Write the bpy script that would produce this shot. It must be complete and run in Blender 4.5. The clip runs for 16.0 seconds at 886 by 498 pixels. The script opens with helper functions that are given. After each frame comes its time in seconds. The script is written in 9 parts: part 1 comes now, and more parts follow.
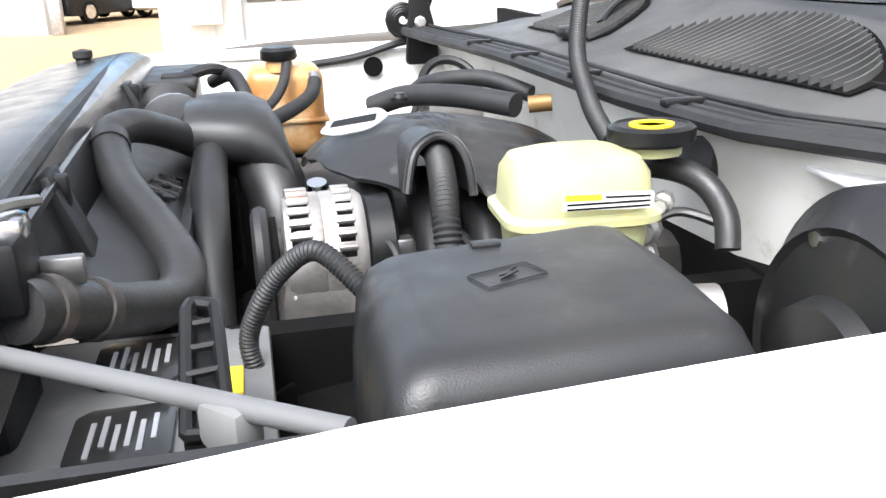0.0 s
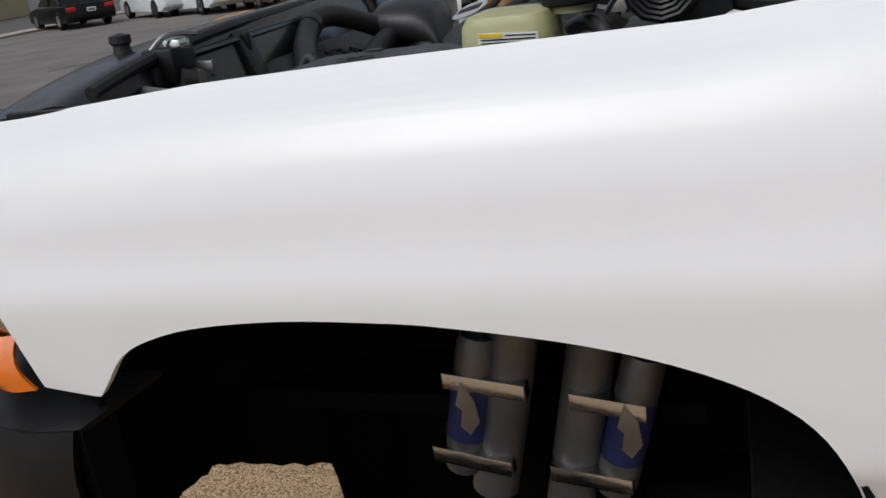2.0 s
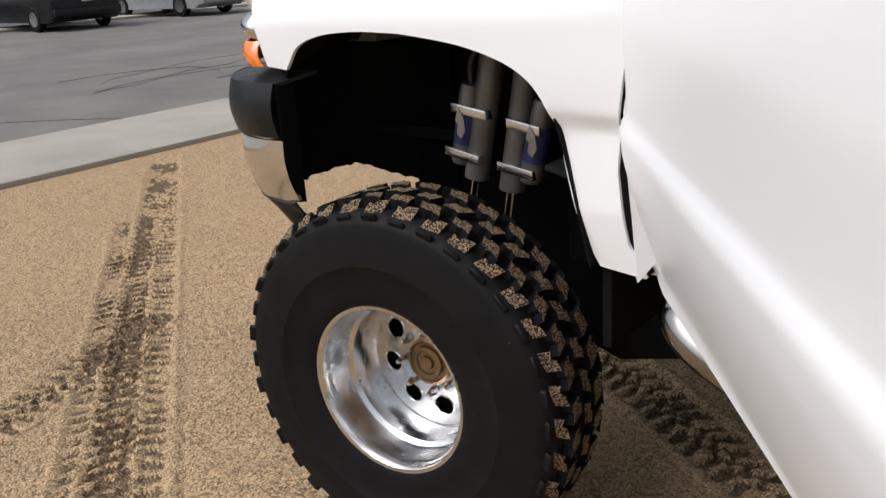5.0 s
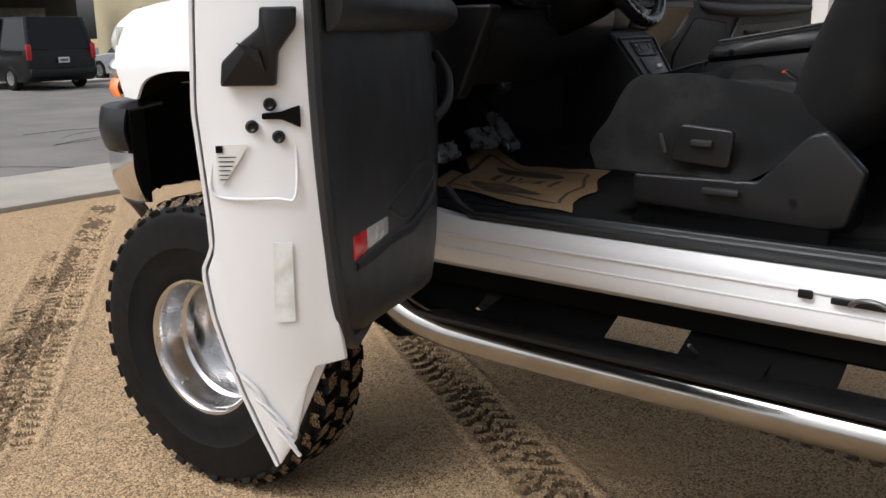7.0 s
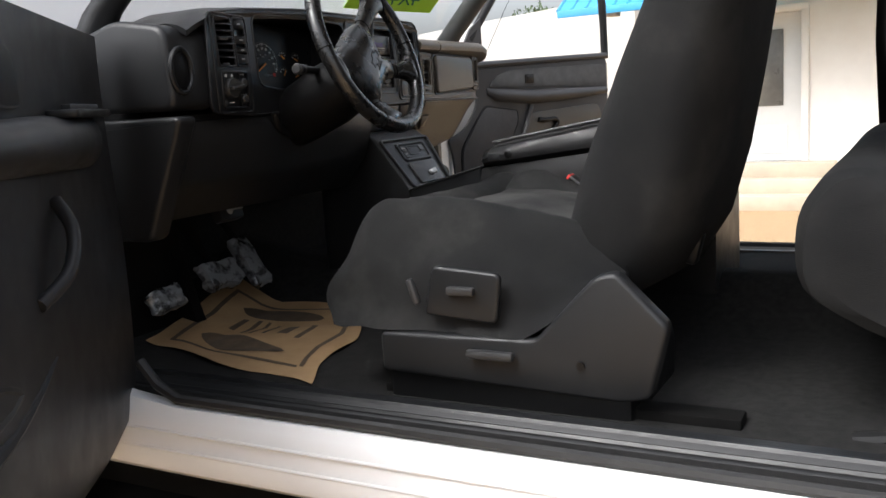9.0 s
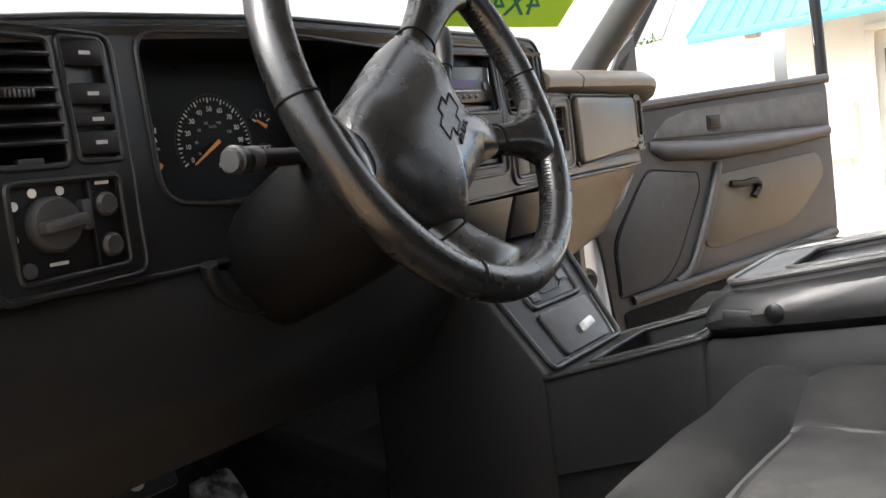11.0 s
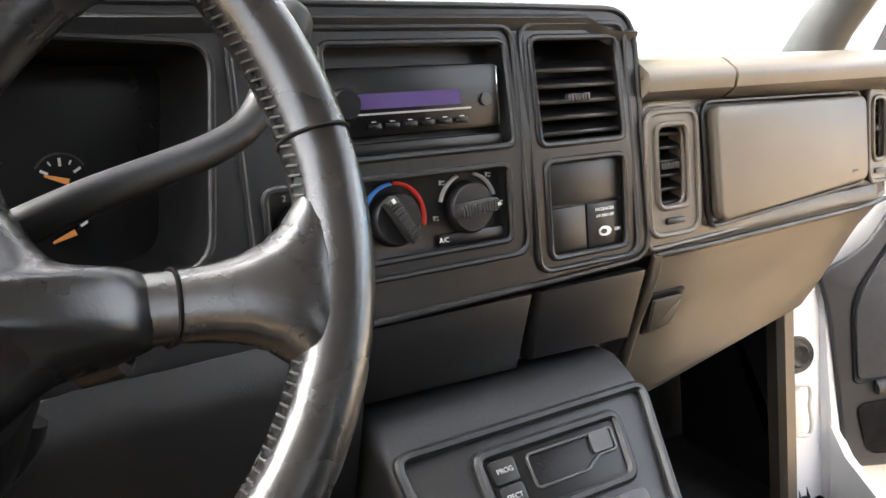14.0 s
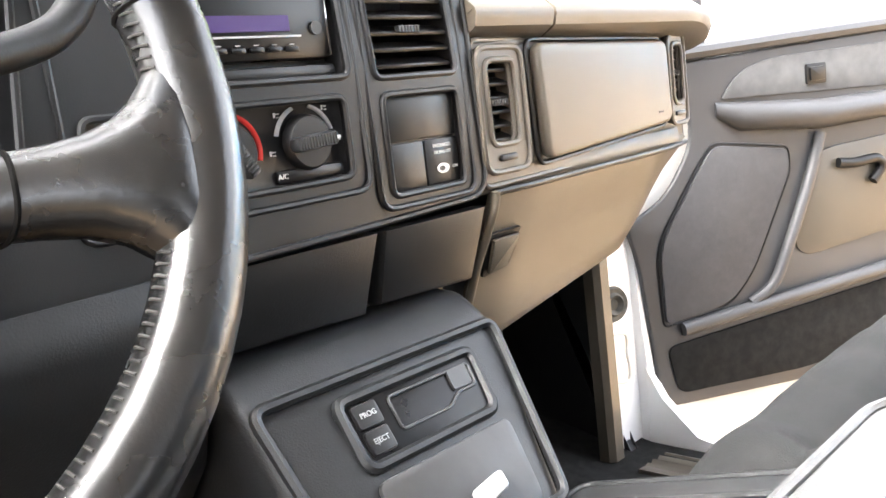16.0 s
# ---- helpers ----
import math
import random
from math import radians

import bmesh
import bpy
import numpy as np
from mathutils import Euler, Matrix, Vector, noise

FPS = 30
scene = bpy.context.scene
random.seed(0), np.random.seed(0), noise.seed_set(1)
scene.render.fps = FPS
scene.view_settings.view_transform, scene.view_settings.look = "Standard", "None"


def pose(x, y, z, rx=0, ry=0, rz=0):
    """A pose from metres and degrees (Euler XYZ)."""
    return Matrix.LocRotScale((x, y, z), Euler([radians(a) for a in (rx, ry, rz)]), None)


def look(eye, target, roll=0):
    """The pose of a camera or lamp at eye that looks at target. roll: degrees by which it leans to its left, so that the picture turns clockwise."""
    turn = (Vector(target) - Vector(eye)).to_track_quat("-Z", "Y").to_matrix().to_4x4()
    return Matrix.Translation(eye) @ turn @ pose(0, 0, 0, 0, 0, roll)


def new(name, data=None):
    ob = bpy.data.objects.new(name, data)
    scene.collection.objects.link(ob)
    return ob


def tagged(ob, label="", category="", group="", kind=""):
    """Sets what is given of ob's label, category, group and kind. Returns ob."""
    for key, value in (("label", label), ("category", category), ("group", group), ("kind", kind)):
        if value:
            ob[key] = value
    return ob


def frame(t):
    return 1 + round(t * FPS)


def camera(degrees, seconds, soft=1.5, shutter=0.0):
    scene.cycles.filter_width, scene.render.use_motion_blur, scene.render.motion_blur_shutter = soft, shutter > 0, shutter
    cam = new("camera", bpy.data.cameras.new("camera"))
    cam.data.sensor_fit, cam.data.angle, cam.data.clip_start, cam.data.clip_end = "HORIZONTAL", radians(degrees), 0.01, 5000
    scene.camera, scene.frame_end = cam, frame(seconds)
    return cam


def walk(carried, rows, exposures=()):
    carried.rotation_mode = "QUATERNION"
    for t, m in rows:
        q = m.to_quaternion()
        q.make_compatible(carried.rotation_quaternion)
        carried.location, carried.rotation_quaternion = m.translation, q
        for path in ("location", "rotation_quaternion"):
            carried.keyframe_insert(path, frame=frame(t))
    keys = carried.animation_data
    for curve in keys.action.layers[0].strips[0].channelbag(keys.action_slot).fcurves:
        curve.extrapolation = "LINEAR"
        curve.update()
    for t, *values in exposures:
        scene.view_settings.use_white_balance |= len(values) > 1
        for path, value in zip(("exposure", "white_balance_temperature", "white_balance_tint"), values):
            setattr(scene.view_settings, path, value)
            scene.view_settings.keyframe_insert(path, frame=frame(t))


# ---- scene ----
cam = camera(52.9, 16.0)
PATH = [
    (0, (-0.233, -1.194, 1.731), (0.153, 0.662, 1.094), -1.9),
    (0.5, (-0.147, -1.304, 1.73), (0.029, 0.592, 1.118), -1.3),
    (1, (0.014, -1.401, 1.709), (-0.117, 0.501, 1.106), -2.1),
    (1.5, (0.163, -1.511, 1.686), (-0.203, 0.357, 1.073), -4.3),
    (2, (0.318, -1.689, 1.671), (-0.288, 0.096, 1.002), -7.6),
    (2.5, (0.458, -1.778, 1.626), (-0.328, -0.075, 0.933), -7.9),
    (3, (0.644, -1.921, 1.587), (-0.285, -0.285, 0.91), -7.8),
    (3.5, (0.795, -2.065, 1.552), (-0.22, -0.5, 0.831), -8.2),
    (4, (0.941, -2.159, 1.523), (-0.136, -0.618, 0.84), -6.3),
    (4.2, (1.007, -2.208, 1.519), (-0.094, -0.681, 0.844), -5.8),
    (6.3, (2.022, -2.648, 1.455), (0.655, -1.3, 0.898), -0.3),
    (6.5, (2.1, -2.645, 1.448), (0.762, -1.258, 0.915), -0.4),
    (7, (2.246, -2.643, 1.446), (1.033, -1.127, 0.968), -1.0),
    (7.5, (2.336, -2.6, 1.454), (1.244, -0.978, 1.034), -1.1),
    (8, (2.353, -2.467, 1.484), (1.375, -0.768, 1.09), -2.3),
    (8.2, (2.339, -2.399, 1.491), (1.392, -0.679, 1.111), -3.0),
    (10.3, (1.676, -1.317, 1.531), (0.65, 0.385, 1.304), -5.8),
    (10.5, (1.626, -1.219, 1.547), (0.566, 0.462, 1.323), -6.1),
    (11, (1.529, -1.0, 1.57), (0.361, 0.611, 1.365), -7.1),
    (11.5, (1.443, -0.808, 1.603), (0.164, 0.71, 1.359), -6.3),
    (12, (1.371, -0.681, 1.624), (0.026, 0.782, 1.405), -5.3),
    (12.5, (1.352, -0.596, 1.642), (-0.076, 0.79, 1.445), -4.1),
    (13, (1.399, -0.497, 1.653), (-0.226, 0.651, 1.451), -4.9),
    (13.5, (1.417, -0.408, 1.655), (-0.279, 0.622, 1.406), -4.6),
    (14, (1.424, -0.351, 1.646), (-0.233, 0.732, 1.359), -4.4),
    (14.5, (1.422, -0.328, 1.634), (-0.188, 0.814, 1.313), -4.6),
    (15, (1.403, -0.331, 1.622), (-0.117, 0.923, 1.279), -5.0),
    (15.5, (1.391, -0.354, 1.608), (-0.039, 1.003, 1.271), -5.5),
    (16, (1.378, -0.367, 1.592), (0.013, 1.061, 1.277), -6.8),
]
EXPOSURES = [(0, 1.25, 6100, 10), (0.4, 0.7, 6100, 10), (0.8, -0.25, 6100, 10), (1.1, -0.8, 6100, 10), (1.4, -0.98, 6100, 10), (2.0, -1.12, 6100, 10), (2.6, -1.12, 6100, 10), (3.5, -0.9, 6100, 10), (4.2, -0.68, 6100, 10), (6.3, -0.35, 6150, 10), (8.2, 0.05, 6150, 10), (10.3, 1.65, 6500, 10), (11.5, 1.95, 6500, 10), (12.5, 2.6, 6500, 10), (13.5, 2.9, 6500, 10), (14.5, 3.3, 6500, 10), (16, 3.6, 6500, 10)]
walk(cam, [(t, look(eye, target, roll)) for t, eye, target, roll in PATH], EXPOSURES)
# ---- daylight: bright haze, soft sun high on the driver's side ----
world = bpy.data.worlds.new("sky")
scene.world = world
world.use_nodes = True
wn = world.node_tree
wn.nodes.clear()
sky = wn.nodes.new("ShaderNodeTexSky")
sky.sky_type = "NISHITA"
sky.sun_disc = False
sky.sun_elevation, sky.sun_rotation = radians(53), radians(207)
sky.air_density, sky.dust_density, sky.ozone_density = 1.0, 6.0, 1.0
pale = wn.nodes.new("ShaderNodeHueSaturation")
pale.inputs["Saturation"].default_value = 0.3
glow = wn.nodes.new("ShaderNodeBackground")
glow.inputs["Strength"].default_value = 0.22
wout = wn.nodes.new("ShaderNodeOutputWorld")
wn.links.new(sky.outputs[0], pale.inputs["Color"])
wn.links.new(pale.outputs[0], glow.inputs["Color"])
wn.links.new(glow.outputs[0], wout.inputs[0])
sun = new("sun", bpy.data.lights.new("sun", "SUN"))
sun.data.energy, sun.data.angle, sun.data.color = 1.4, radians(30), (1.0, 0.97, 0.93)
sun.matrix_world = look((0, 0, 10), (3.4, 6.6, 0.0))
# ---- mesh helpers ----
def V(*a):
    return Vector(a)


def part(name, bm, material, parent, label="", smooth=True, category=""):
    """Links a bmesh as one mesh object under a thing or a part."""
    me = bpy.data.meshes.new(name)
    bmesh.ops.recalc_face_normals(bm, faces=bm.faces)
    bm.to_mesh(me)
    bm.free()
    if smooth:
        for p in me.polygons:
            p.use_smooth = True
        me.set_sharp_from_angle(angle=radians(38))
    me.materials.append(material)
    ob = new(name, me)
    ob.parent = parent
    return tagged(ob, label, category)


def thing(name, label="", category="", group="", kind=""):
    return tagged(new(name), label, category, group, kind)


def add_box(bm, c, s, bevel=0.0, rot=None, seg=2):
    """A box round c with sides s, its edges rounded."""
    m = Matrix.Translation(c) @ (rot.to_4x4() if rot else Matrix.Identity(4)) @ Matrix.Diagonal((*s, 1))
    g = bmesh.ops.create_cube(bm, size=1.0, matrix=m)
    if bevel:
        es = list({e for v in g["verts"] for e in v.link_edges})
        bmesh.ops.bevel(bm, geom=es, offset=min(bevel, 0.48 * min(s)), segments=seg, affect="EDGES", profile=0.5)
    return bm


def box(c, s, bevel=0.0, rot=None, seg=2):
    return add_box(bmesh.new(), c, s, bevel, rot, seg)


def add_loft(bm, rings, closed=True, caps=True):
    """Skins rings of points, each with the same count."""
    rows = [[bm.verts.new(p) for p in r] for r in rings]
    n = len(rows[0])
    for a, b in zip(rows, rows[1:]):
        for i in range(n if closed else n - 1):
            j = (i + 1) % n
            bm.faces.new((a[i], a[j], b[j], b[i]))
    if closed and caps:
        bm.faces.new(rows[0][::-1])
        bm.faces.new(rows[-1])
    return bm


def loft(rings, closed=True, caps=True):
    return add_loft(bmesh.new(), rings, closed, caps)


def smooth_line(pts, n=6):
    """A Catmull-Rom line through the points."""
    pts = [Vector(p) for p in pts]
    out = []
    for i in range(len(pts) - 1):
        p0, p1, p2, p3 = pts[max(i - 1, 0)], pts[i], pts[i + 1], pts[min(i + 2, len(pts) - 1)]
        for k in range(n):
            t = k / n
            out.append(0.5 * ((2 * p1) + (p2 - p0) * t + (2 * p0 - 5 * p1 + 4 * p2 - p3) * t * t + (3 * p1 - p0 - 3 * p2 + p3) * t ** 3))
    return out + [pts[-1]]


def add_tube(bm, pts, r, sides=12, caps=True, flat=1.0):
    """A tube along the points; r is one radius or one for each point."""
    pts = [Vector(p) for p in pts]
    rs = r if isinstance(r, (list, tuple)) else [r] * len(pts)
    up, rings = None, []
    for i, p in enumerate(pts):
        d = (pts[min(i + 1, len(pts) - 1)] - pts[max(i - 1, 0)]).normalized()
        if up is None:
            up = d.orthogonal().normalized()
        up = (up - d * up.dot(d)).normalized()
        side = d.cross(up)
        rings.append([p + rs[i] * (math.cos(a) * up + flat * math.sin(a) * side) for a in (2 * math.pi * k / sides for k in range(sides))])
    return add_loft(bm, rings, True, caps)


def tube(pts, r, sides=12, caps=True, flat=1.0):
    return add_tube(bmesh.new(), pts, r, sides, caps, flat)


def add_lathe(bm, profile, m=None, n=32, caps=True):
    """Turns a profile of (radius, height) round the z axis of m."""
    m = m or Matrix.Identity(4)
    rings = [[m @ Vector((max(r, 1e-4) * math.cos(a), max(r, 1e-4) * math.sin(a), h)) for a in (2 * math.pi * k / n for k in range(n))] for r, h in profile]
    return add_loft(bm, rings, True, caps)


def lathe(profile, m=None, n=32, caps=True):
    return add_lathe(bmesh.new(), profile, m, n, caps)


def axis_to(p, d, up=(0, 0, 1)):
    """A frame at p whose z axis points along d."""
    return Matrix.Translation(p) @ Vector(d).to_track_quat("Z", "Y").to_matrix().to_4x4()


def add_prism(bm, outline, lift, bevel=0.0, seg=2):
    """A flat outline of 3D points, drawn out along lift, with rounded rims."""
    lift = Vector(lift)
    a = [bm.verts.new(p) for p in outline]
    b = [bm.verts.new(Vector(p) + lift) for p in outline]
    n = len(a)
    fs = [bm.faces.new(a[::-1]), bm.faces.new(b)] + [bm.faces.new((a[i], a[(i + 1) % n], b[(i + 1) % n], b[i])) for i in range(n)]
    bmesh.ops.recalc_face_normals(bm, faces=fs)
    if bevel:
        es = [e for f in fs[:2] for e in f.edges]
        bmesh.ops.bevel(bm, geom=es, offset=bevel, segments=seg, affect="EDGES", profile=0.5)
    return bm


def prism(outline, lift, bevel=0.0, seg=2):
    return add_prism(bmesh.new(), outline, lift, bevel, seg)


def rounded(pts, r, n=5):
    """A flat outline (2D) with its corners rounded."""
    out, k = [], len(pts)
    for i in range(k):
        p, a, b = Vector(pts[i]), Vector(pts[i - 1]), Vector(pts[(i + 1) % k])
        rr = r[i] if isinstance(r, (list, tuple)) else r
        rr = min(rr, 0.45 * (a - p).length, 0.45 * (b - p).length)
        s, e = p + rr * (a - p).normalized(), p + rr * (b - p).normalized()
        for j in range(n + 1):
            t = j / n
            out.append((1 - t) ** 2 * s + 2 * t * (1 - t) * p + t * t * e)
    return out


def add_sheet(bm, fn, us, vs, thick=0.0):
    """A sheet fn(u, v) over two lists, given thickness by a second skin along the normals."""
    grid = [[Vector(fn(u, v)) for v in vs] for u in us]
    front = [[bm.verts.new(p) for p in row] for row in grid]
    nu, nv = len(us), len(vs)
    for i in range(nu - 1):
        for j in range(nv - 1):
            bm.faces.new((front[i][j], front[i + 1][j], front[i + 1][j + 1], front[i][j + 1]))
    if thick:
        back = []
        for i in range(nu):
            row = []
            for j in range(nv):
                du = grid[min(i + 1, nu - 1)][j] - grid[max(i - 1, 0)][j]
                dv = grid[i][min(j + 1, nv - 1)] - grid[i][max(j - 1, 0)]
                nrm = du.cross(dv)
                nrm = nrm.normalized() if nrm.length > 1e-9 else Vector((0, 1, 0))
                row.append(bm.verts.new(grid[i][j] + thick * nrm))
            back.append(row)
        for i in range(nu - 1):
            for j in range(nv - 1):
                bm.faces.new((back[i][j], back[i][j + 1], back[i + 1][j + 1], back[i + 1][j]))
        rim = [(i, 0) for i in range(nu)] + [(nu - 1, j) for j in range(1, nv)] + [(i, nv - 1) for i in range(nu - 2, -1, -1)] + [(0, j) for j in range(nv - 2, 0, -1)]
        for (a, b), (c, d) in zip(rim, rim[1:] + rim[:1]):
            bm.faces.new((front[a][b], front[c][d], back[c][d], back[a][b]))
    return bm


def sheet(fn, us, vs, thick=0.0):
    return add_sheet(bmesh.new(), fn, us, vs, thick)


def span(a, b, n):
    return [a + (b - a) * i / (n - 1) for i in range(n)]


def between(x, table):
    """The value at x on a line of (x, value) pairs."""
    return float(np.interp(x, [p[0] for p in table], [p[1] for p in table]))


# ---- materials ----
def surface(name, color, rough=0.5, metal=0.0, color2=None, scale=8.0, detail=6.0, bump=0.0, bump_scale=80.0, rough2=None, coat=0.0, spots=None, mix_pos=(0.35, 0.65), spec=0.5, coords="Object", stretch=(1, 1, 1)):
    """A worn surface: two-tone noise at one scale, fine relief at another, and optional dirt spots."""
    m = bpy.data.materials.new(name)
    m.use_nodes = True
    nt = m.node_tree
    b = nt.nodes["Principled BSDF"]
    b.inputs["Metallic"].default_value = metal
    b.inputs["Specular IOR Level"].default_value = spec
    b.inputs["Coat Weight"].default_value = coat
    b.inputs["Coat Roughness"].default_value = 0.05
    tc = nt.nodes.new("ShaderNodeTexCoord")
    mp = nt.nodes.new("ShaderNodeMapping")
    mp.inputs["Scale"].default_value = stretch
    nt.links.new(tc.outputs[coords], mp.inputs["Vector"])

    def noise_of(s, d=6.0, r=0.55):
        n = nt.nodes.new("ShaderNodeTexNoise")
        n.inputs["Scale"].default_value, n.inputs["Detail"].default_value, n.inputs["Roughness"].default_value = s, d, r
        nt.links.new(mp.outputs[0], n.inputs["Vector"])
        return n

    def ramp_of(src, a, c):
        r = nt.nodes.new("ShaderNodeMapRange")
        r.inputs["From Min"].default_value, r.inputs["From Max"].default_value = a, c
        nt.links.new(src, r.inputs["Value"])
        return r.outputs[0]

    big = noise_of(scale, detail)
    fac = ramp_of(big.outputs["Fac"], *mix_pos)
    mixc = nt.nodes.new("ShaderNodeMix")
    mixc.data_type = "RGBA"
    c2 = color2 or tuple(0.82 * c for c in color)
    mixc.inputs["A"].default_value, mixc.inputs["B"].default_value = (*color, 1), (*c2, 1)
    nt.links.new(fac, mixc.inputs["Factor"])
    out = mixc.outputs["Result"]
    if spots:
        scol, sscale, lo, hi = spots
        sp = ramp_of(noise_of(sscale, 8.0, 0.65).outputs["Fac"], lo, hi)
        mx = nt.nodes.new("ShaderNodeMix")
        mx.data_type = "RGBA"
        mx.inputs["B"].default_value = (*scol, 1)
        nt.links.new(out, mx.inputs["A"])
        nt.links.new(sp, mx.inputs["Factor"])
        out = mx.outputs["Result"]
    nt.links.new(out, b.inputs["Base Color"])
    r2 = rough2 if rough2 is not None else min(1.0, rough + 0.12)
    rr = nt.nodes.new("ShaderNodeMapRange")
    rr.inputs["From Min"].default_value, rr.inputs["From Max"].default_value = 0.3, 0.7
    rr.inputs["To Min"].default_value, rr.inputs["To Max"].default_value = rough, r2
    nt.links.new(noise_of(scale * 2.7, 5.0).outputs["Fac"], rr.inputs["Value"])
    nt.links.new(rr.outputs[0], b.inputs["Roughness"])
    if bump:
        bp = nt.nodes.new("ShaderNodeBump")
        bp.inputs["Strength"].default_value, bp.inputs["Distance"].default_value = bump, 0.001
        nt.links.new(noise_of(bump_scale, 3.0).outputs["Fac"], bp.inputs["Height"])
        nt.links.new(bp.outputs[0], b.inputs["Normal"])
    return m


def glass(name, color=(1, 1, 1), rough=0.0):
    m = bpy.data.materials.new(name)
    m.use_nodes = True
    b = m.node_tree.nodes["Principled BSDF"]
    b.inputs["Base Color"].default_value = (*color, 1)
    b.inputs["Transmission Weight"].default_value = 1.0
    b.inputs["Roughness"].default_value, b.inputs["IOR"].default_value = rough, 1.45
    return m


def glowing(name, color, power):
    m = bpy.data.materials.new(name)
    m.use_nodes = True
    b = m.node_tree.nodes["Principled BSDF"]
    b.inputs["Base Color"].default_value = (*color, 1)
    b.inputs["Emission Color"].default_value = (*color, 1)
    b.inputs["Emission Strength"].default_value = power
    return m


M_WHITE = surface("white_paint", (0.80, 0.80, 0.805), 0.34, color2=(0.79, 0.79, 0.79), scale=1.5, coat=0.12, rough2=0.38)
M_WHITE_DULL = surface("white_body_paint_dull", (0.72, 0.72, 0.69), 0.4, color2=(0.60, 0.58, 0.53), scale=6, spots=((0.35, 0.30, 0.23), 14, 0.6, 0.8), bump=0.1)
M_BLACK = surface("black_plastic", (0.0055, 0.0055, 0.0058), 0.32, color2=(0.009, 0.009, 0.0094), scale=9, bump=0.14, bump_scale=700, spots=((0.022, 0.021, 0.020), 22, 0.68, 0.85), spec=0.33)
M_SATIN = surface("satin_black_plastic", (0.03, 0.03, 0.032), 0.32, color2=(0.045, 0.045, 0.047), scale=5, bump=0.3, bump_scale=900)
M_RUBBER = surface("black_rubber", (0.011, 0.011, 0.012), 0.5, color2=(0.018, 0.018, 0.018), scale=12, bump=0.3, bump_scale=400, spots=((0.05, 0.047, 0.044), 18, 0.62, 0.85))
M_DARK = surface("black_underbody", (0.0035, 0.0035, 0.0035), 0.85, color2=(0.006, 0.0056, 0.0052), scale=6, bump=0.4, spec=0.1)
M_TYRE = surface("tyre_rubber", (0.0052, 0.0052, 0.0056), 0.5, color2=(0.0078, 0.0078, 0.0078), scale=10, rough2=0.65, bump=0.25, bump_scale=300, spec=0.14)
M_MUD = surface("tread_rubber_with_sand", (0.012, 0.0115, 0.011), 0.75, color2=(0.29, 0.20, 0.115), scale=230, detail=6, mix_pos=(0.47, 0.56), bump=0.8, bump_scale=500, spec=0.2)
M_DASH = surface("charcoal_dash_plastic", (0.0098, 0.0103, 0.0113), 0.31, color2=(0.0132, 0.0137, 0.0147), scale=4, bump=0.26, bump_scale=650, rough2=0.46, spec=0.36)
# passenger-side graphite, its colour warmed for light bounced off the sand
M_DASH_WARM_LIT = surface("graphite_plastic_warmed_by_sand_light", (0.072, 0.061, 0.047), 0.36, color2=(0.090, 0.076, 0.058), scale=4, bump=0.25, bump_scale=900, rough2=0.40)
M_LEATHER = surface("black_leather", (0.0055, 0.0055, 0.0058), 0.25, color2=(0.0070, 0.0069, 0.0068), scale=9, bump=0.10, bump_scale=420, rough2=0.30, spec=0.66)
M_LEVER = surface("matt_black_moulding", (0.0035, 0.0035, 0.0038), 0.42, color2=(0.005, 0.005, 0.0053), scale=14, bump=0.1, bump_scale=800, spec=0.16)
M_CLOTH = surface("charcoal_velour", (0.0072, 0.0075, 0.0080), 0.9, color2=(0.0155, 0.0156, 0.0155), scale=5, detail=9, bump=0.7, bump_scale=900, rough2=1.0, spots=((0.030, 0.0297, 0.0288), 5.0, 0.52, 0.80), spec=0.2)
M_CARPET = surface("black_carpet", (0.008, 0.008, 0.008), 0.95, color2=(0.016, 0.0155, 0.015), scale=60, bump=1.0, bump_scale=600, spec=0.2)
M_CHROME = surface("chrome", (0.75, 0.75, 0.76), 0.06, 1.0, color2=(0.68, 0.67, 0.66), scale=5, rough2=0.16)
M_ALLOY = surface("polished_alloy", (0.72, 0.72, 0.73), 0.16, 1.0, color2=(0.62, 0.61, 0.60), scale=9, rough2=0.3, bump=0.08)
M_STEEL = surface("brushed_steel", (0.42, 0.42, 0.43), 0.34, 1.0, color2=(0.30, 0.29, 0.28), scale=14)
M_CAST = surface("cast_aluminium", (0.50, 0.48, 0.46), 0.45, 0.85, color2=(0.34, 0.32, 0.30), scale=16, bump=0.5, bump_scale=260, spots=((0.16, 0.13, 0.1), 20, 0.58, 0.75))
M_AMBER = surface("amber_lens", (0.85, 0.20, 0.01), 0.2, coat=0.5)
M_ASPHALT = surface("grey_asphalt", (0.125, 0.114, 0.104), 0.85, color2=(0.19, 0.173, 0.158), scale=0.6, detail=10, bump=0.5, bump_scale=60)
M_CONCRETE = surface("pale_concrete", (0.42, 0.38, 0.32), 0.85, color2=(0.34, 0.31, 0.26), scale=1.2, detail=10, bump=0.3, bump_scale=50)
M_STUCCO = surface("white_stucco", (0.80, 0.79, 0.76), 0.85, color2=(0.72, 0.70, 0.66), scale=1.4, bump=0.4, bump_scale=40)
M_GLASS = glass("clear_glass")
# chrome darkened to stand for reflections of the ground and truck side
M_STEP = surface("chrome_step_darkened", (0.38, 0.37, 0.36), 0.10, 1.0, color2=(0.30, 0.29, 0.27), scale=6, rough2=0.24)
M_LID = surface("grey_armrest_vinyl", (0.042, 0.042, 0.043), 0.38, color2=(0.055, 0.055, 0.055), scale=9, bump=0.25, bump_scale=600, rough2=0.5, spec=0.42)
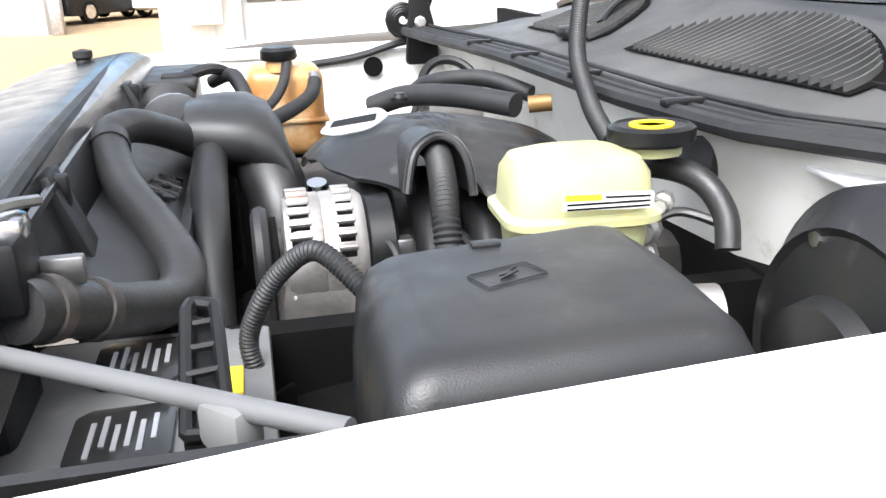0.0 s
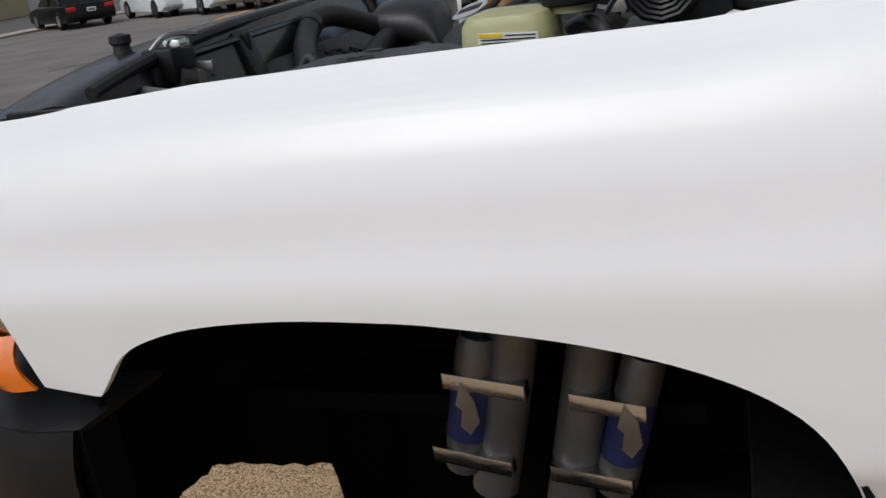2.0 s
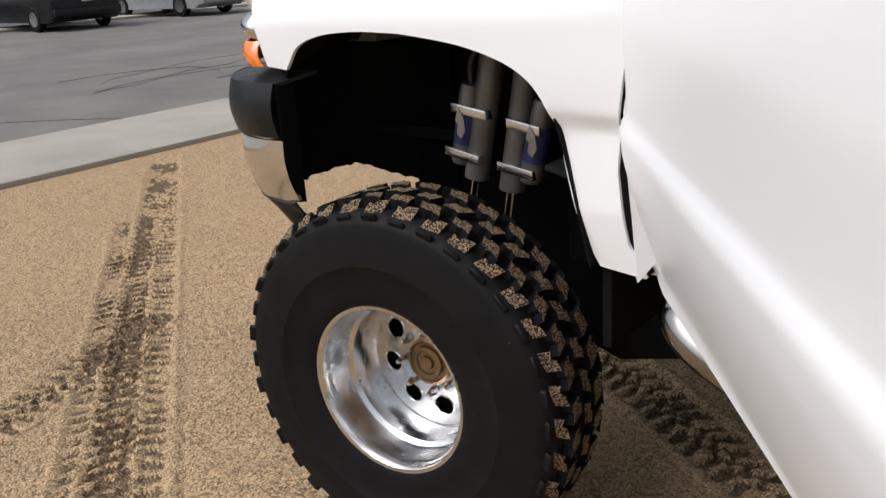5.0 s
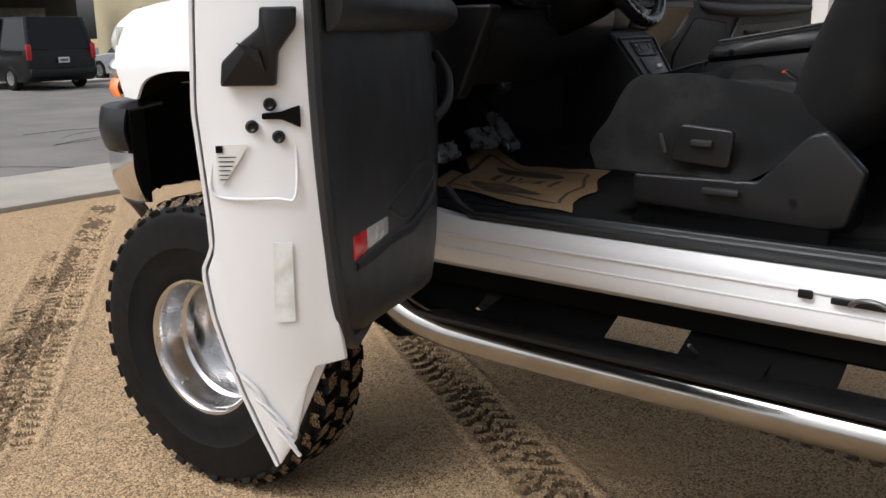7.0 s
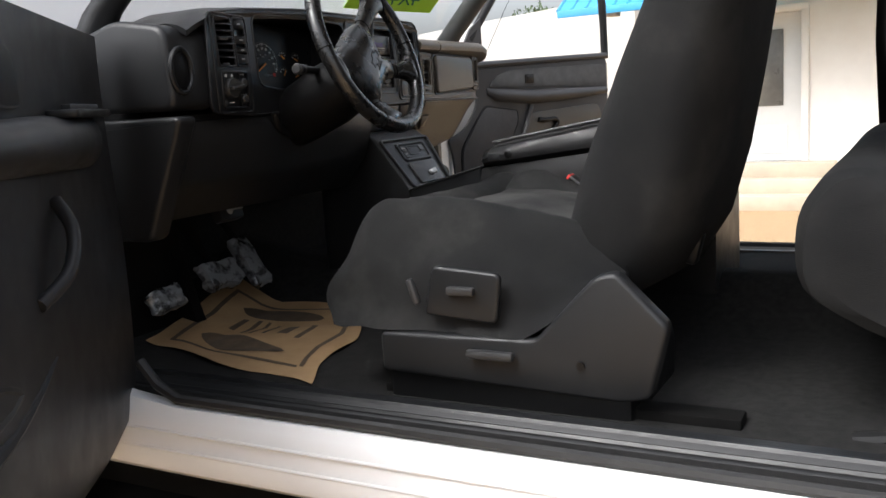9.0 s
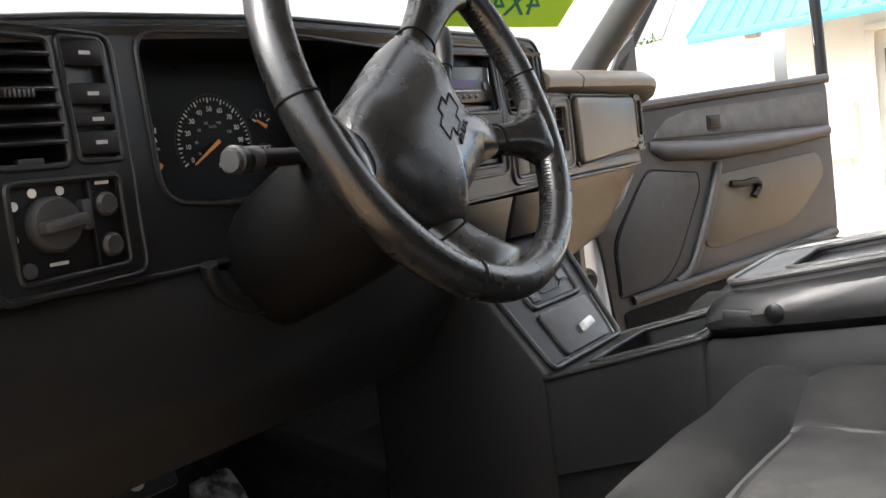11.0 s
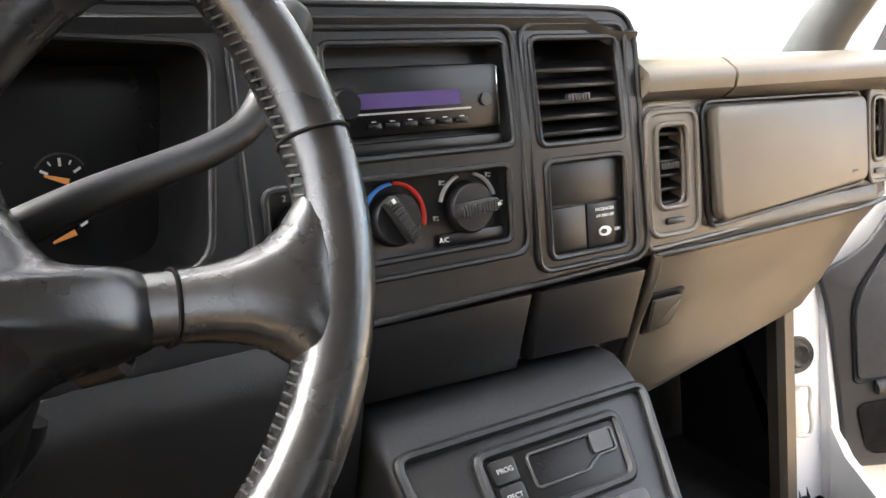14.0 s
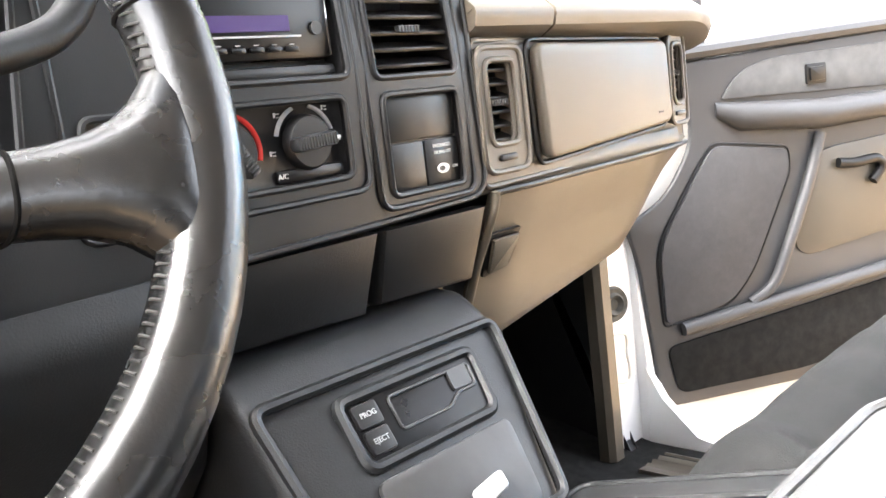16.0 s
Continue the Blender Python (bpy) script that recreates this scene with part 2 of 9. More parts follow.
def plate(outer, holes, fn, thick, lip=0.0):
    """A plate with holes: flat 2D loops laid into space by fn(a, b, depth), with a rounded lip round every hole."""
    bm = bmesh.new()
    loops, edges = [], []
    for lp in [outer] + list(holes):
        vs = [bm.verts.new((p[0], p[1], 0)) for p in lp]
        edges += [bm.edges.new((vs[i], vs[(i + 1) % len(vs)])) for i in range(len(vs))]
        loops.append(vs)
    bmesh.ops.triangle_fill(bm, edges=edges, use_beauty=True, use_dissolve=False)
    top = [tuple(v.co[:2]) for v in bm.verts]
    bm.verts.index_update()
    faces = [[v.index for v in f.verts] for f in bm.faces]
    idx = [[v.index for v in lp] for lp in loops]
    bm.free()
    bm = bmesh.new()
    a = [bm.verts.new(fn(x, y, thick)) for x, y in top]
    b = [bm.verts.new(fn(x, y, 0.0)) for x, y in top]
    for f in faces:
        bm.faces.new([a[i] for i in f])
        bm.faces.new([b[i] for i in reversed(f)])
    for lp in idx:
        n = len(lp)
        for i in range(n):
            p, q = lp[i], lp[(i + 1) % n]
            bm.faces.new((a[p], a[q], b[q], b[p]))
    if lip:
        for lp in [outer] + list(holes):
            add_ring(bm, [fn(x, y, thick) for x, y in lp], lip)
    return bm


def add_ring(bm, pts, r, sides=8):
    """A closed tube through the points."""
    pts = [Vector(p) for p in pts]
    n, rings, up = len(pts), [], None
    for i in range(n):
        d = (pts[(i + 1) % n] - pts[i - 1]).normalized()
        if up is None:
            up = d.orthogonal().normalized()
        up = (up - d * up.dot(d)).normalized()
        side = d.cross(up)
        rings.append([bm.verts.new(pts[i] + r * (math.cos(k) * up + math.sin(k) * side)) for k in (2 * math.pi * j / sides for j in range(sides))])
    for i in range(n):
        A, B = rings[i], rings[(i + 1) % n]
        off = min(range(sides), key=lambda s: (A[0].co - B[s].co).length) if i == n - 1 else 0
        for j in range(sides):
            bm.faces.new((A[j], A[(j + 1) % sides], B[(j + 1 + off) % sides], B[(j + off) % sides]))
    return bm


def rect(x0, y0, x1, y1, r=0.0, n=4):
    pts = [(x0, y0), (x1, y0), (x1, y1), (x0, y1)]
    return rounded(pts, r, n) if r else pts


def writing(name, text, size, m, material, parent, depth=0.0003, mirror=False):
    """Raised or printed letters: m's x runs along the line, its z out of the surface."""
    cu = bpy.data.curves.new(name, "FONT")
    cu.body, cu.size, cu.extrude, cu.align_x, cu.align_y = text, size, depth, "CENTER", "CENTER"
    tmp = bpy.data.objects.new(name, cu)
    me = bpy.data.meshes.new_from_object(tmp)
    bpy.data.objects.remove(tmp)
    me.transform(m @ (Matrix.Diagonal((-1, 1, 1, 1)) if mirror else Matrix.Identity(4)))
    me.materials.clear()
    me.materials.append(material)
    ob = new(name, me)
    ob.parent = parent
    return ob


def facing(p, out, up=(0, 0, 1)):
    """A frame at p whose z points out of a surface and whose y points up it."""
    z = Vector(out).normalized()
    x = Vector(up).cross(z).normalized()
    return Matrix.Translation(p) @ Matrix((x, z.cross(x), z)).transposed().to_4x4()
# ---- the yard ----
def gravel(name, pale, mid, dark, grain, stain):
    """Sandy gravel: grains of mixed colour with their own relief over broad damp and dry patches."""
    m = bpy.data.materials.new(name)
    m.use_nodes = True
    nt = m.node_tree
    b = nt.nodes["Principled BSDF"]
    b.inputs["Roughness"].default_value, b.inputs["Specular IOR Level"].default_value = 0.93, 0.2
    tc = nt.nodes.new("ShaderNodeTexCoord")

    def node(kind, **kw):
        n = nt.nodes.new(kind)
        for k, v in kw.items():
            n.inputs[k].default_value = v
        return n

    def mixed(fac, a, c):
        x = nt.nodes.new("ShaderNodeMix")
        x.data_type = "RGBA"
        nt.links.new(fac, x.inputs["Factor"])
        for sock, v in (("A", a), ("B", c)):
            if isinstance(v, tuple):
                x.inputs[sock].default_value = (*v, 1)
            else:
                nt.links.new(v, x.inputs[sock])
        return x.outputs["Result"]

    def ramp(src, lo, hi):
        r = node("ShaderNodeMapRange", **{"From Min": lo, "From Max": hi})
        nt.links.new(src, r.inputs["Value"])
        return r.outputs[0]

    cells = node("ShaderNodeTexVoronoi", Scale=grain)
    fine = node("ShaderNodeTexNoise", Scale=grain * 2.2, Detail=4.0)
    lumps = node("ShaderNodeTexNoise", Scale=38.0, Detail=5.0, Roughness=0.62)
    broad = node("ShaderNodeTexNoise", Scale=1.6, Detail=8.0, Roughness=0.6)
    for n in (cells, fine, lumps, broad):
        nt.links.new(tc.outputs["Object"], n.inputs["Vector"])
    sep = nt.nodes.new("ShaderNodeSeparateColor")
    nt.links.new(cells.outputs["Color"], sep.inputs[0])
    col = mixed(ramp(sep.outputs[0], 0.1, 0.95), mid, pale)
    col = mixed(ramp(sep.outputs[1], 0.80, 0.86), col, dark)
    col = mixed(ramp(lumps.outputs["Fac"], 0.50, 0.72), col, mid)
    col = mixed(ramp(cells.outputs["Distance"], 0.42, 0.85), col, dark)
    col = mixed(ramp(broad.outputs["Fac"], 0.52, 0.74), col, stain)
    nt.links.new(col, b.inputs["Base Color"])
    up = None
    for src, dist, strength in ((lumps.outputs["Fac"], 0.012, 0.7), (cells.outputs["Distance"], -0.004, 0.9), (fine.outputs["Fac"], 0.002, 0.6)):
        bp = node("ShaderNodeBump", Strength=strength, Distance=abs(dist))
        bp.invert = dist < 0
        nt.links.new(src, bp.inputs["Height"])
        if up:
            nt.links.new(up, bp.inputs["Normal"])
        up = bp.outputs[0]
    nt.links.new(up, b.inputs["Normal"])
    return m


M_SAND = gravel("sandy_gravel", (0.62, 0.445, 0.265), (0.45, 0.312, 0.178), (0.19, 0.125, 0.068), 135.0, (0.38, 0.258, 0.145))
M_SAND_PRESSED = gravel("pressed_darker_sand", (0.25, 0.172, 0.10), (0.155, 0.105, 0.06), (0.075, 0.05, 0.028), 110.0, (0.13, 0.088, 0.05))
TRACKS = [((-1.0, -1.25), (-5.2, 1.75), 0.26), ((0.9, -0.40), (-2.2, 1.6), 0.24), ((-0.75, -1.55), (-3.4, 0.3), 0.24), ((2.8, 0.4), (-0.6, 0.65), 0.24), ((-1.1, -2.6), (-2.0, -0.6), 0.22)]


def tread_print(x, y):
    """Pressed tyre marks: rows of slanted lugs along each track."""
    h = 0.0
    for (ax, ay), (bx, by), w in TRACKS:
        L = math.hypot(bx - ax, by - ay)
        dx, dy = (bx - ax) / L, (by - ay) / L
        s, c = (x - ax) * dx + (y - ay) * dy, -(x - ax) * dy + (y - ay) * dx
        if -0.2 < s < L + 0.2 and abs(c) < w * 0.62:
            m = max(0.0, 1 - (abs(c) / (w * 0.5)) ** 6)
            lug = math.sin(80 * s + 26 * abs(c) + 1.5 * noise.noise(Vector((9 * x, 9 * y, 1)))) * (1 if abs(c) > 0.018 else -0.5)
            h += m * (-0.019 + 0.016 * (lug > 0.15)) * (0.75 + 0.5 * noise.noise(Vector((2.5 * x, 2.5 * y, 5)))) + 0.008 * max(0.0, 1 - abs(abs(c) - w * 0.55) / 0.03)
    return h


def ground_z(x, y):
    if abs(x) > 9 or abs(y) > 7:
        return 0.0
    n = noise.noise(Vector((6 * x, 6 * y, 0))) * 0.006 + noise.noise(Vector((24 * x, 24 * y, 3))) * 0.005 + noise.noise(Vector((52 * x, 52 * y, 7))) * 0.004
    fade = min(1.0, max(0.0, (x + 5.2) * 3))
    return fade * (n + tread_print(x, y))


xs = [-400, -120, -50, -20, -10, -7, -6] + span(-5.4, -3.0, 90) + span(-2.99, 2.3, 560) + [2.5, 2.8, 3.0, 3.6, 4.5, 6, 10, 30, 120, 400]
ys = [-400, -120, -50, -20, -10, -6, -4.5] + span(-3.4, 0.9, 440) + span(0.93, 2.6, 60) + [3, 3.5, 4.5, 6, 10, 20, 50, 120, 400]
ground = part("ground", sheet(lambda u, v: (u, v, ground_z(u, v)), xs, ys), M_SAND, None, "tan sandy gravel yard pressed with tyre tracks")
tagged(ground, kind="structure", category="ground")
# the lowest faces of the prints take the darker sand
ground.data.materials.append(M_SAND_PRESSED)
for f in ground.data.polygons:
    c = f.center
    if c.z < -0.0085 + 0.006 * noise.noise(Vector((7 * c.x, 7 * c.y, 2))) and f.area < 0.01:
        f.material_index = 1
# loose grit round the wheel
rg = random.Random(21)
gv, gf = [], []
for k in range(26000):
    x, y = rg.uniform(-2.6, 2.2), rg.uniform(-3.0, -0.3)
    r = rg.uniform(0.0022, 0.006) * (1.6 if rg.random() < 0.06 else 1.0)
    z = ground_z(x, y)
    i = len(gv)
    a = rg.uniform(0, 6.3)
    gv += [(x + r * math.cos(a + q), y + r * math.sin(a + q), z + rg.uniform(0, 0.3) * r) for q in (0, 1.6, 3.1, 4.7)] + [(x, y, z + 1.1 * r)]
    gf += [(i, i + 1, i + 4), (i + 1, i + 2, i + 4), (i + 2, i + 3, i + 4), (i + 3, i, i + 4)]
gm = bpy.data.meshes.new("grit")
gm.from_pydata(gv, [], gf)
gm.materials.append(surface("pale_grit", (0.42, 0.32, 0.21), 0.9, color2=(0.20, 0.15, 0.10), scale=30))
grit = tagged(new("grit", gm), "loose tan grit on the sandy yard", "gravel", kind="stuff")
pv = bmesh.new()
add_box(pv, (-6.15, -36, 0.015), (1.7, 84, 0.06), 0.01)
pavement = tagged(part("pavement", pv, M_CONCRETE, None, "pale concrete strip along the road"), kind="structure", category="pavement")
road = tagged(part("road", prism([(x, y, -0.03) for x, y in [(-7, -150), (-24.1, -150), (-24.1, 70), (-14.8, 70), (-14.8, 24), (-7, 6)]], (0, 0, 0.05)), M_ASPHALT, None, "cracked grey asphalt road"), kind="structure", category="road")
crk = bmesh.new()
rr = random.Random(8)
for k in range(15):
    x, y = rr.uniform(-14, -7.4), rr.uniform(-6, 14)
    pts, a = [], rr.uniform(0, 6.3)
    for j in range(7):
        pts.append((x, y, 0.0215))
        a += rr.uniform(-0.7, 0.7)
        x, y = x + 0.5 * math.cos(a), y + 0.7 * math.sin(a)
    add_tube(crk, pts, 0.006, 4, True, 0.15)
tagged(part("road_crack", crk, M_DARK, road, "dark cracks in the asphalt"), kind="stuff")
tagged(part("far_pavement", box((-24.6, 0, 0.04), (1.2, 300, 0.12), 0.02), M_CONCRETE, None, "pale far kerb"), kind="structure", category="pavement")
tagged(part("far_lot", box((-62, 0, 0.0), (74, 300, 0.05)), surface("dark_asphalt_lot", (0.075, 0.072, 0.07), 0.9, color2=(0.11, 0.105, 0.10), scale=0.4, detail=9), None, "dark asphalt lot across the road"), kind="structure", category="ground")

# ---- white building behind the passenger side ----
M_BLUE_ROOF = surface("blue_metal_roof", (0.05, 0.33, 0.62), 0.4, color2=(0.04, 0.28, 0.55), scale=3)
M_DOOR_W = surface("white_painted_door", (0.70, 0.71, 0.70), 0.5, color2=(0.64, 0.65, 0.64), scale=3)
M_PANE = surface("dark_screen_pane", (0.10, 0.10, 0.095), 0.25, color2=(0.16, 0.16, 0.15), scale=3)
house = thing("white_building", "white stucco building with a screened double door and blue awning", "building")
BY = 10.0
part("wall", plate([(-1.2, 0.0), (9.0, 0.0), (9.0, 4.2), (-1.2, 4.2)], [rect(-0.30, 0.5, 0.84, 2.36)], lambda x, z, d: Vector((x, BY + d, z)), 0.25), M_STUCCO, house, "white stucco wall")
part("side_wall", box((-1.08, BY + 3.1, 2.1), (0.24, 5.7, 4.2)), M_STUCCO, house)
hd = part("door", box((0.27, BY + 0.14, 1.43), (1.12, 0.05, 1.84), 0.01), M_DOOR_W, house, "white paneled door with two screened panes")
for x in (-0.01, 0.40):
    part("pane", box((x, BY + 0.105, 1.68), (0.34, 0.02, 0.95), 0.005), M_PANE, hd)
part("panel", box((0.20, BY + 0.11, 0.78), (0.85, 0.02, 0.36), 0.01), M_DOOR_W, hd)
for x in (-0.30, 0.84):
    part("door_frame", box((x, BY - 0.01, 1.43), (0.09, 0.06, 1.9), 0.01), M_STUCCO, house)
part("door_frame", box((0.27, BY - 0.01, 2.40), (1.22, 0.06, 0.09), 0.01), M_STUCCO, house)
cool = part("wall_cabinet", box((-0.68, BY - 0.12, 1.30), (0.42, 0.24, 0.62), 0.02), M_DOOR_W, house, "white wall-mounted cabinet")
part("cabinet_pipe", tube([(-0.60, BY - 0.05, 1.0), (-0.60, BY - 0.05, 0.1)], 0.03, 8), M_DOOR_W, cool)
for k in range(3):
    part("step", box((0.27, BY - 0.22 - 0.30 * k, 0.42 - 0.17 * k), (1.9 + 0.1 * k, 0.34, 0.18), 0.01), surface("tan_concrete_step", (0.50, 0.43, 0.33), 0.9, color2=(0.42, 0.36, 0.28), scale=3), house, "tan concrete step")
awn = part("awning", prism([(-1.95, BY - 1.1, 2.50), (9.0, BY - 1.1, 2.50), (9.0, BY + 0.1, 3.15), (-1.95, BY + 0.1, 3.15)], (0, -0.02, 0.05)), M_BLUE_ROOF, house, "bright blue ribbed metal awning")
for k in range(60):
    x = -1.95 + 0.18 * k
    part("awning_rib", tube([(x, BY - 1.13, 2.545), (x, BY + 0.08, 3.20)], 0.022, 6), M_BLUE_ROOF, awn)
part("awning_edge", box((3.5, BY - 1.14, 2.50), (10.9, 0.04, 0.09), 0.01), M_BLUE_ROOF, awn)
part("flood_lamp", box((-1.35, BY - 0.75, 2.50), (0.16, 0.16, 0.12), 0.02), M_STEEL, house, "grey flood lamp under the awning")

# ---- long pale wall and far buildings ----
wl = thing("boundary_wall", "long pale grey rendered wall", "wall")
wd = Vector((-5.47 + 16.0, 25.3 - 31.2, 0))
part("wall", loft([[(-15.4, 29.2, 0), (-5.07, 23.3, 0), (-4.90, 23.6, 0), (-15.23, 29.5, 0)], [(-15.4, 29.2, 4.2), (-5.07, 23.3, 4.2), (-4.90, 23.6, 4.2), (-15.23, 29.5, 4.2)]]), surface("pale_render", (0.56, 0.55, 0.52), 0.9, color2=(0.48, 0.47, 0.44), scale=0.7, detail=9, bump=0.3, bump_scale=20), wl)
part("corner_post", box((-4.8, 23.3, 0.5), (0.3, 0.3, 1.0), 0.03), M_CAST, wl)
fb = thing("far_building", "shop front across the road, its wall darkened for the canopy's shade", "building")
# wall colour taken near black for the shade under the canopy
part("wall", box((-48, 6, 2.6), (1.0, 40, 5.2)), surface("olive_grey_wall_canopy_shade", (0.05, 0.048, 0.042), 0.9, color2=(0.08, 0.076, 0.066), scale=0.5), fb)
part("canopy", box((-44, 6, 3.9), (8, 40, 0.3), 0.05), M_CONCRETE, fb)
for y in (-4, 3.0, 10.5, 16):
    part("post", box((-40.5, y, 1.9), (0.35, 0.35, 3.8), 0.03), M_DARK, fb)
part("window_band", box((-47.4, 6, 1.9), (0.1, 36, 2.2), 0.02), M_PANE, fb)
bb = thing("beige_building", "low beige building beyond the parked cars", "building")
part("wall", box((-44, 36, 2.4), (10, 16, 4.8)), surface("beige_wall", (0.55, 0.47, 0.30), 0.9, color2=(0.48, 0.41, 0.26), scale=0.6), bb)
for k in range(4):
    part("window", box((-38.95, 30.5 + 3.5 * k, 2.4), (0.12, 1.6, 1.4), 0.03), M_PANE, bb)


# ---- parked vehicles ----
def parked_car(m, paint, L, W, H, hood, tail, label, suv=False, lamp=None):
    """A parked car: body, greenhouse with panes, lamps, bumpers, plate bar and wheels; its rear points along +x."""
    c = thing("parked_car", label, "car", "cars parked in the lot")
    hw, belt = W / 2, H * (0.58 if suv else 0.60)
    prof = [(-L / 2, 0.32), (-L / 2, belt * 0.72), (-L / 2 + 0.2, belt * 0.86), (-L / 2 + hood, belt), (L / 2 - tail, belt), (L / 2 - 0.06, belt * (1.0 if suv else 0.97)), (L / 2, belt * 0.8), (L / 2, 0.36), (L / 2 - 0.2, 0.24), (-L / 2 + 0.2, 0.24)]
    rings = [[m @ V(x * (1 - ins * 0.04), y, z if z < 0.4 else z - ins * 0.05) for x, z in prof] for y, ins in ((-hw, 1), (-hw + 0.06, 0.2), (0, 0), (hw - 0.06, 0.2), (hw, 1))]
    part("body", loft(rings), paint, c)
    g0, g1 = -L / 2 + hood - 0.1, L / 2 - (0.05 if suv else tail - 0.35)
    roof = [(g0, belt - 0.02), (g0 + (0.75 if not suv else 0.8), H), (g1 - (0.22 if suv else 0.75), H), (g1, belt - 0.02)]
    part("cabin", loft([[m @ V(x, y * (1.0 if z < H - 0.1 else 0.80), z) for x, z in roof] for y in (-hw + 0.08, hw - 0.08)]), M_PANE2, c)
    part("roof_panel", box(m @ V((roof[1][0] + roof[2][0]) / 2, 0, H + 0.005), (roof[2][0] - roof[1][0], W * 0.74, 0.04), 0.015, m.to_3x3()), paint, c)
    for s in (-1, 1):
        part("pillar", tube([m @ V(roof[3][0], s * (hw - 0.10), belt), m @ V(roof[2][0], s * (hw * 0.77), H)], 0.05, 6), paint, c)
        part("pillar", tube([m @ V((roof[1][0] + roof[2][0]) / 2, s * (hw - 0.07), belt), m @ V((roof[1][0] + roof[2][0]) / 2, s * hw * 0.78, H)], 0.05, 6), paint, c)
        tz = belt * (0.80 if not suv else 0.92)
        part("tail_lamp", box(m @ V(L / 2 - 0.02, s * (hw - (0.22 if not suv else 0.10)), tz), (0.08, 0.34 if not suv else 0.14, 0.16 if not suv else 0.42), 0.03, m.to_3x3()), M_TAIL, c, "red tail lamp")
        for x in (-L / 2 + 0.85, L / 2 - 0.95):
            w = part("wheel", lathe([(0.20, -0.1), (0.30, -0.1), (0.33, -0.07), (0.33, 0.07), (0.30, 0.1), (0.20, 0.1)], Matrix.Translation(m @ V(x, s * (hw - 0.08), 0.33)) @ m.to_3x3().to_4x4() @ Matrix.Rotation(radians(90), 4, "X"), 24), M_TYRE, c)
            part("hub_cap", lathe([(0, -0.106), (0.2, -0.104), (0.2, 0.104), (0, 0.106)], Matrix.Translation(m @ V(x, s * (hw - 0.08), 0.33)) @ m.to_3x3().to_4x4() @ Matrix.Rotation(radians(90), 4, "X"), 16), M_ALLOY, w)
    part("bumper", box(m @ V(L / 2 + 0.01, 0, 0.48), (0.12, W * 0.94, 0.22), 0.05, m.to_3x3()), paint if not suv else M_BLACK, c)
    part("number_plate", box(m @ V(L / 2 + 0.06, 0, belt * 0.72), (0.02, 0.32, 0.15), 0.004, m.to_3x3()), M_LABEL2, c, "white plate with a plain bar")
    part("plate_bar", box(m @ V(L / 2 + 0.072, 0, belt * 0.72), (0.006, 0.22, 0.06), 0, m.to_3x3()), M_PANE, c)
    return c


M_PANE2 = surface("tinted_car_glass", (0.008, 0.0085, 0.009), 0.12, rough2=0.18, spec=0.3)
M_TAIL = surface("red_tail_lens", (0.50, 0.02, 0.02), 0.2)
M_LABEL2 = surface("white_plate", (0.7, 0.7, 0.7), 0.5)
M_CARWHITE = surface("white_car_paint", (0.72, 0.73, 0.73), 0.25, coat=0.5)
M_CARBLACK = surface("black_car_paint", (0.006, 0.006, 0.0065), 0.25, coat=0.1, spec=0.3)
M_CARGREY = surface("dark_grey_car_paint", (0.06, 0.062, 0.066), 0.25, coat=0.5)
M_CARSILVER = surface("silver_car_paint", (0.42, 0.43, 0.44), 0.25, 0.3, coat=0.5)


def car_pose(x, y, deg):
    return Matrix.Translation((x, y, 0.02)) @ Matrix.Rotation(radians(deg), 4, "Z")


parked_car(car_pose(-24.0, 10.4, 0), M_CARBLACK, 5.2, 2.05, 1.93, 1.4, 0.1, "black full-size sport utility vehicle seen from behind", True)
parked_car(car_pose(-23.6, 14.6, 4), M_CARSILVER, 4.6, 1.8, 1.5, 1.3, 1.0, "silver sedan beside the black utility vehicle")
parked_car(car_pose(-19.2, 27.9, -36), M_CARWHITE, 4.6, 1.78, 1.45, 1.25, 1.1, "white sedan with wide red tail lamps")
parked_car(car_pose(-16.7, 26.9, -38), M_CARWHITE, 4.7, 1.8, 1.46, 1.25, 1.1, "white sedan with curved red tail lamps")
parked_car(car_pose(-14.2, 26.5, -40), M_CARGREY, 4.5, 1.85, 1.75, 1.1, 0.1, "dark grey minivan with high red lamps", True)
parked_car(car_pose(-22.6, 27.0, -34), M_CARBLACK, 4.5, 1.78, 1.42, 1.25, 1.1, "black sedan at the end of the row")
parked_car(car_pose(-4.6, 28.6, 55), M_CARBLACK, 4.2, 1.85, 1.85, 1.3, 0.1, "black off-road vehicle half hidden by the wall", True)
parked_car(car_pose(-2.4, 30.5, 60), M_CARWHITE, 4.6, 1.8, 1.45, 1.25, 1.1, "white car parked behind the wall")
parked_car(car_pose(-46.0, 13.0, 80), surface("red_car_paint", (0.55, 0.06, 0.03), 0.3, coat=0.5), 4.5, 1.8, 1.45, 1.2, 1.0, "red car under the shop canopy")


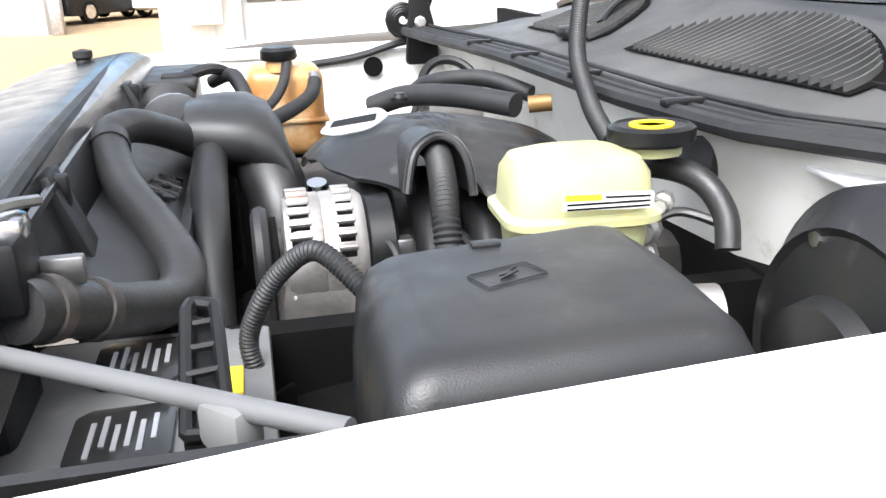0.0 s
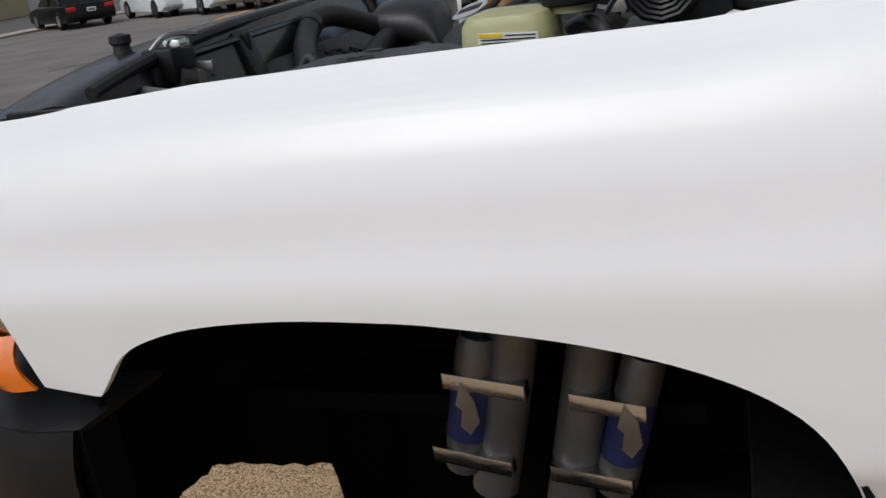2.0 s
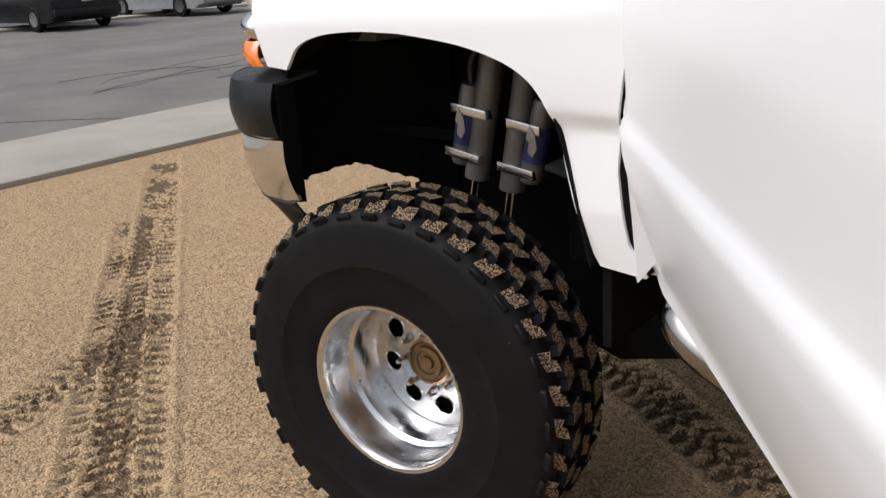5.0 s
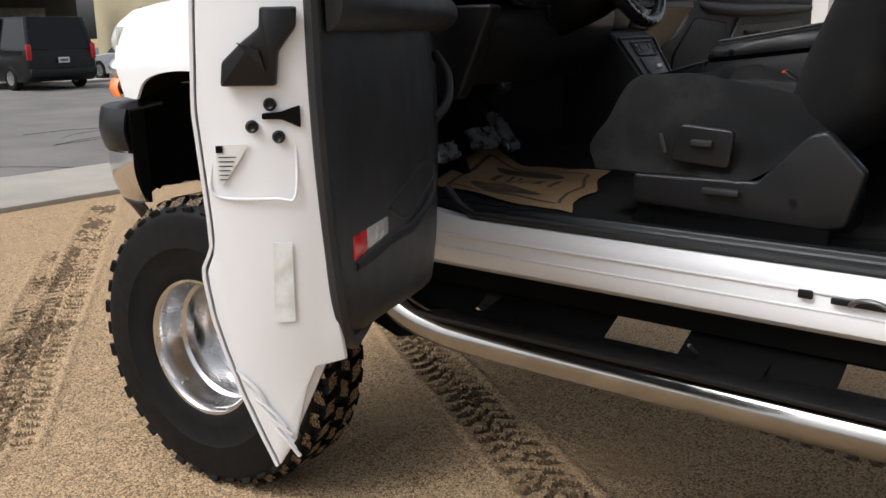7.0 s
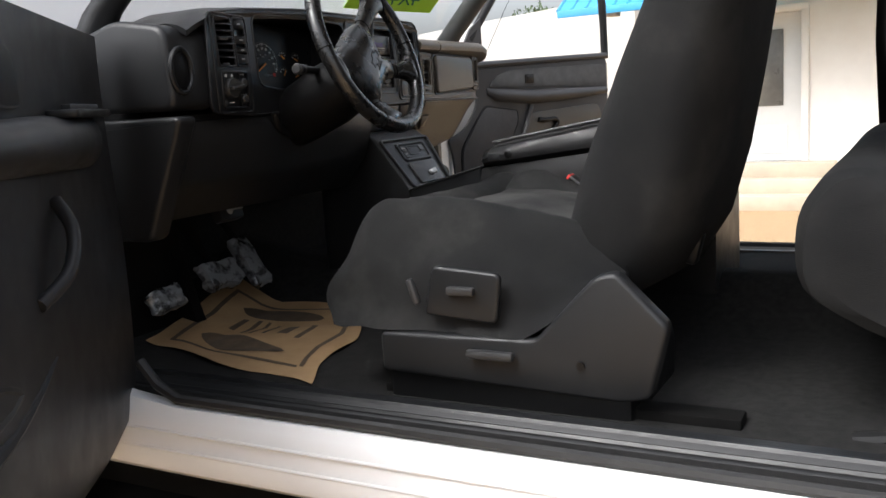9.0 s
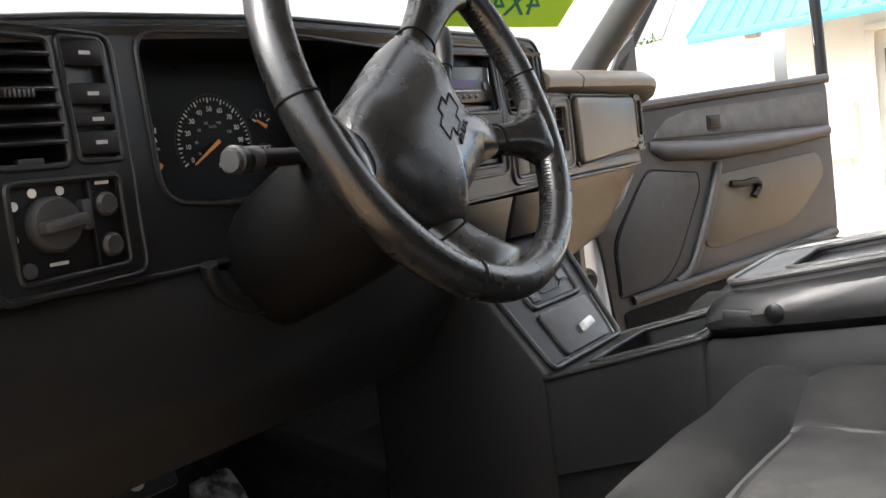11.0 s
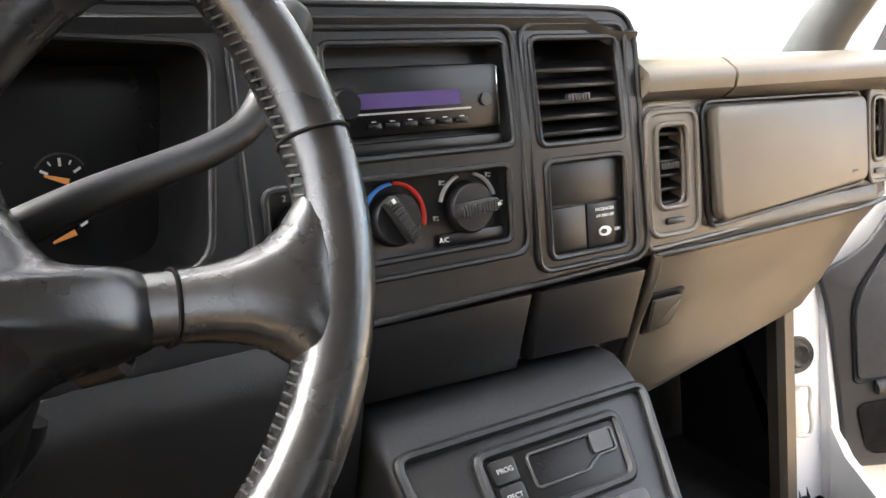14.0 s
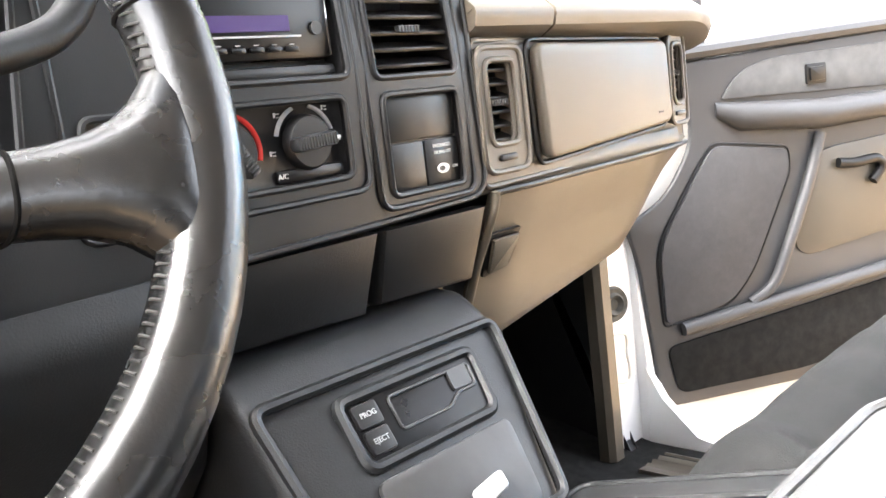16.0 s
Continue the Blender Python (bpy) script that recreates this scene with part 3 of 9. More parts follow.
# ---- trees ----
def tree(x, y, height, crown, seed, label):
    """A tapered trunk with limbs and a crown of many small leaf clumps."""
    rt = random.Random(seed)
    t = thing("tree", label, "tree")
    limbs = bmesh.new()
    add_tube(limbs, smooth_line([(x, y, 0), (x + 0.1, y, height * 0.3), (x - 0.1, y + 0.1, height * 0.6), (x, y, height * 0.9)], 4), [0.22 - 0.014 * k for k in range(13)], 8)
    for k in range(9):
        a, z = rt.uniform(0, 6.3), height * rt.uniform(0.3, 0.75)
        add_tube(limbs, [(x, y, z), (x + 0.5 * crown * math.cos(a), y + 0.5 * crown * math.sin(a), z + 0.5), (x + 0.85 * crown * math.cos(a), y + 0.85 * crown * math.sin(a), z + 1.0)], [0.08, 0.05, 0.02], 6)
    part("trunk", limbs, surface("grey_bark", (0.15, 0.11, 0.08), 0.9), t)
    verts, faces = [], []
    for k in range(5200):
        a, b, r = rt.uniform(0, 6.283), math.acos(rt.uniform(-1, 1)), crown * rt.uniform(0.35, 1.0) ** 0.5
        lump = 1 + 0.28 * noise.noise(Vector((math.cos(a) * 1.8, math.sin(a) * 1.8, 2.2 * math.cos(b) + seed)))
        c = Vector((x + r * lump * math.sin(b) * math.cos(a), y + r * lump * math.sin(b) * math.sin(a), height * 0.62 + 0.42 * height * lump * math.cos(b) * r / crown))
        u = Vector((rt.gauss(0, 1), rt.gauss(0, 1), rt.gauss(0, 1))).normalized()
        v = u.orthogonal().normalized()
        s = rt.uniform(0.07, 0.16)
        i = len(verts)
        verts += [c - s * u, c + 0.45 * s * v, c + s * u, c - 0.45 * s * v]
        faces.append((i, i + 1, i + 2, i + 3))
    me = bpy.data.meshes.new("crown")
    me.from_pydata([tuple(p) for p in verts], [], faces)
    me.materials.append(M_LEAF)
    ob = new("crown", me)
    ob.parent = t


M_LEAF = surface("green_leaves", (0.075, 0.12, 0.03), 0.6, color2=(0.035, 0.065, 0.015), scale=1.2, detail=4)
tree(-18.5, 50, 6.6, 2.2, 1, "green leafy tree beyond the yard")
tree(-9.5, 50, 3.6, 1.6, 2, "small green tree beyond the yard wall")
tree(-27.0, 52, 5.2, 2.4, 3, "green leafy tree behind the parked cars")
part("yard_wall", box((-14, 49, 0.9), (26, 0.3, 1.8), 0.02), M_STUCCO, thing("garden_wall", "low pale yard wall", "wall"))
# ---- the lifted white pickup: X runs to the rear, Y to the passenger side ----
truck = thing("pickup_truck", "lifted white pickup truck with hood and doors open", "truck")
ARCH = [(-0.33, 1.245), (-0.315, 1.262), (-0.285, 1.297), (-0.24, 1.318), (-0.18, 1.331), (-0.09, 1.338), (0.0, 1.337), (0.07, 1.333), (0.2, 1.316), (0.30, 1.290), (0.365, 1.258), (0.405, 1.215), (0.435, 1.15), (0.465, 1.04), (0.503, 0.882)]
LOW = [(-0.455, 1.250), (-0.33, 1.245)] + [(p.x, p.z) for p in smooth_line([(x, 0, z) for x, z in ARCH], 4)][1:] + [(0.515, 0.880), (0.585, 0.872)]
TOP = [(-0.50, 1.505), (-0.455, 1.518), (-0.43, 1.528), (-0.36, 1.541), (-0.2, 1.555), (0.0, 1.564), (0.3, 1.573), (0.45, 1.588), (0.585, 1.62)]
REAR = [(0.865, 0.622), (0.941, 0.584), (1.08, 0.563), (1.164, 0.567), (1.283, 0.587), (1.371, 0.605), (1.45, 0.618), (1.62, 0.64)]


def fender_y(z, x, side=-1):
    wide = 0.006 if z < 1.22 else 0.016 if z < 1.44 else 0.022
    f = sum(between(z + wide * k / 3, FENDER_SIDE) for k in range(-3, 4)) / 7
    return side * (f - 0.10 * max(0.0, -0.30 - x) ** 1.3)


FENDER_SIDE = [(0.85, 0.950), (0.93, 0.963), (1.0, 0.972), (1.145, 0.966), (1.158, 0.9665), (1.172, 0.972), (1.186, 0.981), (1.20, 0.985), (1.26, 0.990), (1.36, 0.992), (1.40, 0.980), (1.46, 0.968), (1.50, 0.948), (1.53, 0.918), (1.545, 0.892), (1.553, 0.868), (1.62, 0.86)]


def fender(side):
    def at(u, v):
        zt, zb = between(u, TOP), between(u, LOW)
        z = zb + (zt - zb) * v
        zz = z - (zt - 1.553) * max(0.0, min(1.0, (z - 1.25) / 0.3))
        x = u + 0.34 * max(0.0, 1.386 - z) * max(0.0, min(1.0, (-0.34 - u) / 0.115)) if u < 0.40 else 0.40 + (u - 0.40) / 0.185 * (between(z, REAR) - 0.40)
        lean = max(0.0, min(1.0, (z - 1.460) / 0.016)) * max(0.0, min(1.0, (-0.375 - u) / 0.08)) ** 1.5
        return (x - 0.108 * lean, fender_y(zz, u, side) - side * 0.045 * lean ** 2, z)
    us = sorted(set(span(-0.455, 0.585, 90) + [p[0] for p in LOW]))
    return sheet(at, us, [1 - (1 - v) ** 1.4 for v in span(0, 1, 150)], 0.010 * side)


part("fender", fender(-1), M_WHITE, truck, "glossy white front fender with a wide wheel arch")
part("fender", fender(1), M_WHITE, truck, "glossy white front fender on the passenger side")
# near-black tube drawn where the open gap holds only shade
part("door_gap_seal", tube([(between(z, REAR) + 0.005, fender_y(z, 0.5) + 0.016, z) for z in span(0.88, 1.60, 40)], 0.009, 8), M_DARK, truck, "near-black tube standing for the shade in the door gap")
# black arch lip and wheel well
ARC3 = smooth_line([(x, 0, z) for x, z in ARCH], 3)


def well(u, v):
    p = ARC3[int(round(u))]
    return (p.x + 0.02 * v * (1 if p.x > 0.1 else -0.3), -0.975 + 0.50 * v, p.z + 0.035 * math.sin(3.1416 * min(1.0, v * 1.4)) + 0.03 * v)


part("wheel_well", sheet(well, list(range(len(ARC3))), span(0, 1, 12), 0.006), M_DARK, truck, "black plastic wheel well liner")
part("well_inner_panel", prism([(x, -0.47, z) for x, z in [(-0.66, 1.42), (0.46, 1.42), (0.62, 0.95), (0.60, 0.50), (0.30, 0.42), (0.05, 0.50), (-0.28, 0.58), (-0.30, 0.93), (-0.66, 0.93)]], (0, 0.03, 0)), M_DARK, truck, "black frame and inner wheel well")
LINER = [((-0.345, -0.965, 1.25), (-0.400, -0.965, 0.905)), ((-0.42, -0.92, 1.28), (-0.450, -0.90, 0.916)), ((-0.46, -0.84, 1.30), (-0.468, -0.82, 0.928)), ((-0.47, -0.73, 1.32), (-0.465, -0.74, 0.929)), ((-0.45, -0.65, 1.34), (-0.453, -0.66, 0.932)), ((-0.40, -0.60, 1.36), (-0.398, -0.62, 0.910)), ((-0.31, -0.55, 1.37), (-0.30, -0.56, 0.878)), ((-0.285, -0.53, 1.37), (-0.285, -0.53, 0.60)), ((-0.22, -0.49, 1.38), (-0.22, -0.49, 0.60))]


def liner(u, v):
    k = min(int(u), len(LINER) - 2)
    a, b = (Vector(p).lerp(Vector(q), u - k) for p, q in zip(LINER[k], LINER[k + 1]))
    return a.lerp(b, v) + V(0, 0, 0.012 * noise.noise(V(9 * u, 0, 7)) * v)


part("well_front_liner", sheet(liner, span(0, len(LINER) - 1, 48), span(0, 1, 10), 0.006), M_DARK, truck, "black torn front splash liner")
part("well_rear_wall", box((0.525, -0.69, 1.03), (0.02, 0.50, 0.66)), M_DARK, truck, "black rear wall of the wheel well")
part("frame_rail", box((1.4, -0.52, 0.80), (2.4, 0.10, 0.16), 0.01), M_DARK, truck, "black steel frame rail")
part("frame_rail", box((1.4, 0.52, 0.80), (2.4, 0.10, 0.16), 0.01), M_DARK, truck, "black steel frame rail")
# two unseen blocks, added to keep light from crossing under the cab
part("gearbox", box((1.1, 0.1, 0.76), (1.7, 0.50, 0.26), 0.08), M_DARK, truck, "unseen transmission block, added to stop light under the cab")
part("exhaust_shield", box((1.5, 0.52, 0.66), (2.2, 0.14, 0.24), 0.05), M_DARK, truck, "unseen exhaust block, added to stop light under the cab")
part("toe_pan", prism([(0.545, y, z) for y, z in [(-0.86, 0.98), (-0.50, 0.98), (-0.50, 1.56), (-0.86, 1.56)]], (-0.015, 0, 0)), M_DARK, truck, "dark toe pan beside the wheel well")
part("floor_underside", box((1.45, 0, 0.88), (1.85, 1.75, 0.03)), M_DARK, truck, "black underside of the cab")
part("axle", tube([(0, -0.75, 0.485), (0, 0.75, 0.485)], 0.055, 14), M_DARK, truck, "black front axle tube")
part("brake_line", tube(smooth_line([(0.23, -0.66, 1.165), (0.31, -0.68, 1.15), (0.40, -0.72, 1.10)], 5), 0.004, 6), M_STEEL, truck, "steel brake line")

# paired reservoir shocks
M_SHOCK = surface("grey_anodised_metal", (0.12, 0.115, 0.112), 0.38, 0.55, color2=(0.17, 0.163, 0.157), scale=12)
M_SHOCK_BLUE = surface("blue_label", (0.016, 0.022, 0.10), 0.5)
CLAMPS = (((( -0.034, -0.690, 1.128), (0.074, -0.690, 1.112)), ((-0.060, -0.690, 1.018), (0.047, -0.690, 0.998))), (((0.126, -0.680, 1.098), (0.222, -0.680, 1.083)), ((0.094, -0.680, 0.990), (0.200, -0.680, 0.974))))
for s, (top, low, rt, rl) in enumerate((((0.082, -0.690, 1.29), (0.010, -0.690, 0.948), (0.015, -0.70, 1.185), (-0.028, -0.70, 0.985)), ((0.180, -0.680, 1.29), (0.110, -0.680, 0.926), (0.222, -0.69, 1.155), (0.172, -0.69, 0.955)))):
    shock = part("shock_absorber", tube([top, low], 0.032, 22), M_SHOCK, truck, "grey reservoir shock absorber with chrome clamps")
    t, l, a, b = Vector(top), Vector(low), Vector(rt), Vector(rl)
    part("reservoir", tube([a, a + 0.06 * (b - a), a + 0.94 * (b - a), b], [0.024, 0.028, 0.028, 0.024], 20), M_SHOCK, shock)
    part("shock_label", tube([a + 0.30 * (b - a), a + 0.74 * (b - a)], 0.0287, 20), M_SHOCK_BLUE, shock, "dark blue label with pale marks")
    mid = a + 0.5 * (b - a)
    part("label_mark", prism([mid + V(x, -0.0300, z) for x, z in [(-0.002, 0.045), (0.014, 0.02), (0.018, -0.012), (0.004, -0.032), (-0.008, -0.02), (-0.004, 0.004), (-0.012, 0.012)]], (0, -0.002, 0)), M_STEEL, shock)
    for p, q in CLAMPS[s]:
        p, q = Vector(p), Vector(q)
        part("clamp", prism([p + V(0, -0.040, -0.010), q + V(0, -0.040, -0.010), q + V(0, -0.040, 0.014), p + V(0, -0.040, 0.014)], (0, 0.078, 0), 0.004), M_ALLOY, shock, "polished clamp")
    part("shock_rod", tube([l, l + 0.55 * (l - t)], 0.011, 12), M_CHROME, shock)
    part("hose", tube(smooth_line([a, a + V(0.0, 0, 0.05), a + V(0.03 if s == 0 else -0.03, 0, 0.09), t + V(0, -0.02, -0.03)], 5), 0.008, 8), M_RUBBER, shock)

# ---- bumper, lamps ----
BP = [(-0.355, -1.005), (-0.42, -1.012), (-0.52, -0.99), (-0.61, -0.93), (-0.70, -0.82), (-0.78, -0.62), (-0.83, -0.3), (-0.84, 0.0), (-0.83, 0.3), (-0.78, 0.62), (-0.70, 0.82), (-0.61, 0.93), (-0.42, 1.0)]
BL = smooth_line([(x, y, 0) for x, y in BP], 5)


def bumper_band(z0, z1, push=0.0, bulge=0.02, inset0=0.0):
    def at(u, v):
        p = BL[int(round(u))]
        k = bulge * math.sin(3.1416 * v) + push - inset0 * (1 - v)
        n = Vector((p.x + 0.1, p.y * 0.9, 0)).normalized()
        return (p.x + k * n.x, p.y + k * n.y, z0 + (z1 - z0) * v + 0.02 * min(1.0, max(0, -0.42 - p.x) / 0.3) * 0)
    return sheet(at, list(range(len(BL))), span(0, 1, 8), 0.01)


part("bumper_cap", bumper_band(1.078, 1.215, 0.008, 0.014), M_BLACK, truck, "black plastic upper bumper cap")
part("bumper_step", sheet(lambda u, v: (BL[int(round(u))].x * (1 - 0.12 * v), BL[int(round(u))].y * (1 - 0.10 * v), 1.213 + 0.02 * v), list(range(len(BL))), span(0, 1, 4), 0.008), M_BLACK, truck, "black bumper step pad")
part("bumper", bumper_band(0.905, 1.070, 0.0, 0.012, 0.03), M_CHROME, truck, "chrome front bumper with dull reflections")
part("air_dam", sheet(lambda u, v: (BL[int(round(u))].x * (0.96 - 0.16 * v), BL[int(round(u))].y * (0.97 - 0.04 * v), 0.905 - 0.10 * v * (0.8 + 0.3 * math.sin(u))), list(range(2, 14)), span(0, 1, 4), 0.008), M_BLACK, truck, "torn black lower air dam")
part("bumper_end", prism([(-0.352, y, z) for y, z in [(-1.006, 1.21), (-1.004, 1.07), (-0.975, 0.905), (-0.950, 0.90), (-0.950, 1.21)]], (-0.03, 0, 0)), M_DARK, truck, "black bumper end plate")
LN = smooth_line([(-0.436, -0.948, 0), (-0.470, -0.953, 0), (-0.525, -0.922, 0), (-0.58, -0.85, 0), (-0.63, -0.72, 0), (-0.65, -0.55, 0)], 6)


def lamp_band(z0, z1, bulge=0.01, slant=0.0, out=0.0, back=0.0):
    return sheet(lambda u, v: (LN[int(round(u))].x + back - bulge * math.sin(3.1416 * v) + slant * (1 - v), LN[int(round(u))].y - bulge * math.sin(3.1416 * v) - out * (1 - 0.4 * v), z0 + (z1 - z0) * v), list(range(len(LN))), span(0, 1, 8), 0.006)


M_LENS = surface("cloudy_headlamp_lens", (0.62, 0.62, 0.52), 0.15, color2=(0.45, 0.46, 0.40), scale=30, coat=0.6)
lamp = part("headlamp", lamp_band(1.378, 1.474, 0.014, 0.0, 0.0, 0.014), M_LENS, truck, "cloudy ribbed headlamp lens")
for i in range(9):
    part("lens_rib", tube([(LN[2].x + 0.004 * i + 0.004, LN[2].y - 0.012 + 0.006 * i - 0.004, 1.388 + 0.085 * k / 4) for k in range(5)], 0.0012, 5), M_STEEL, lamp)
part("grille_bar", lamp_band(1.313, 1.374, 0.014, 0.012, 0.018), M_CHROME, truck, "chrome grille bar wrapping to the fender")
part("turn_signal", lamp_band(1.250, 1.310, 0.008, 0.022, 0.040), M_AMBER, truck, "amber front turn signal lens")
part("grille", box((-0.66, 0, 1.36), (0.06, 1.25, 0.22), 0.02), M_DARK, truck, "dark grille")

# ---- wheel: deep dished alloy and mud tyre ----
def wheel_at(cx, side, turn=0.0, cy=0.905, cz=0.488):
    hub = Matrix.Translation((cx, side * cy, cz)) @ Matrix.Rotation(radians(turn), 4, "Z") @ Matrix.Rotation(radians(90 * (1 if side < 0 else -1)), 4, "X")
    w = thing("front_wheel", "polished eight-hole alloy wheel with a muddy off-road tyre", "wheel")
    w.parent = truck
    prof = [(0.212, -0.12), (0.25, -0.128), (0.33, -0.140), (0.40, -0.142), (0.435, -0.135), (0.455, -0.120), (0.462, -0.10), (0.466, 0.0), (0.462, 0.10), (0.455, 0.120), (0.437, 0.134), (0.428, 0.1365), (0.40, 0.142), (0.35, 0.1445), (0.33, 0.147), (0.325, 0.144), (0.27, 0.138), (0.235, 0.134), (0.224, 0.128), (0.214, 0.118)]
    part("tyre", lathe(prof + [(0.212, 0.10), (0.212, -0.12)], hub, 96, False), M_TYRE, w, "black off-road tyre sidewall")
    return w, hub


def add_block(bm, hub, a, w, la, lw, r0, r1, skew, cut):
    """One tread block: a notched, slanted lug round the tyre at angle a, offset w across."""
    base = [(-1, -1), (0.1, -1.05), (0.25, -0.55), (1, -0.8), (1, 0.75), (0.35, 1), (-0.2, 0.7), (-1, 1)]
    bot, top = [], []
    for x, y in base:
        aa, ww = a + la * x + skew * y, w + lw * (y if not cut else y * (1 - 0.25 * (x > 0)))
        for r, acc, k in ((r0, bot, 1.0), (r1, top, 0.9)):
            a2, w2 = a + (aa - a) * k, w + (ww - w) * k
            rr = r - 0.9 * max(0.0, abs(w2) - 0.085) ** 1.5 * 6
            acc.append(hub @ V(rr * math.cos(a2), rr * math.sin(a2), w2))
    vb, vt = [bm.verts.new(p) for p in bot], [bm.verts.new(p) for p in top]
    n = len(vb)
    bm.faces.new(vt)
    for i in range(n):
        bm.faces.new((vb[i], vb[(i + 1) % n], vt[(i + 1) % n], vt[i]))


front_wheel, hub = wheel_at(-0.056, -1, 5.8, 0.900, 0.472)
rng = random.Random(4)
NB = 36
for k in range(NB):
    a = 2 * math.pi * k / NB
    for w, la, lw, skew, off, cut in ((-0.110, 0.056, 0.024, 0.018, 0.0, 1), (-0.053, 0.060, 0.0235, -0.026, 0.5, 0), (0.004, 0.060, 0.0235, 0.026, 0.0, 0), (0.060, 0.060, 0.0235, -0.024, 0.5, 0), (0.112, 0.056, 0.026, 0.026, 0.1, 1)):
        bm = bmesh.new()
        add_block(bm, hub, a + off * 2 * math.pi / NB + rng.uniform(-0.010, 0.010), w + rng.uniform(-0.003, 0.003), la * rng.uniform(0.88, 1.06), lw * rng.uniform(0.92, 1.05), 0.455, 0.486, skew * (1 if k % 2 else 0.6), cut)
        tb = part("tread_block", bm, M_TYRE, front_wheel, smooth=False)
        tb.data.materials.append(M_MUD)
        tb.data.polygons[0].material_index = 1
    # shoulder lug running down onto the sidewall
    b = a + 0.1 * 2 * math.pi / NB
    part("shoulder_lug", box(hub @ V(0.443 * math.cos(b), 0.443 * math.sin(b), 0.1255), (0.040 if k % 2 else 0.028, 0.046, 0.012), 0.004, hub.to_3x3() @ Matrix.Rotation(b, 3, "Z") @ Matrix.Rotation(radians(-24), 3, "Y"), 1), M_TYRE, front_wheel)
# dish, face with eight round holes, lug nuts, hub cap
FZ = -0.078
rim = part("rim", lathe([(0.212, -0.12), (0.205, -0.115), (0.197, -0.10), (0.193, FZ - 0.012), (0.196, FZ), (0.197, -0.02), (0.190, -0.012), (0.192, 0.02), (0.203, 0.03), (0.205, 0.09), (0.208, 0.118), (0.216, 0.128), (0.225, 0.130), (0.226, 0.124), (0.214, 0.114), (0.212, 0.0)], hub, 72, False), M_ALLOY, front_wheel, "polished deep-dish alloy rim")
holes = [[(0.132 * math.cos(b) + 0.030 * math.cos(q), 0.132 * math.sin(b) + 0.030 * math.sin(q)) for q in span(0, 2 * math.pi * 15 / 16, 16)] for b in (2 * math.pi * (i + 0.3) / 8 for i in range(8))]
disc = [(0.195 * math.cos(q), 0.195 * math.sin(q)) for q in span(0, 2 * math.pi * 47 / 48, 48)]


def dish(x, y, d):
    r = math.hypot(x, y)
    return hub @ V(x, y, FZ + d - 0.012 + 0.022 * max(0.0, 1 - r / 0.17))


part("rim_face", plate(disc, holes, dish, 0.012, 0.0025), M_ALLOY, rim, "alloy face with eight round holes")
part("brake_drum", lathe([(0.0, -0.112), (0.185, -0.112), (0.185, -0.13), (0, -0.13)], hub, 40), M_DARK, rim)
for i in range(8):
    b = 2 * math.pi * i / 8 + 0.1
    part("lug_nut", lathe([(0.0125, 0.012), (0.0125, 0.022), (0.0105, 0.030), (0.006, 0.048), (0.0, 0.050)], hub @ Matrix.Translation((0.085 * math.cos(b), 0.085 * math.sin(b), FZ)), 6), M_CHROME, rim)
M_HUB = surface("tarnished_bronze_hub", (0.34, 0.22, 0.12), 0.35, 0.9, color2=(0.20, 0.14, 0.08), scale=20)
part("hub_cap", lathe([(0.066, 0.008), (0.066, 0.022), (0.058, 0.026), (0.054, 0.020), (0.046, 0.020), (0.044, 0.030), (0.034, 0.032), (0.031, 0.026), (0.020, 0.026), (0.018, 0.034), (0, 0.034)], hub @ Matrix.Translation((0, 0, FZ)), 40), M_HUB, rim, "bronze ringed hub center")
part("valve_stem", tube([hub @ V(0.19, 0.03, -0.04), hub @ V(0.178, 0.028, -0.01)], 0.004, 8), M_RUBBER, rim)

# ---- hood and windshield ----
part("hood", sheet(lambda u, v: (0.43 - 0.16 * u + 0.04 * math.sin(3.1416 * v) - 0.10 * max(0.0, u - 0.85), -0.84 + 1.68 * v, 1.70 + 1.12 * u), span(0, 1, 14), span(0, 1, 20), 0.03), M_WHITE, truck, "white hood raised upright before the windshield")


def windshield(y, z):
    return Vector((0.49 + 0.965 * (z - 1.66) + 0.13 * (y / 0.72) ** 2, y, z))


ws = part("windshield", sheet(lambda u, v: windshield(u * (1 - 0.06 * v), 1.655 + 0.60 * v), span(-0.74, 0.74, 24), span(0, 1, 12), 0.004), M_GLASS, truck, "clear windshield with a green sale sticker")
ws.visible_shadow = False
M_GREEN = surface("bright_green_sticker", (0.42, 0.78, 0.03), 0.5, color2=(0.48, 0.80, 0.05))
part("sale_sticker", sheet(lambda u, v: windshield(u, v) + V(0.006, 0, -0.004), span(0.205, 0.590, 12), span(1.796, 1.890, 6), 0.001), M_GREEN, ws, "bright green sticker lettered 4X4")
M_SIGN = surface("dark_green_ink", (0.01, 0.16, 0.10), 0.5)
wp = windshield(0.425, 1.834) + V(0.019, 0, -0.012)
writing("sticker_letters", "4X4", 0.066, facing(wp, (0.72, -0.30, -0.60)), M_SIGN, ws, 0.0006, True)

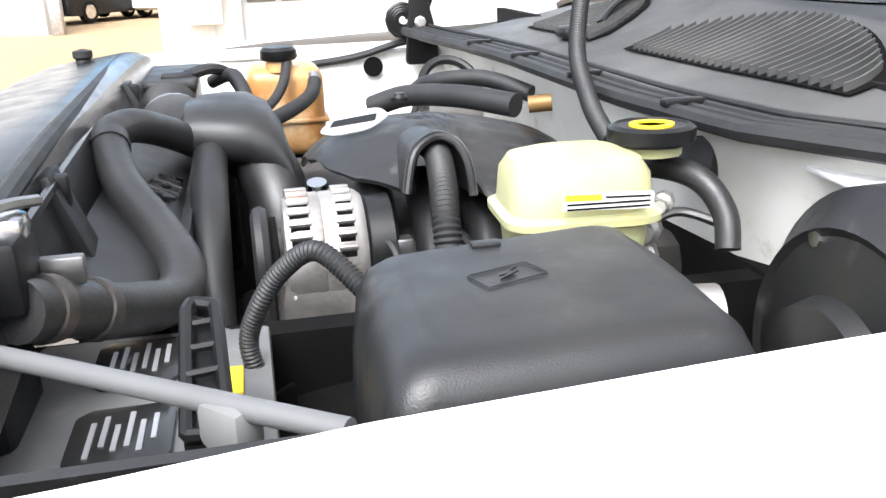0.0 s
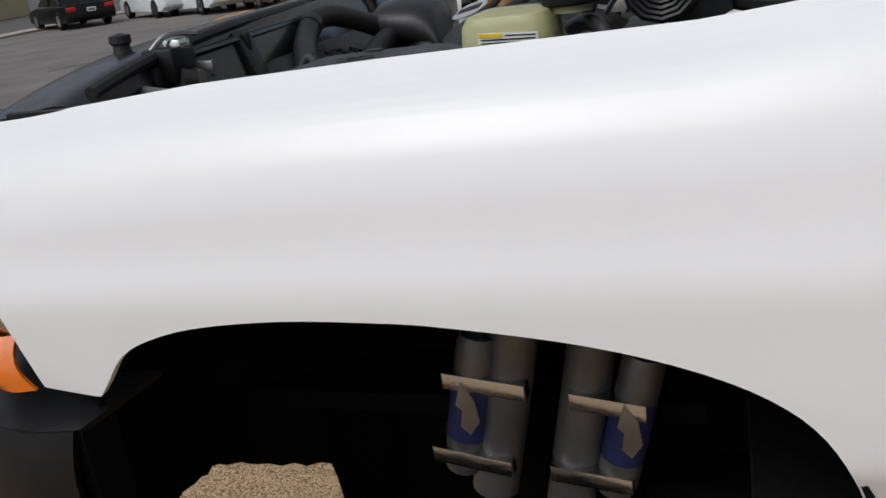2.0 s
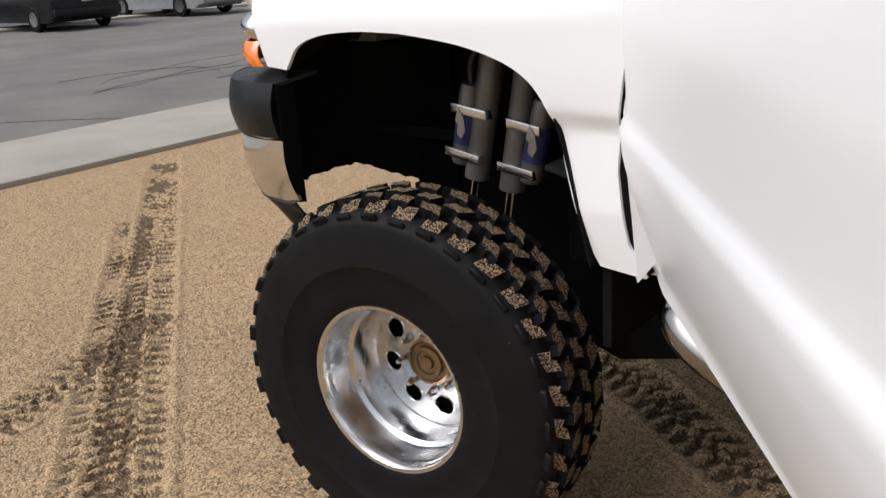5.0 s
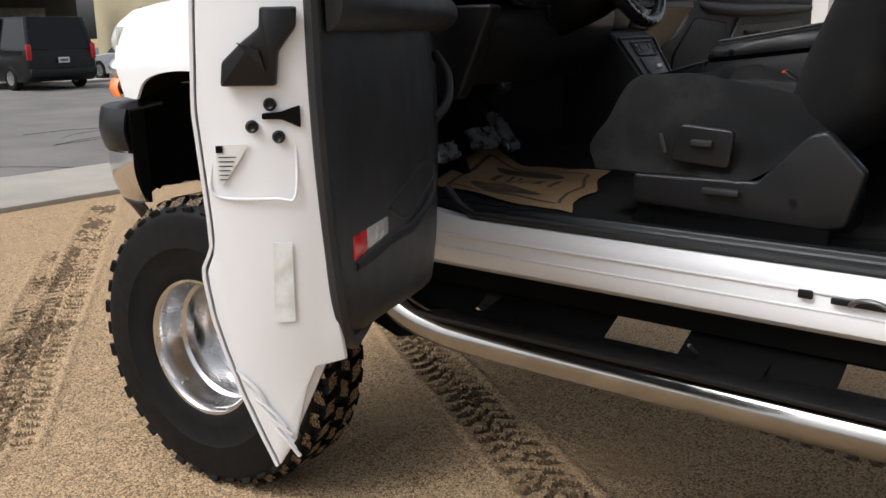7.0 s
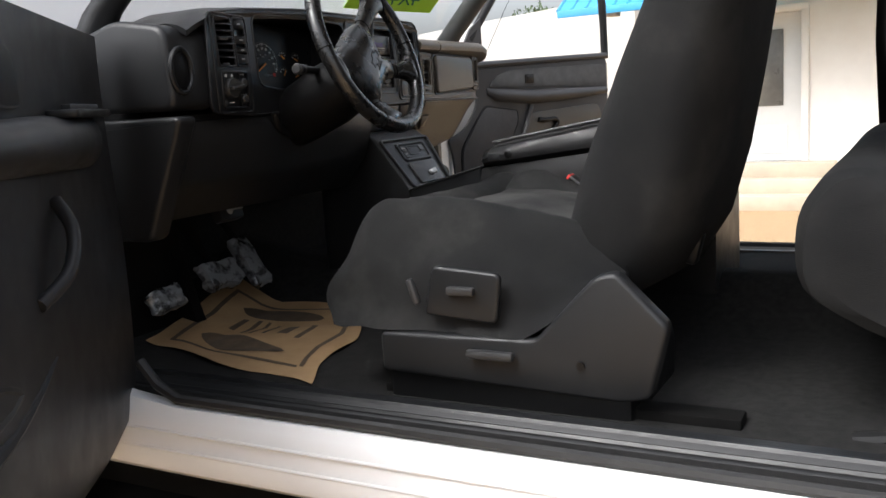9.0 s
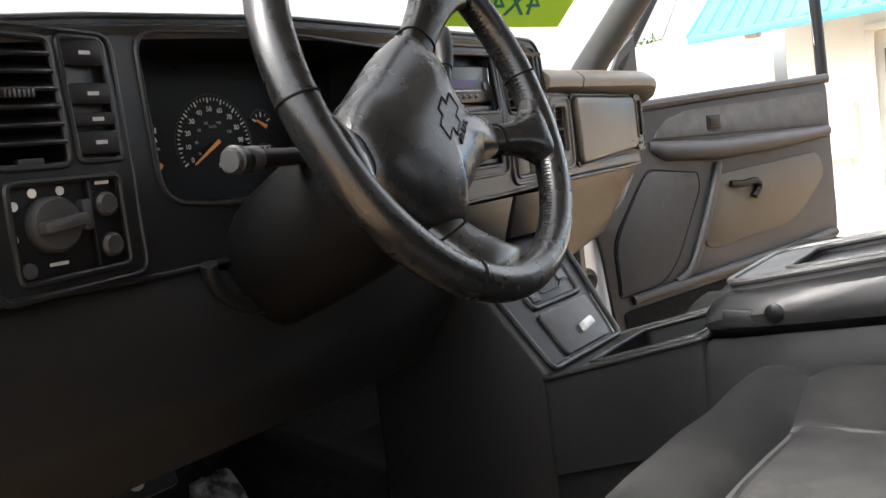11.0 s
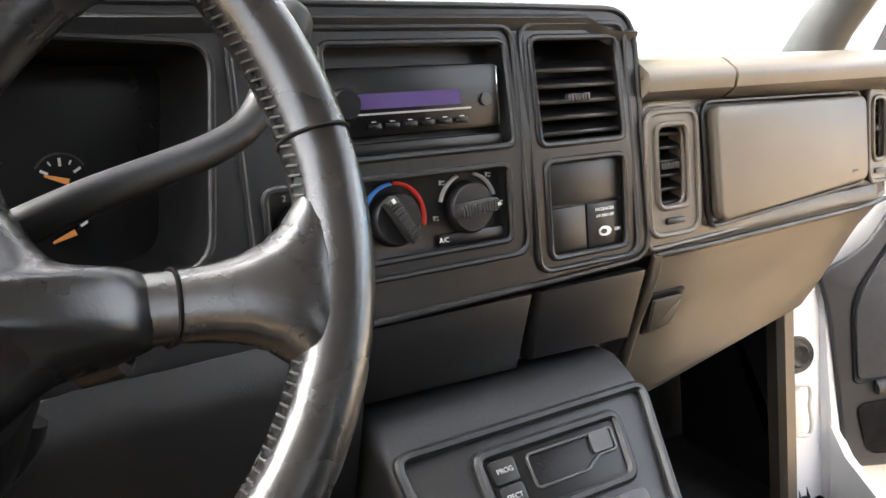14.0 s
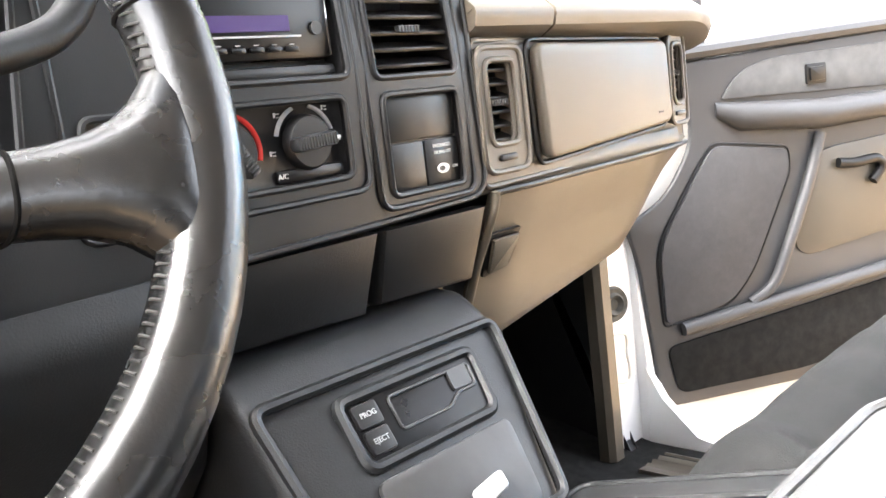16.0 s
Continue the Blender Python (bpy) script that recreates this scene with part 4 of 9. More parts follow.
# ---- cab shell ----
part("cab_floor", sheet(lambda u, v: (u, v, 0.982 + (0.22 * max(0.0, 0.62 - u) ** 1.0) + 0.10 * math.exp(-(v / 0.13) ** 2)), span(0.34, 2.58, 50), span(-0.88, 0.88, 40), 0.012), M_CARPET, truck, "black carpeted cab floor")
part("toe_board", prism([(0.355, y, z) for y, z in [(-0.52, 0.98), (0.86, 0.98), (0.86, 1.60), (-0.52, 1.60)]], (-0.015, 0, 0)), M_CARPET, truck, "black carpeted toe board")
for sd in (-1, 1):
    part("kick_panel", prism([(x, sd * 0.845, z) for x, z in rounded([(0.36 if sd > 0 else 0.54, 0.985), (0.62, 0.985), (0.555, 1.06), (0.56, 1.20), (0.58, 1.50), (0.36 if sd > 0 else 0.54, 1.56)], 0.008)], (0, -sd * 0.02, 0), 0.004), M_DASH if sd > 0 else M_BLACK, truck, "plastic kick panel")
    # only the passenger sill plate takes the warm-lit colour
    part("sill_plate", sheet(lambda u, v: (u, sd * (0.765 + 0.125 * v), 1.000 - 0.010 * v + 0.004 * math.sin(40 * v) * (0.2 < v < 0.8)), span(0.66, 2.52, 12), span(0, 1, 24), -0.008 * sd), M_DASH if sd < 0 else M_DASH_WARM_LIT, truck, "ribbed plastic door sill plate")
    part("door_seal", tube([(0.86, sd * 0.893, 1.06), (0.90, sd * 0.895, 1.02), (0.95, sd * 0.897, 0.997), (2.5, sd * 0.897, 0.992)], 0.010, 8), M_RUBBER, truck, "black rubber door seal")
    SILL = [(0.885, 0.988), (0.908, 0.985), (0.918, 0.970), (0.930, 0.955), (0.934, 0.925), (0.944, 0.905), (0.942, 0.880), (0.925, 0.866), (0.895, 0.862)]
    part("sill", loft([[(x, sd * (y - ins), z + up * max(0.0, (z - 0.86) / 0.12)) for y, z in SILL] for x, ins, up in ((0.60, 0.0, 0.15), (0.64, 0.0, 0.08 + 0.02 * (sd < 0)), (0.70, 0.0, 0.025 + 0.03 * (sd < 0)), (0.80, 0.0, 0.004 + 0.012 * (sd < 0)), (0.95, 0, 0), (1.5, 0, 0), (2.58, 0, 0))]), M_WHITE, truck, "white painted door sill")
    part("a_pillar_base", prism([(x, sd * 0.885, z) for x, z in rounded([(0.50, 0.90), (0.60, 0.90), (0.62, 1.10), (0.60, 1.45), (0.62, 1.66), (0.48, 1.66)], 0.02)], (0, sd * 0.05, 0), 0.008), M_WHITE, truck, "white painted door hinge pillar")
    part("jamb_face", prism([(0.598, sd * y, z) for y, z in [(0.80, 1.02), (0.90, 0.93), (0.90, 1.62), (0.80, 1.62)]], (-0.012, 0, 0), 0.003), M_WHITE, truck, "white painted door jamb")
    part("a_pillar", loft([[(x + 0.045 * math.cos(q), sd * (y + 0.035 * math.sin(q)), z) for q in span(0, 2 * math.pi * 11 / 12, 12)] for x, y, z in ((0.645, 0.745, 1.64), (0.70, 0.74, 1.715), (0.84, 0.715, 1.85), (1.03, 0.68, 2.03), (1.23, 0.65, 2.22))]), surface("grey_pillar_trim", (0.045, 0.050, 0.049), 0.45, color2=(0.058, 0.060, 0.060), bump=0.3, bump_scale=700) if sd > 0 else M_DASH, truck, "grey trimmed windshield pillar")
    part("rear_pillar", loft([[(x, sd * y, z), (x + 0.09, sd * y, z), (x + 0.09, sd * (y - 0.05), z), (x, sd * (y - 0.05), z)] for x, y, z in ((2.50, 0.93, 0.99), (2.50, 0.93, 1.65), (2.46, 0.80, 2.24))]), M_DASH, truck, "dark cab rear pillar")
part("roof", sheet(lambda u, v: (u, v, 2.30 - 0.05 * (v / 0.72) ** 2), span(1.15, 2.62, 10), span(-0.76, 0.76, 14), 0.012), M_WHITE, truck, "white cab roof")
part("headliner", sheet(lambda u, v: (u, v, 2.262 - 0.05 * (v / 0.72) ** 2), span(1.17, 2.58, 8), span(-0.74, 0.74, 10), -0.008), surface("grey_headliner", (0.28, 0.28, 0.28), 0.95), truck, "grey cloth headliner")
part("cab_rear_wall", plate([(-0.92, 0.90), (0.92, 0.90), (0.92, 1.65), (0.76, 2.26), (-0.76, 2.26), (-0.92, 1.65)], [rect(-0.62, 1.70, 0.62, 2.12, 0.04)], lambda y, z, d: Vector((2.60 + d, y, z)), 0.04), M_WHITE, truck, "white rear wall of the cab with its window")
for z, y in ((0.948, 0.9318), (0.916, 0.9388)):
    part("sill_ridge", tube([(0.82, -y, z), (1.6, -y, z), (2.56, -y, z)], 0.0032, 8), M_WHITE, truck, "raised line pressed into the white sill")
part("sill_clip", box((1.768, -0.940, 0.944), (0.028, 0.006, 0.018), 0.003), M_BLACK, truck, "black plastic sill clip")
part("rear_door_striker", box((1.88, -0.942, 0.940), (0.13, 0.010, 0.013), 0.004), M_BLACK, truck, "black rear door latch on the sill")
part("striker_loop", tube(smooth_line([(1.85, -0.946, 0.937), (1.87, -0.955, 0.952), (1.90, -0.955, 0.952), (1.925, -0.946, 0.937)], 4), 0.005, 8), M_STEEL, truck, "steel striker loop")
# hinge check on the passenger pillar
part("check_grommet", lathe([(0.024, 0), (0.030, 0.005), (0.027, 0.011), (0.020, 0.009), (0.016, 0.014), (0.009, 0.008), (0, 0.008)], axis_to((0.604, 0.812, 1.25), (1, -0.3, 0)), 20), surface("dusty_grey_rubber", (0.10, 0.095, 0.08), 0.8, color2=(0.05, 0.047, 0.04), scale=60), truck, "dusty grey rubber grommet")
hinge = part("door_hinge", box((0.605, 0.808, 1.158), (0.014, 0.026, 0.074), 0.005), M_WHITE_DULL, truck, "white painted door hinge with a bent bracket")
part("hinge_bracket", tube(smooth_line([(0.606, 0.806, 1.202), (0.610, 0.836, 1.196), (0.610, 0.842, 1.180), (0.612, 0.836, 1.162), (0.612, 0.841, 1.136), (0.610, 0.836, 1.116), (0.606, 0.806, 1.122)], 4), 0.0032, 8), M_WHITE_DULL, hinge)
part("kick_trim", loft([[(0.612, 0.800, z), (0.617, 0.794, z), (0.617, 0.772, z), (0.608, 0.764, z), (0.590, 0.764, z), (0.590, 0.800, z)] for z in (1.0, 1.2, 1.42)]), M_DASH_WARM_LIT, truck, "edge of the kick panel with warm bounced light in its colour")

# ---- side step ----
part("step_bar", tube(smooth_line([(0.66, -0.86, 0.84), (0.70, -0.97, 0.81), (0.78, -1.005, 0.765), (0.92, -1.012, 0.728), (1.2, -1.012, 0.72), (2.6, -1.012, 0.72)], 6), 0.040, 20), M_STEP, truck, "polished tubular side step")
part("step_pad", prism([(x, y, 0.758) for x, y in rounded([(0.86, -1.035), (0.95, -1.045), (2.58, -1.045), (2.58, -0.955), (0.95, -0.955)], 0.03)], (0, 0, 0.012), 0.004), M_BLACK, truck, "black ribbed step pad")
for x in (1.02, 1.62, 2.2):
    part("step_bracket", prism([(x, -0.99, 0.74), (x, -0.99, 0.77), (x, -0.55, 0.86), (x, -0.55, 0.78)], (0.09, 0, 0), 0.004), M_DARK, truck, "black step bracket")
part("step_shelf", plate(rect(0.70, -0.96, 2.6, -0.84), [rect(0.98, -0.945, 1.10, -0.885), rect(1.34, -0.945, 1.52, -0.87), rect(1.84, -0.945, 2.25, -0.875)], lambda x, y, d: Vector((x, y, 0.755 + 0.5 * (y + 0.96) + d)), 0.008), M_DARK, truck, "black step shelf with openings")
part("rocker_cover", box((1.62, -0.87, 0.835), (1.85, 0.06, 0.055), 0.01), M_DARK, truck, "black rocker underside")
part("step_strap", tube(smooth_line([(1.55, -0.96, 0.80), (1.56, -0.93, 0.77), (1.545, -0.9, 0.75)], 4), 0.004, 6), M_STEEL, truck, "loose steel bracket wire")

# ---- doors ----
M_TRIM = surface("black_door_trim", (0.016, 0.016, 0.0172), 0.38, color2=(0.022, 0.022, 0.0235), scale=5, bump=0.25, bump_scale=900, spec=0.4)
M_TRIM_GREY = surface("grey_door_trim", (0.042, 0.042, 0.0445), 0.42, color2=(0.052, 0.052, 0.054), scale=4, bump=0.25, bump_scale=900)
M_TRIM_CLOTH = surface("grey_door_cloth", (0.075, 0.075, 0.077), 0.9, color2=(0.098, 0.098, 0.098), scale=30, bump=0.5, bump_scale=700)
SKIN = [(0.905, 0.014), (0.96, 0.036), (1.017, 0.057), (1.07, 0.073), (1.113, 0.084), (1.165, 0.091), (1.178, 0.090), (1.195, 0.079), (1.235, 0.080), (1.36, 0.088), (1.48, 0.081), (1.60, 0.062), (1.68, 0.040)]


def door_shell(M, length, low_front, low_rear, parent, label):
    """Outer skin, inner panel and closing edges of a door; u from the hinge, v outwards."""
    d = part("front_door", sheet(lambda u, v: M @ V(u, between(z := (low_front + (low_rear - low_front) * u / length) + (1.68 - (low_front + (low_rear - low_front) * u / length)) * v, SKIN) - 0.03 * max(0, 0.10 - u) * 4, z), span(0.0, length, 24), span(0, 1, 60), 0.004), M_WHITE, parent, label)
    ztop = 1.68
    # latch edge: a folded face that follows the skin
    prof = [(between(z, SKIN), z) for z in span(low_rear, ztop, 40)]
    inner = [(-0.052, ztop), (-0.049, 1.45), (-0.048, 1.38), (-0.055, 1.237), (-0.066, 1.111), (-0.073, 1.056), (-0.036, 1.046), (-0.024, 1.020), (-0.006, 0.95)]
    part("latch_edge", prism([M @ V(length, v - 0.002, z) for v, z in prof] + [M @ V(length, v, z) for v, z in inner], M.to_3x3() @ V(-0.02, 0, 0), 0.004), M_WHITE, d)
    part("hinge_edge", prism([M @ V(0.02, v, z) for v, z in [(0.05, low_front), (0.08, 1.2), (0.04, ztop), (-0.05, ztop), (-0.05, low_front + 0.12)]], M.to_3x3() @ V(0.02, 0, 0)), M_WHITE, d)
    part("inner_panel", prism([M @ V(u, -0.048, z) for u, z in [(0.02, low_front + 0.10), (length - 0.01, 1.05), (length - 0.01, ztop), (0.02, ztop)]], M.to_3x3() @ V(0, 0.010, 0)), M_WHITE, d)
    part("inner_panel_foot", prism([M @ V(0.02, -0.045, low_front + 0.10), M @ V(length - 0.02, -0.045, 1.045), M @ V(length - 0.02, 0.008, low_rear + 0.01), M @ V(0.02, 0.0, low_front + 0.01)], M.to_3x3() @ V(0, 0.008, 0.006)), M_WHITE, d)
    return d


HX, HY, DA = 0.62, -0.90, radians(51.9)
DM = Matrix.Translation((HX, HY, 0)) @ Matrix(((math.cos(DA), -math.sin(DA), 0), (-math.sin(DA), -math.cos(DA), 0), (0, 0, 1))).to_4x4()
DN = DM.to_3x3()
ddoor = door_shell(DM, 1.350, 0.865, 0.915, truck, "white driver's door standing wide open")


def on_door(u, v, z):
    return DM @ V(u, v, z)


# trim panel with a curved lower edge, standing prouder towards the hinge
def trim_v(u):
    return -max(0.060, min(0.170, 0.075 + 0.2 * (1.28 - u)))


def on_trim(u, z, d=0.0):
    return on_door(u, trim_v(u) - d, z)


TRIM_LOW = [(0.06, 0.96), (0.10, 0.905), (0.35, 0.90), (0.62, 0.925), (0.9, 0.965), (1.15, 1.015), (1.28, 1.055), (1.325, 1.09), (1.342, 1.16)]


def trim(u, v):
    z0 = between(u, TRIM_LOW)
    z = z0 + (1.66 - z0) * v
    edge = min(1.0, (z - z0) / 0.06, (1.345 - u) / 0.03 + 0.05)
    edge = math.sin(1.5708 * max(0.0, edge))
    return on_door(u, -0.05 + (trim_v(u) + 0.05) * (0.25 + 0.75 * edge) + 0.004 * math.sin(9 * z), z)


part("trim_panel", sheet(trim, span(0.06, 0.9, 20) + span(0.93, 1.342, 34), [v * v * (3 - 2 * v) if v < 0.5 else v for v in span(0, 1, 44)], 0.004), M_TRIM, ddoor, "black door trim panel")
part("weather_strip", tube(smooth_line([on_door(1.345, -0.052, 1.66), on_door(1.346, -0.052, 1.38), on_door(1.344, -0.060, 1.20), on_door(1.338, -0.070, 1.10), on_door(1.25, -0.07, 1.045), on_door(0.9, -0.06, 0.965)], 6), 0.010, 8), M_RUBBER, ddoor)
part("armrest", loft([[on_trim(u, 1.478 + (0.032 + h) * math.cos(q), w * math.sin(q)) for q in span(0, math.pi, 10)] for u, w, h in ((0.24, 0.01, 0.0), (0.30, 0.035, 0.014), (0.5, 0.055, 0.008), (0.9, 0.052, 0.0), (1.25, 0.045, 0.0), (1.33, 0.02, 0.0))]), M_TRIM, ddoor, "padded black armrest")
part("switch_panel", prism([on_trim(u, 1.512, d) for u, d in rounded([(0.26, 0.004), (0.52, 0.004), (0.52, 0.050), (0.28, 0.050)], 0.01)], (0, 0, 0.012), 0.003), M_BLACK, ddoor)
for k in range(4):
    part("window_switch", box(on_trim(0.32 + 0.045 * k, 1.528, 0.025), (0.022, 0.016, 0.008), 0.002), M_TRIM_GREY, ddoor)
part("cloth_insert", prism([on_trim(u, z, 0.0) for u, z in rounded([(0.62, 1.525), (1.33, 1.53), (1.33, 1.64), (0.74, 1.64), (0.64, 1.60)], 0.03)], DN @ V(0, -0.006, 0), 0.003), M_TRIM, ddoor)
part("lock_switch", box(on_trim(0.95, 1.585, 0.008), (0.03, 0.03, 0.03), 0.004, None), M_BLACK, ddoor)
part("door_pull", tube(smooth_line([on_trim(0.52, 1.40, 0.004), on_trim(0.55, 1.36, 0.03), on_trim(0.60, 1.31, 0.03), on_trim(0.66, 1.28, 0.004)], 5), 0.010, 10), M_TRIM, ddoor)
# map pocket: a flat near-black crescent drawn as its shaded opening, with a soft lip under it, running on below the
# lamp
POCKET = [(1.108, 1.196), (1.02, 1.209), (0.952, 1.221), (0.893, 1.229), (0.82, 1.222), (0.765, 1.200), (0.829, 1.186), (0.91, 1.167), (0.98, 1.159), (1.03, 1.166), (1.075, 1.182)]
part("pocket_well", prism([on_trim(u, z, 0.0) for u, z in rounded(POCKET, 0.012)], DN @ V(0, -0.002, 0)), M_DARK, ddoor)
part("map_pocket", add_ring(bmesh.new(), [on_trim(u, z, 0.0) for u, z in rounded(POCKET, 0.014)], 0.006, 8), M_TRIM, ddoor, "moulded map pocket in the door trim")
part("pocket_lip", tube(smooth_line([on_trim(1.262, 1.150, -0.001), on_trim(1.184, 1.147, 0.0), on_trim(1.082, 1.147, 0.002), on_trim(0.97, 1.140, 0.004), on_trim(0.84, 1.158, 0.004), on_trim(0.70, 1.180, 0.0), on_trim(0.61, 1.20, -0.003)], 8), 0.008, 8), M_TRIM, ddoor)
RF = [(1.114, 1.160), (1.216, 1.161), (1.216, 1.191), (1.114, 1.186)]
part("courtesy_lens", prism([on_trim(u, z, 0.005) for u, z in rounded(RF, 0.004)], DN @ V(0, 0.022, 0), 0.002), surface("clear_grey_lens", (0.55, 0.55, 0.53), 0.2), ddoor, "clear courtesy lamp lens")
part("red_reflector", prism([on_trim(u, z, 0.005) for u, z in rounded([(1.218, 1.161), (1.276, 1.160), (1.276, 1.193), (1.218, 1.191)], 0.004)], DN @ V(0, 0.020, 0), 0.002), surface("red_lens", (0.75, 0.02, 0.015), 0.2), ddoor, "red door reflector")
# latch hardware on the door's edge; x across it, y up
LE = 1.3525
def on_edge(v, z, d=0.0):
    return on_door(LE + d, v, z)


part("edge_cover", prism([on_edge(v, z) for v, z in rounded([(0.053, 1.388), (0.050, 1.415), (0.027, 1.436), (0.006, 1.452), (0.004, 1.474), (-0.037, 1.474), (-0.035, 1.452), (-0.014, 1.425), (-0.010, 1.388)], 0.004)], DN @ V(0.012, 0, 0), 0.004), M_BLACK, ddoor, "black plastic latch cover")
part("edge_cover_ridge", prism([on_edge(v, z, 0.010) for v, z in [(0.030, 1.436), (0.006, 1.428), (0.000, 1.405)]], DN @ V(0.008, 0, 0)), M_BLACK, ddoor)
part("latch_mouth", prism([on_edge(v, z) for v, z in rounded([(0.010, 1.350), (0.010, 1.357), (-0.010, 1.358), (-0.034, 1.366), (-0.034, 1.340), (-0.012, 1.350)], 0.003)], DN @ V(0.002, 0, 0)), M_DARK, ddoor)
for v, z in ((0.0, 1.367), (0.022, 1.342), (-0.008, 1.330)):
    part("latch_bolt", lathe([(0.0075, 0), (0.0075, 0.003), (0.005, 0.006), (0.0025, 0.004), (0, 0.004)], axis_to(on_edge(v, z, 0.0), DN @ V(1, 0, 0)), 18), M_BLACK, ddoor)
part("edge_ridge", tube(smooth_line([on_edge(0.072, 1.300, -0.004), on_edge(0.070, 1.262, -0.001), on_edge(0.0, 1.258, 0.002), on_edge(-0.024, 1.262, 0.002), on_edge(-0.026, 1.33, -0.005)], 6), 0.0018, 8), M_WHITE, ddoor)
M_LABEL = surface("white_label", (0.80, 0.80, 0.76), 0.6)
part("data_label", prism([on_edge(v, z, 0.0) for v, z in [(0.066, 1.322), (0.028, 1.322), (0.040, 1.302), (0.060, 1.276), (0.066, 1.276)]], DN @ V(0.0015, 0, 0)), M_LABEL, ddoor, "torn white data label with black lines")
part("label_square", box(on_edge(0.0615, 1.3165, 0.0022), (0.0012, 0.008, 0.008), 0, DN), M_DARK, ddoor)
for k in range(6):
    part("label_line", prism([on_edge(0.063, 1.308 - 0.0052 * k, 0.0018), on_edge(0.063 - 0.020 + 0.0022 * k, 1.308 - 0.0052 * k, 0.0018), on_edge(0.063 - 0.020 + 0.0022 * k, 1.3070 - 0.0052 * k, 0.0018), on_edge(0.063, 1.3070 - 0.0052 * k, 0.0018)], DN @ V(0.0006, 0, 0)), M_DARK, ddoor)
part("old_sticker", prism([on_edge(v, z) for v, z in [(0.006, 1.205), (-0.016, 1.205), (-0.015, 1.108), (0.010, 1.106)]], DN @ V(0.0012, 0, 0)), surface("scraped_sticker", (0.58, 0.57, 0.52), 0.7, color2=(0.76, 0.76, 0.74), scale=25, mix_pos=(0.45, 0.6)), ddoor, "worn grey sticker residue")
# dented lower corner
for k in range(9):
    v0, z0 = 0.050 - 0.0055 * k, 1.03 - 0.0098 * k
    part("crease", tube(smooth_line([on_edge(v0 + 0.012, z0 + 0.016, 0.0), on_edge(v0 - 0.004, z0 + 0.004 * math.sin(k * 2.1), 0.002), on_edge(v0 - 0.020 + 0.004 * math.sin(k), z0 - 0.022, 0.0)], 3), 0.0020 + 0.0008 * math.sin(k * 1.7), 6), M_WHITE, ddoor, "crumpled fold of the lower door corner")
part("window_glass", prism([on_door(u, 0.01, z) for u, z in [(0.25, 1.67), (1.30, 1.67), (1.20, 2.12), (0.75, 2.12)]], DN @ V(0, 0.004, 0)), M_GLASS, ddoor).visible_shadow = False
part("window_frame", tube([on_door(1.325, 0.01, 1.66), on_door(1.23, 0.0, 2.15), on_door(0.72, 0.0, 2.15), on_door(0.14, 0.01, 1.67)], 0.022, 10), M_WHITE, ddoor)

# passenger door, open against the light
PA = radians(62)
PM = Matrix.Translation((0.56, 0.93, 0)) @ Matrix(((math.cos(PA), -math.sin(PA), 0), (math.sin(PA), math.cos(PA), 0), (0, 0, 1))).to_4x4()
PN = PM.to_3x3()
pdoor = part("front_door", sheet(lambda u, v: PM @ V(u, between(z := 0.90 + 0.75 * v, SKIN), z), span(-0.02, 0.80, 14), span(0, 1, 30), 0.004), M_WHITE, truck, "white passenger door open with a grey trim panel")


def on_pdoor(u, z, d=0.0):
    return PM @ V(u, -0.07 - d, z)


part("door_frame_panel", prism([on_pdoor(u, z, -0.02) for u, z in rounded([(-0.02, 0.985), (0.79, 0.985), (0.80, 1.63), (-0.02, 1.63)], 0.02)], PN @ V(0, 0.02, 0)), M_WHITE_DULL, pdoor)
part("trim_panel", prism([on_pdoor(u, z, -0.012) for u, z in rounded([(0.012, 1.045), (0.30, 1.035), (0.60, 1.05), (0.74, 1.12), (0.782, 1.25), (0.775, 1.645), (0.07, 1.615), (0.12, 1.50), (0.05, 1.40), (-0.03, 1.365), (-0.012, 1.30)], [0.03, 0.02, 0.04, 0.06, 0.05, 0.02, 0.02, 0.06, 0.06, 0.015, 0.03])], PN @ V(0, -0.012, 0), 0.005, 3), M_TRIM_GREY, pdoor, "grey moulded door trim panel")
part("cloth_insert", prism([on_pdoor(u, z) for u, z in rounded([(0.165, 1.548), (0.76, 1.53), (0.762, 1.618), (0.27, 1.608), (0.205, 1.592)], [0.01, 0.02, 0.03, 0.05, 0.05])], PN @ V(0, -0.005, 0), 0.002), M_TRIM_CLOTH, pdoor, "grey cloth upper insert")
part("armrest", loft([[on_pdoor(u, 1.505 + dz + h * math.cos(q), 0.002 + w * math.sin(q)) for q in span(0, math.pi, 10)] for u, w, h, dz in ((0.155, 0.004, 0.012, 0.028), (0.20, 0.020, 0.024, 0.012), (0.37, 0.034, 0.026, -0.002), (0.6, 0.034, 0.022, 0.002), (0.765, 0.012, 0.014, 0.008))]), M_TRIM_GREY, pdoor)
part("speaker_panel", prism([on_pdoor(u, z) for u, z in rounded([(0.145, 1.475), (0.293, 1.452), (0.296, 1.415), (0.208, 1.251), (0.157, 1.203), (0.030, 1.190), (0.027, 1.320), (0.115, 1.440)], [0.02, 0.012, 0.02, 0.08, 0.05, 0.012, 0.04, 0.06])], PN @ V(0, -0.006, 0), 0.0025), surface("grey_speaker_cloth", (0.050, 0.050, 0.0535), 0.7, color2=(0.060, 0.060, 0.063), scale=40, bump=0.6, bump_scale=1500), pdoor, "grey speaker panel")
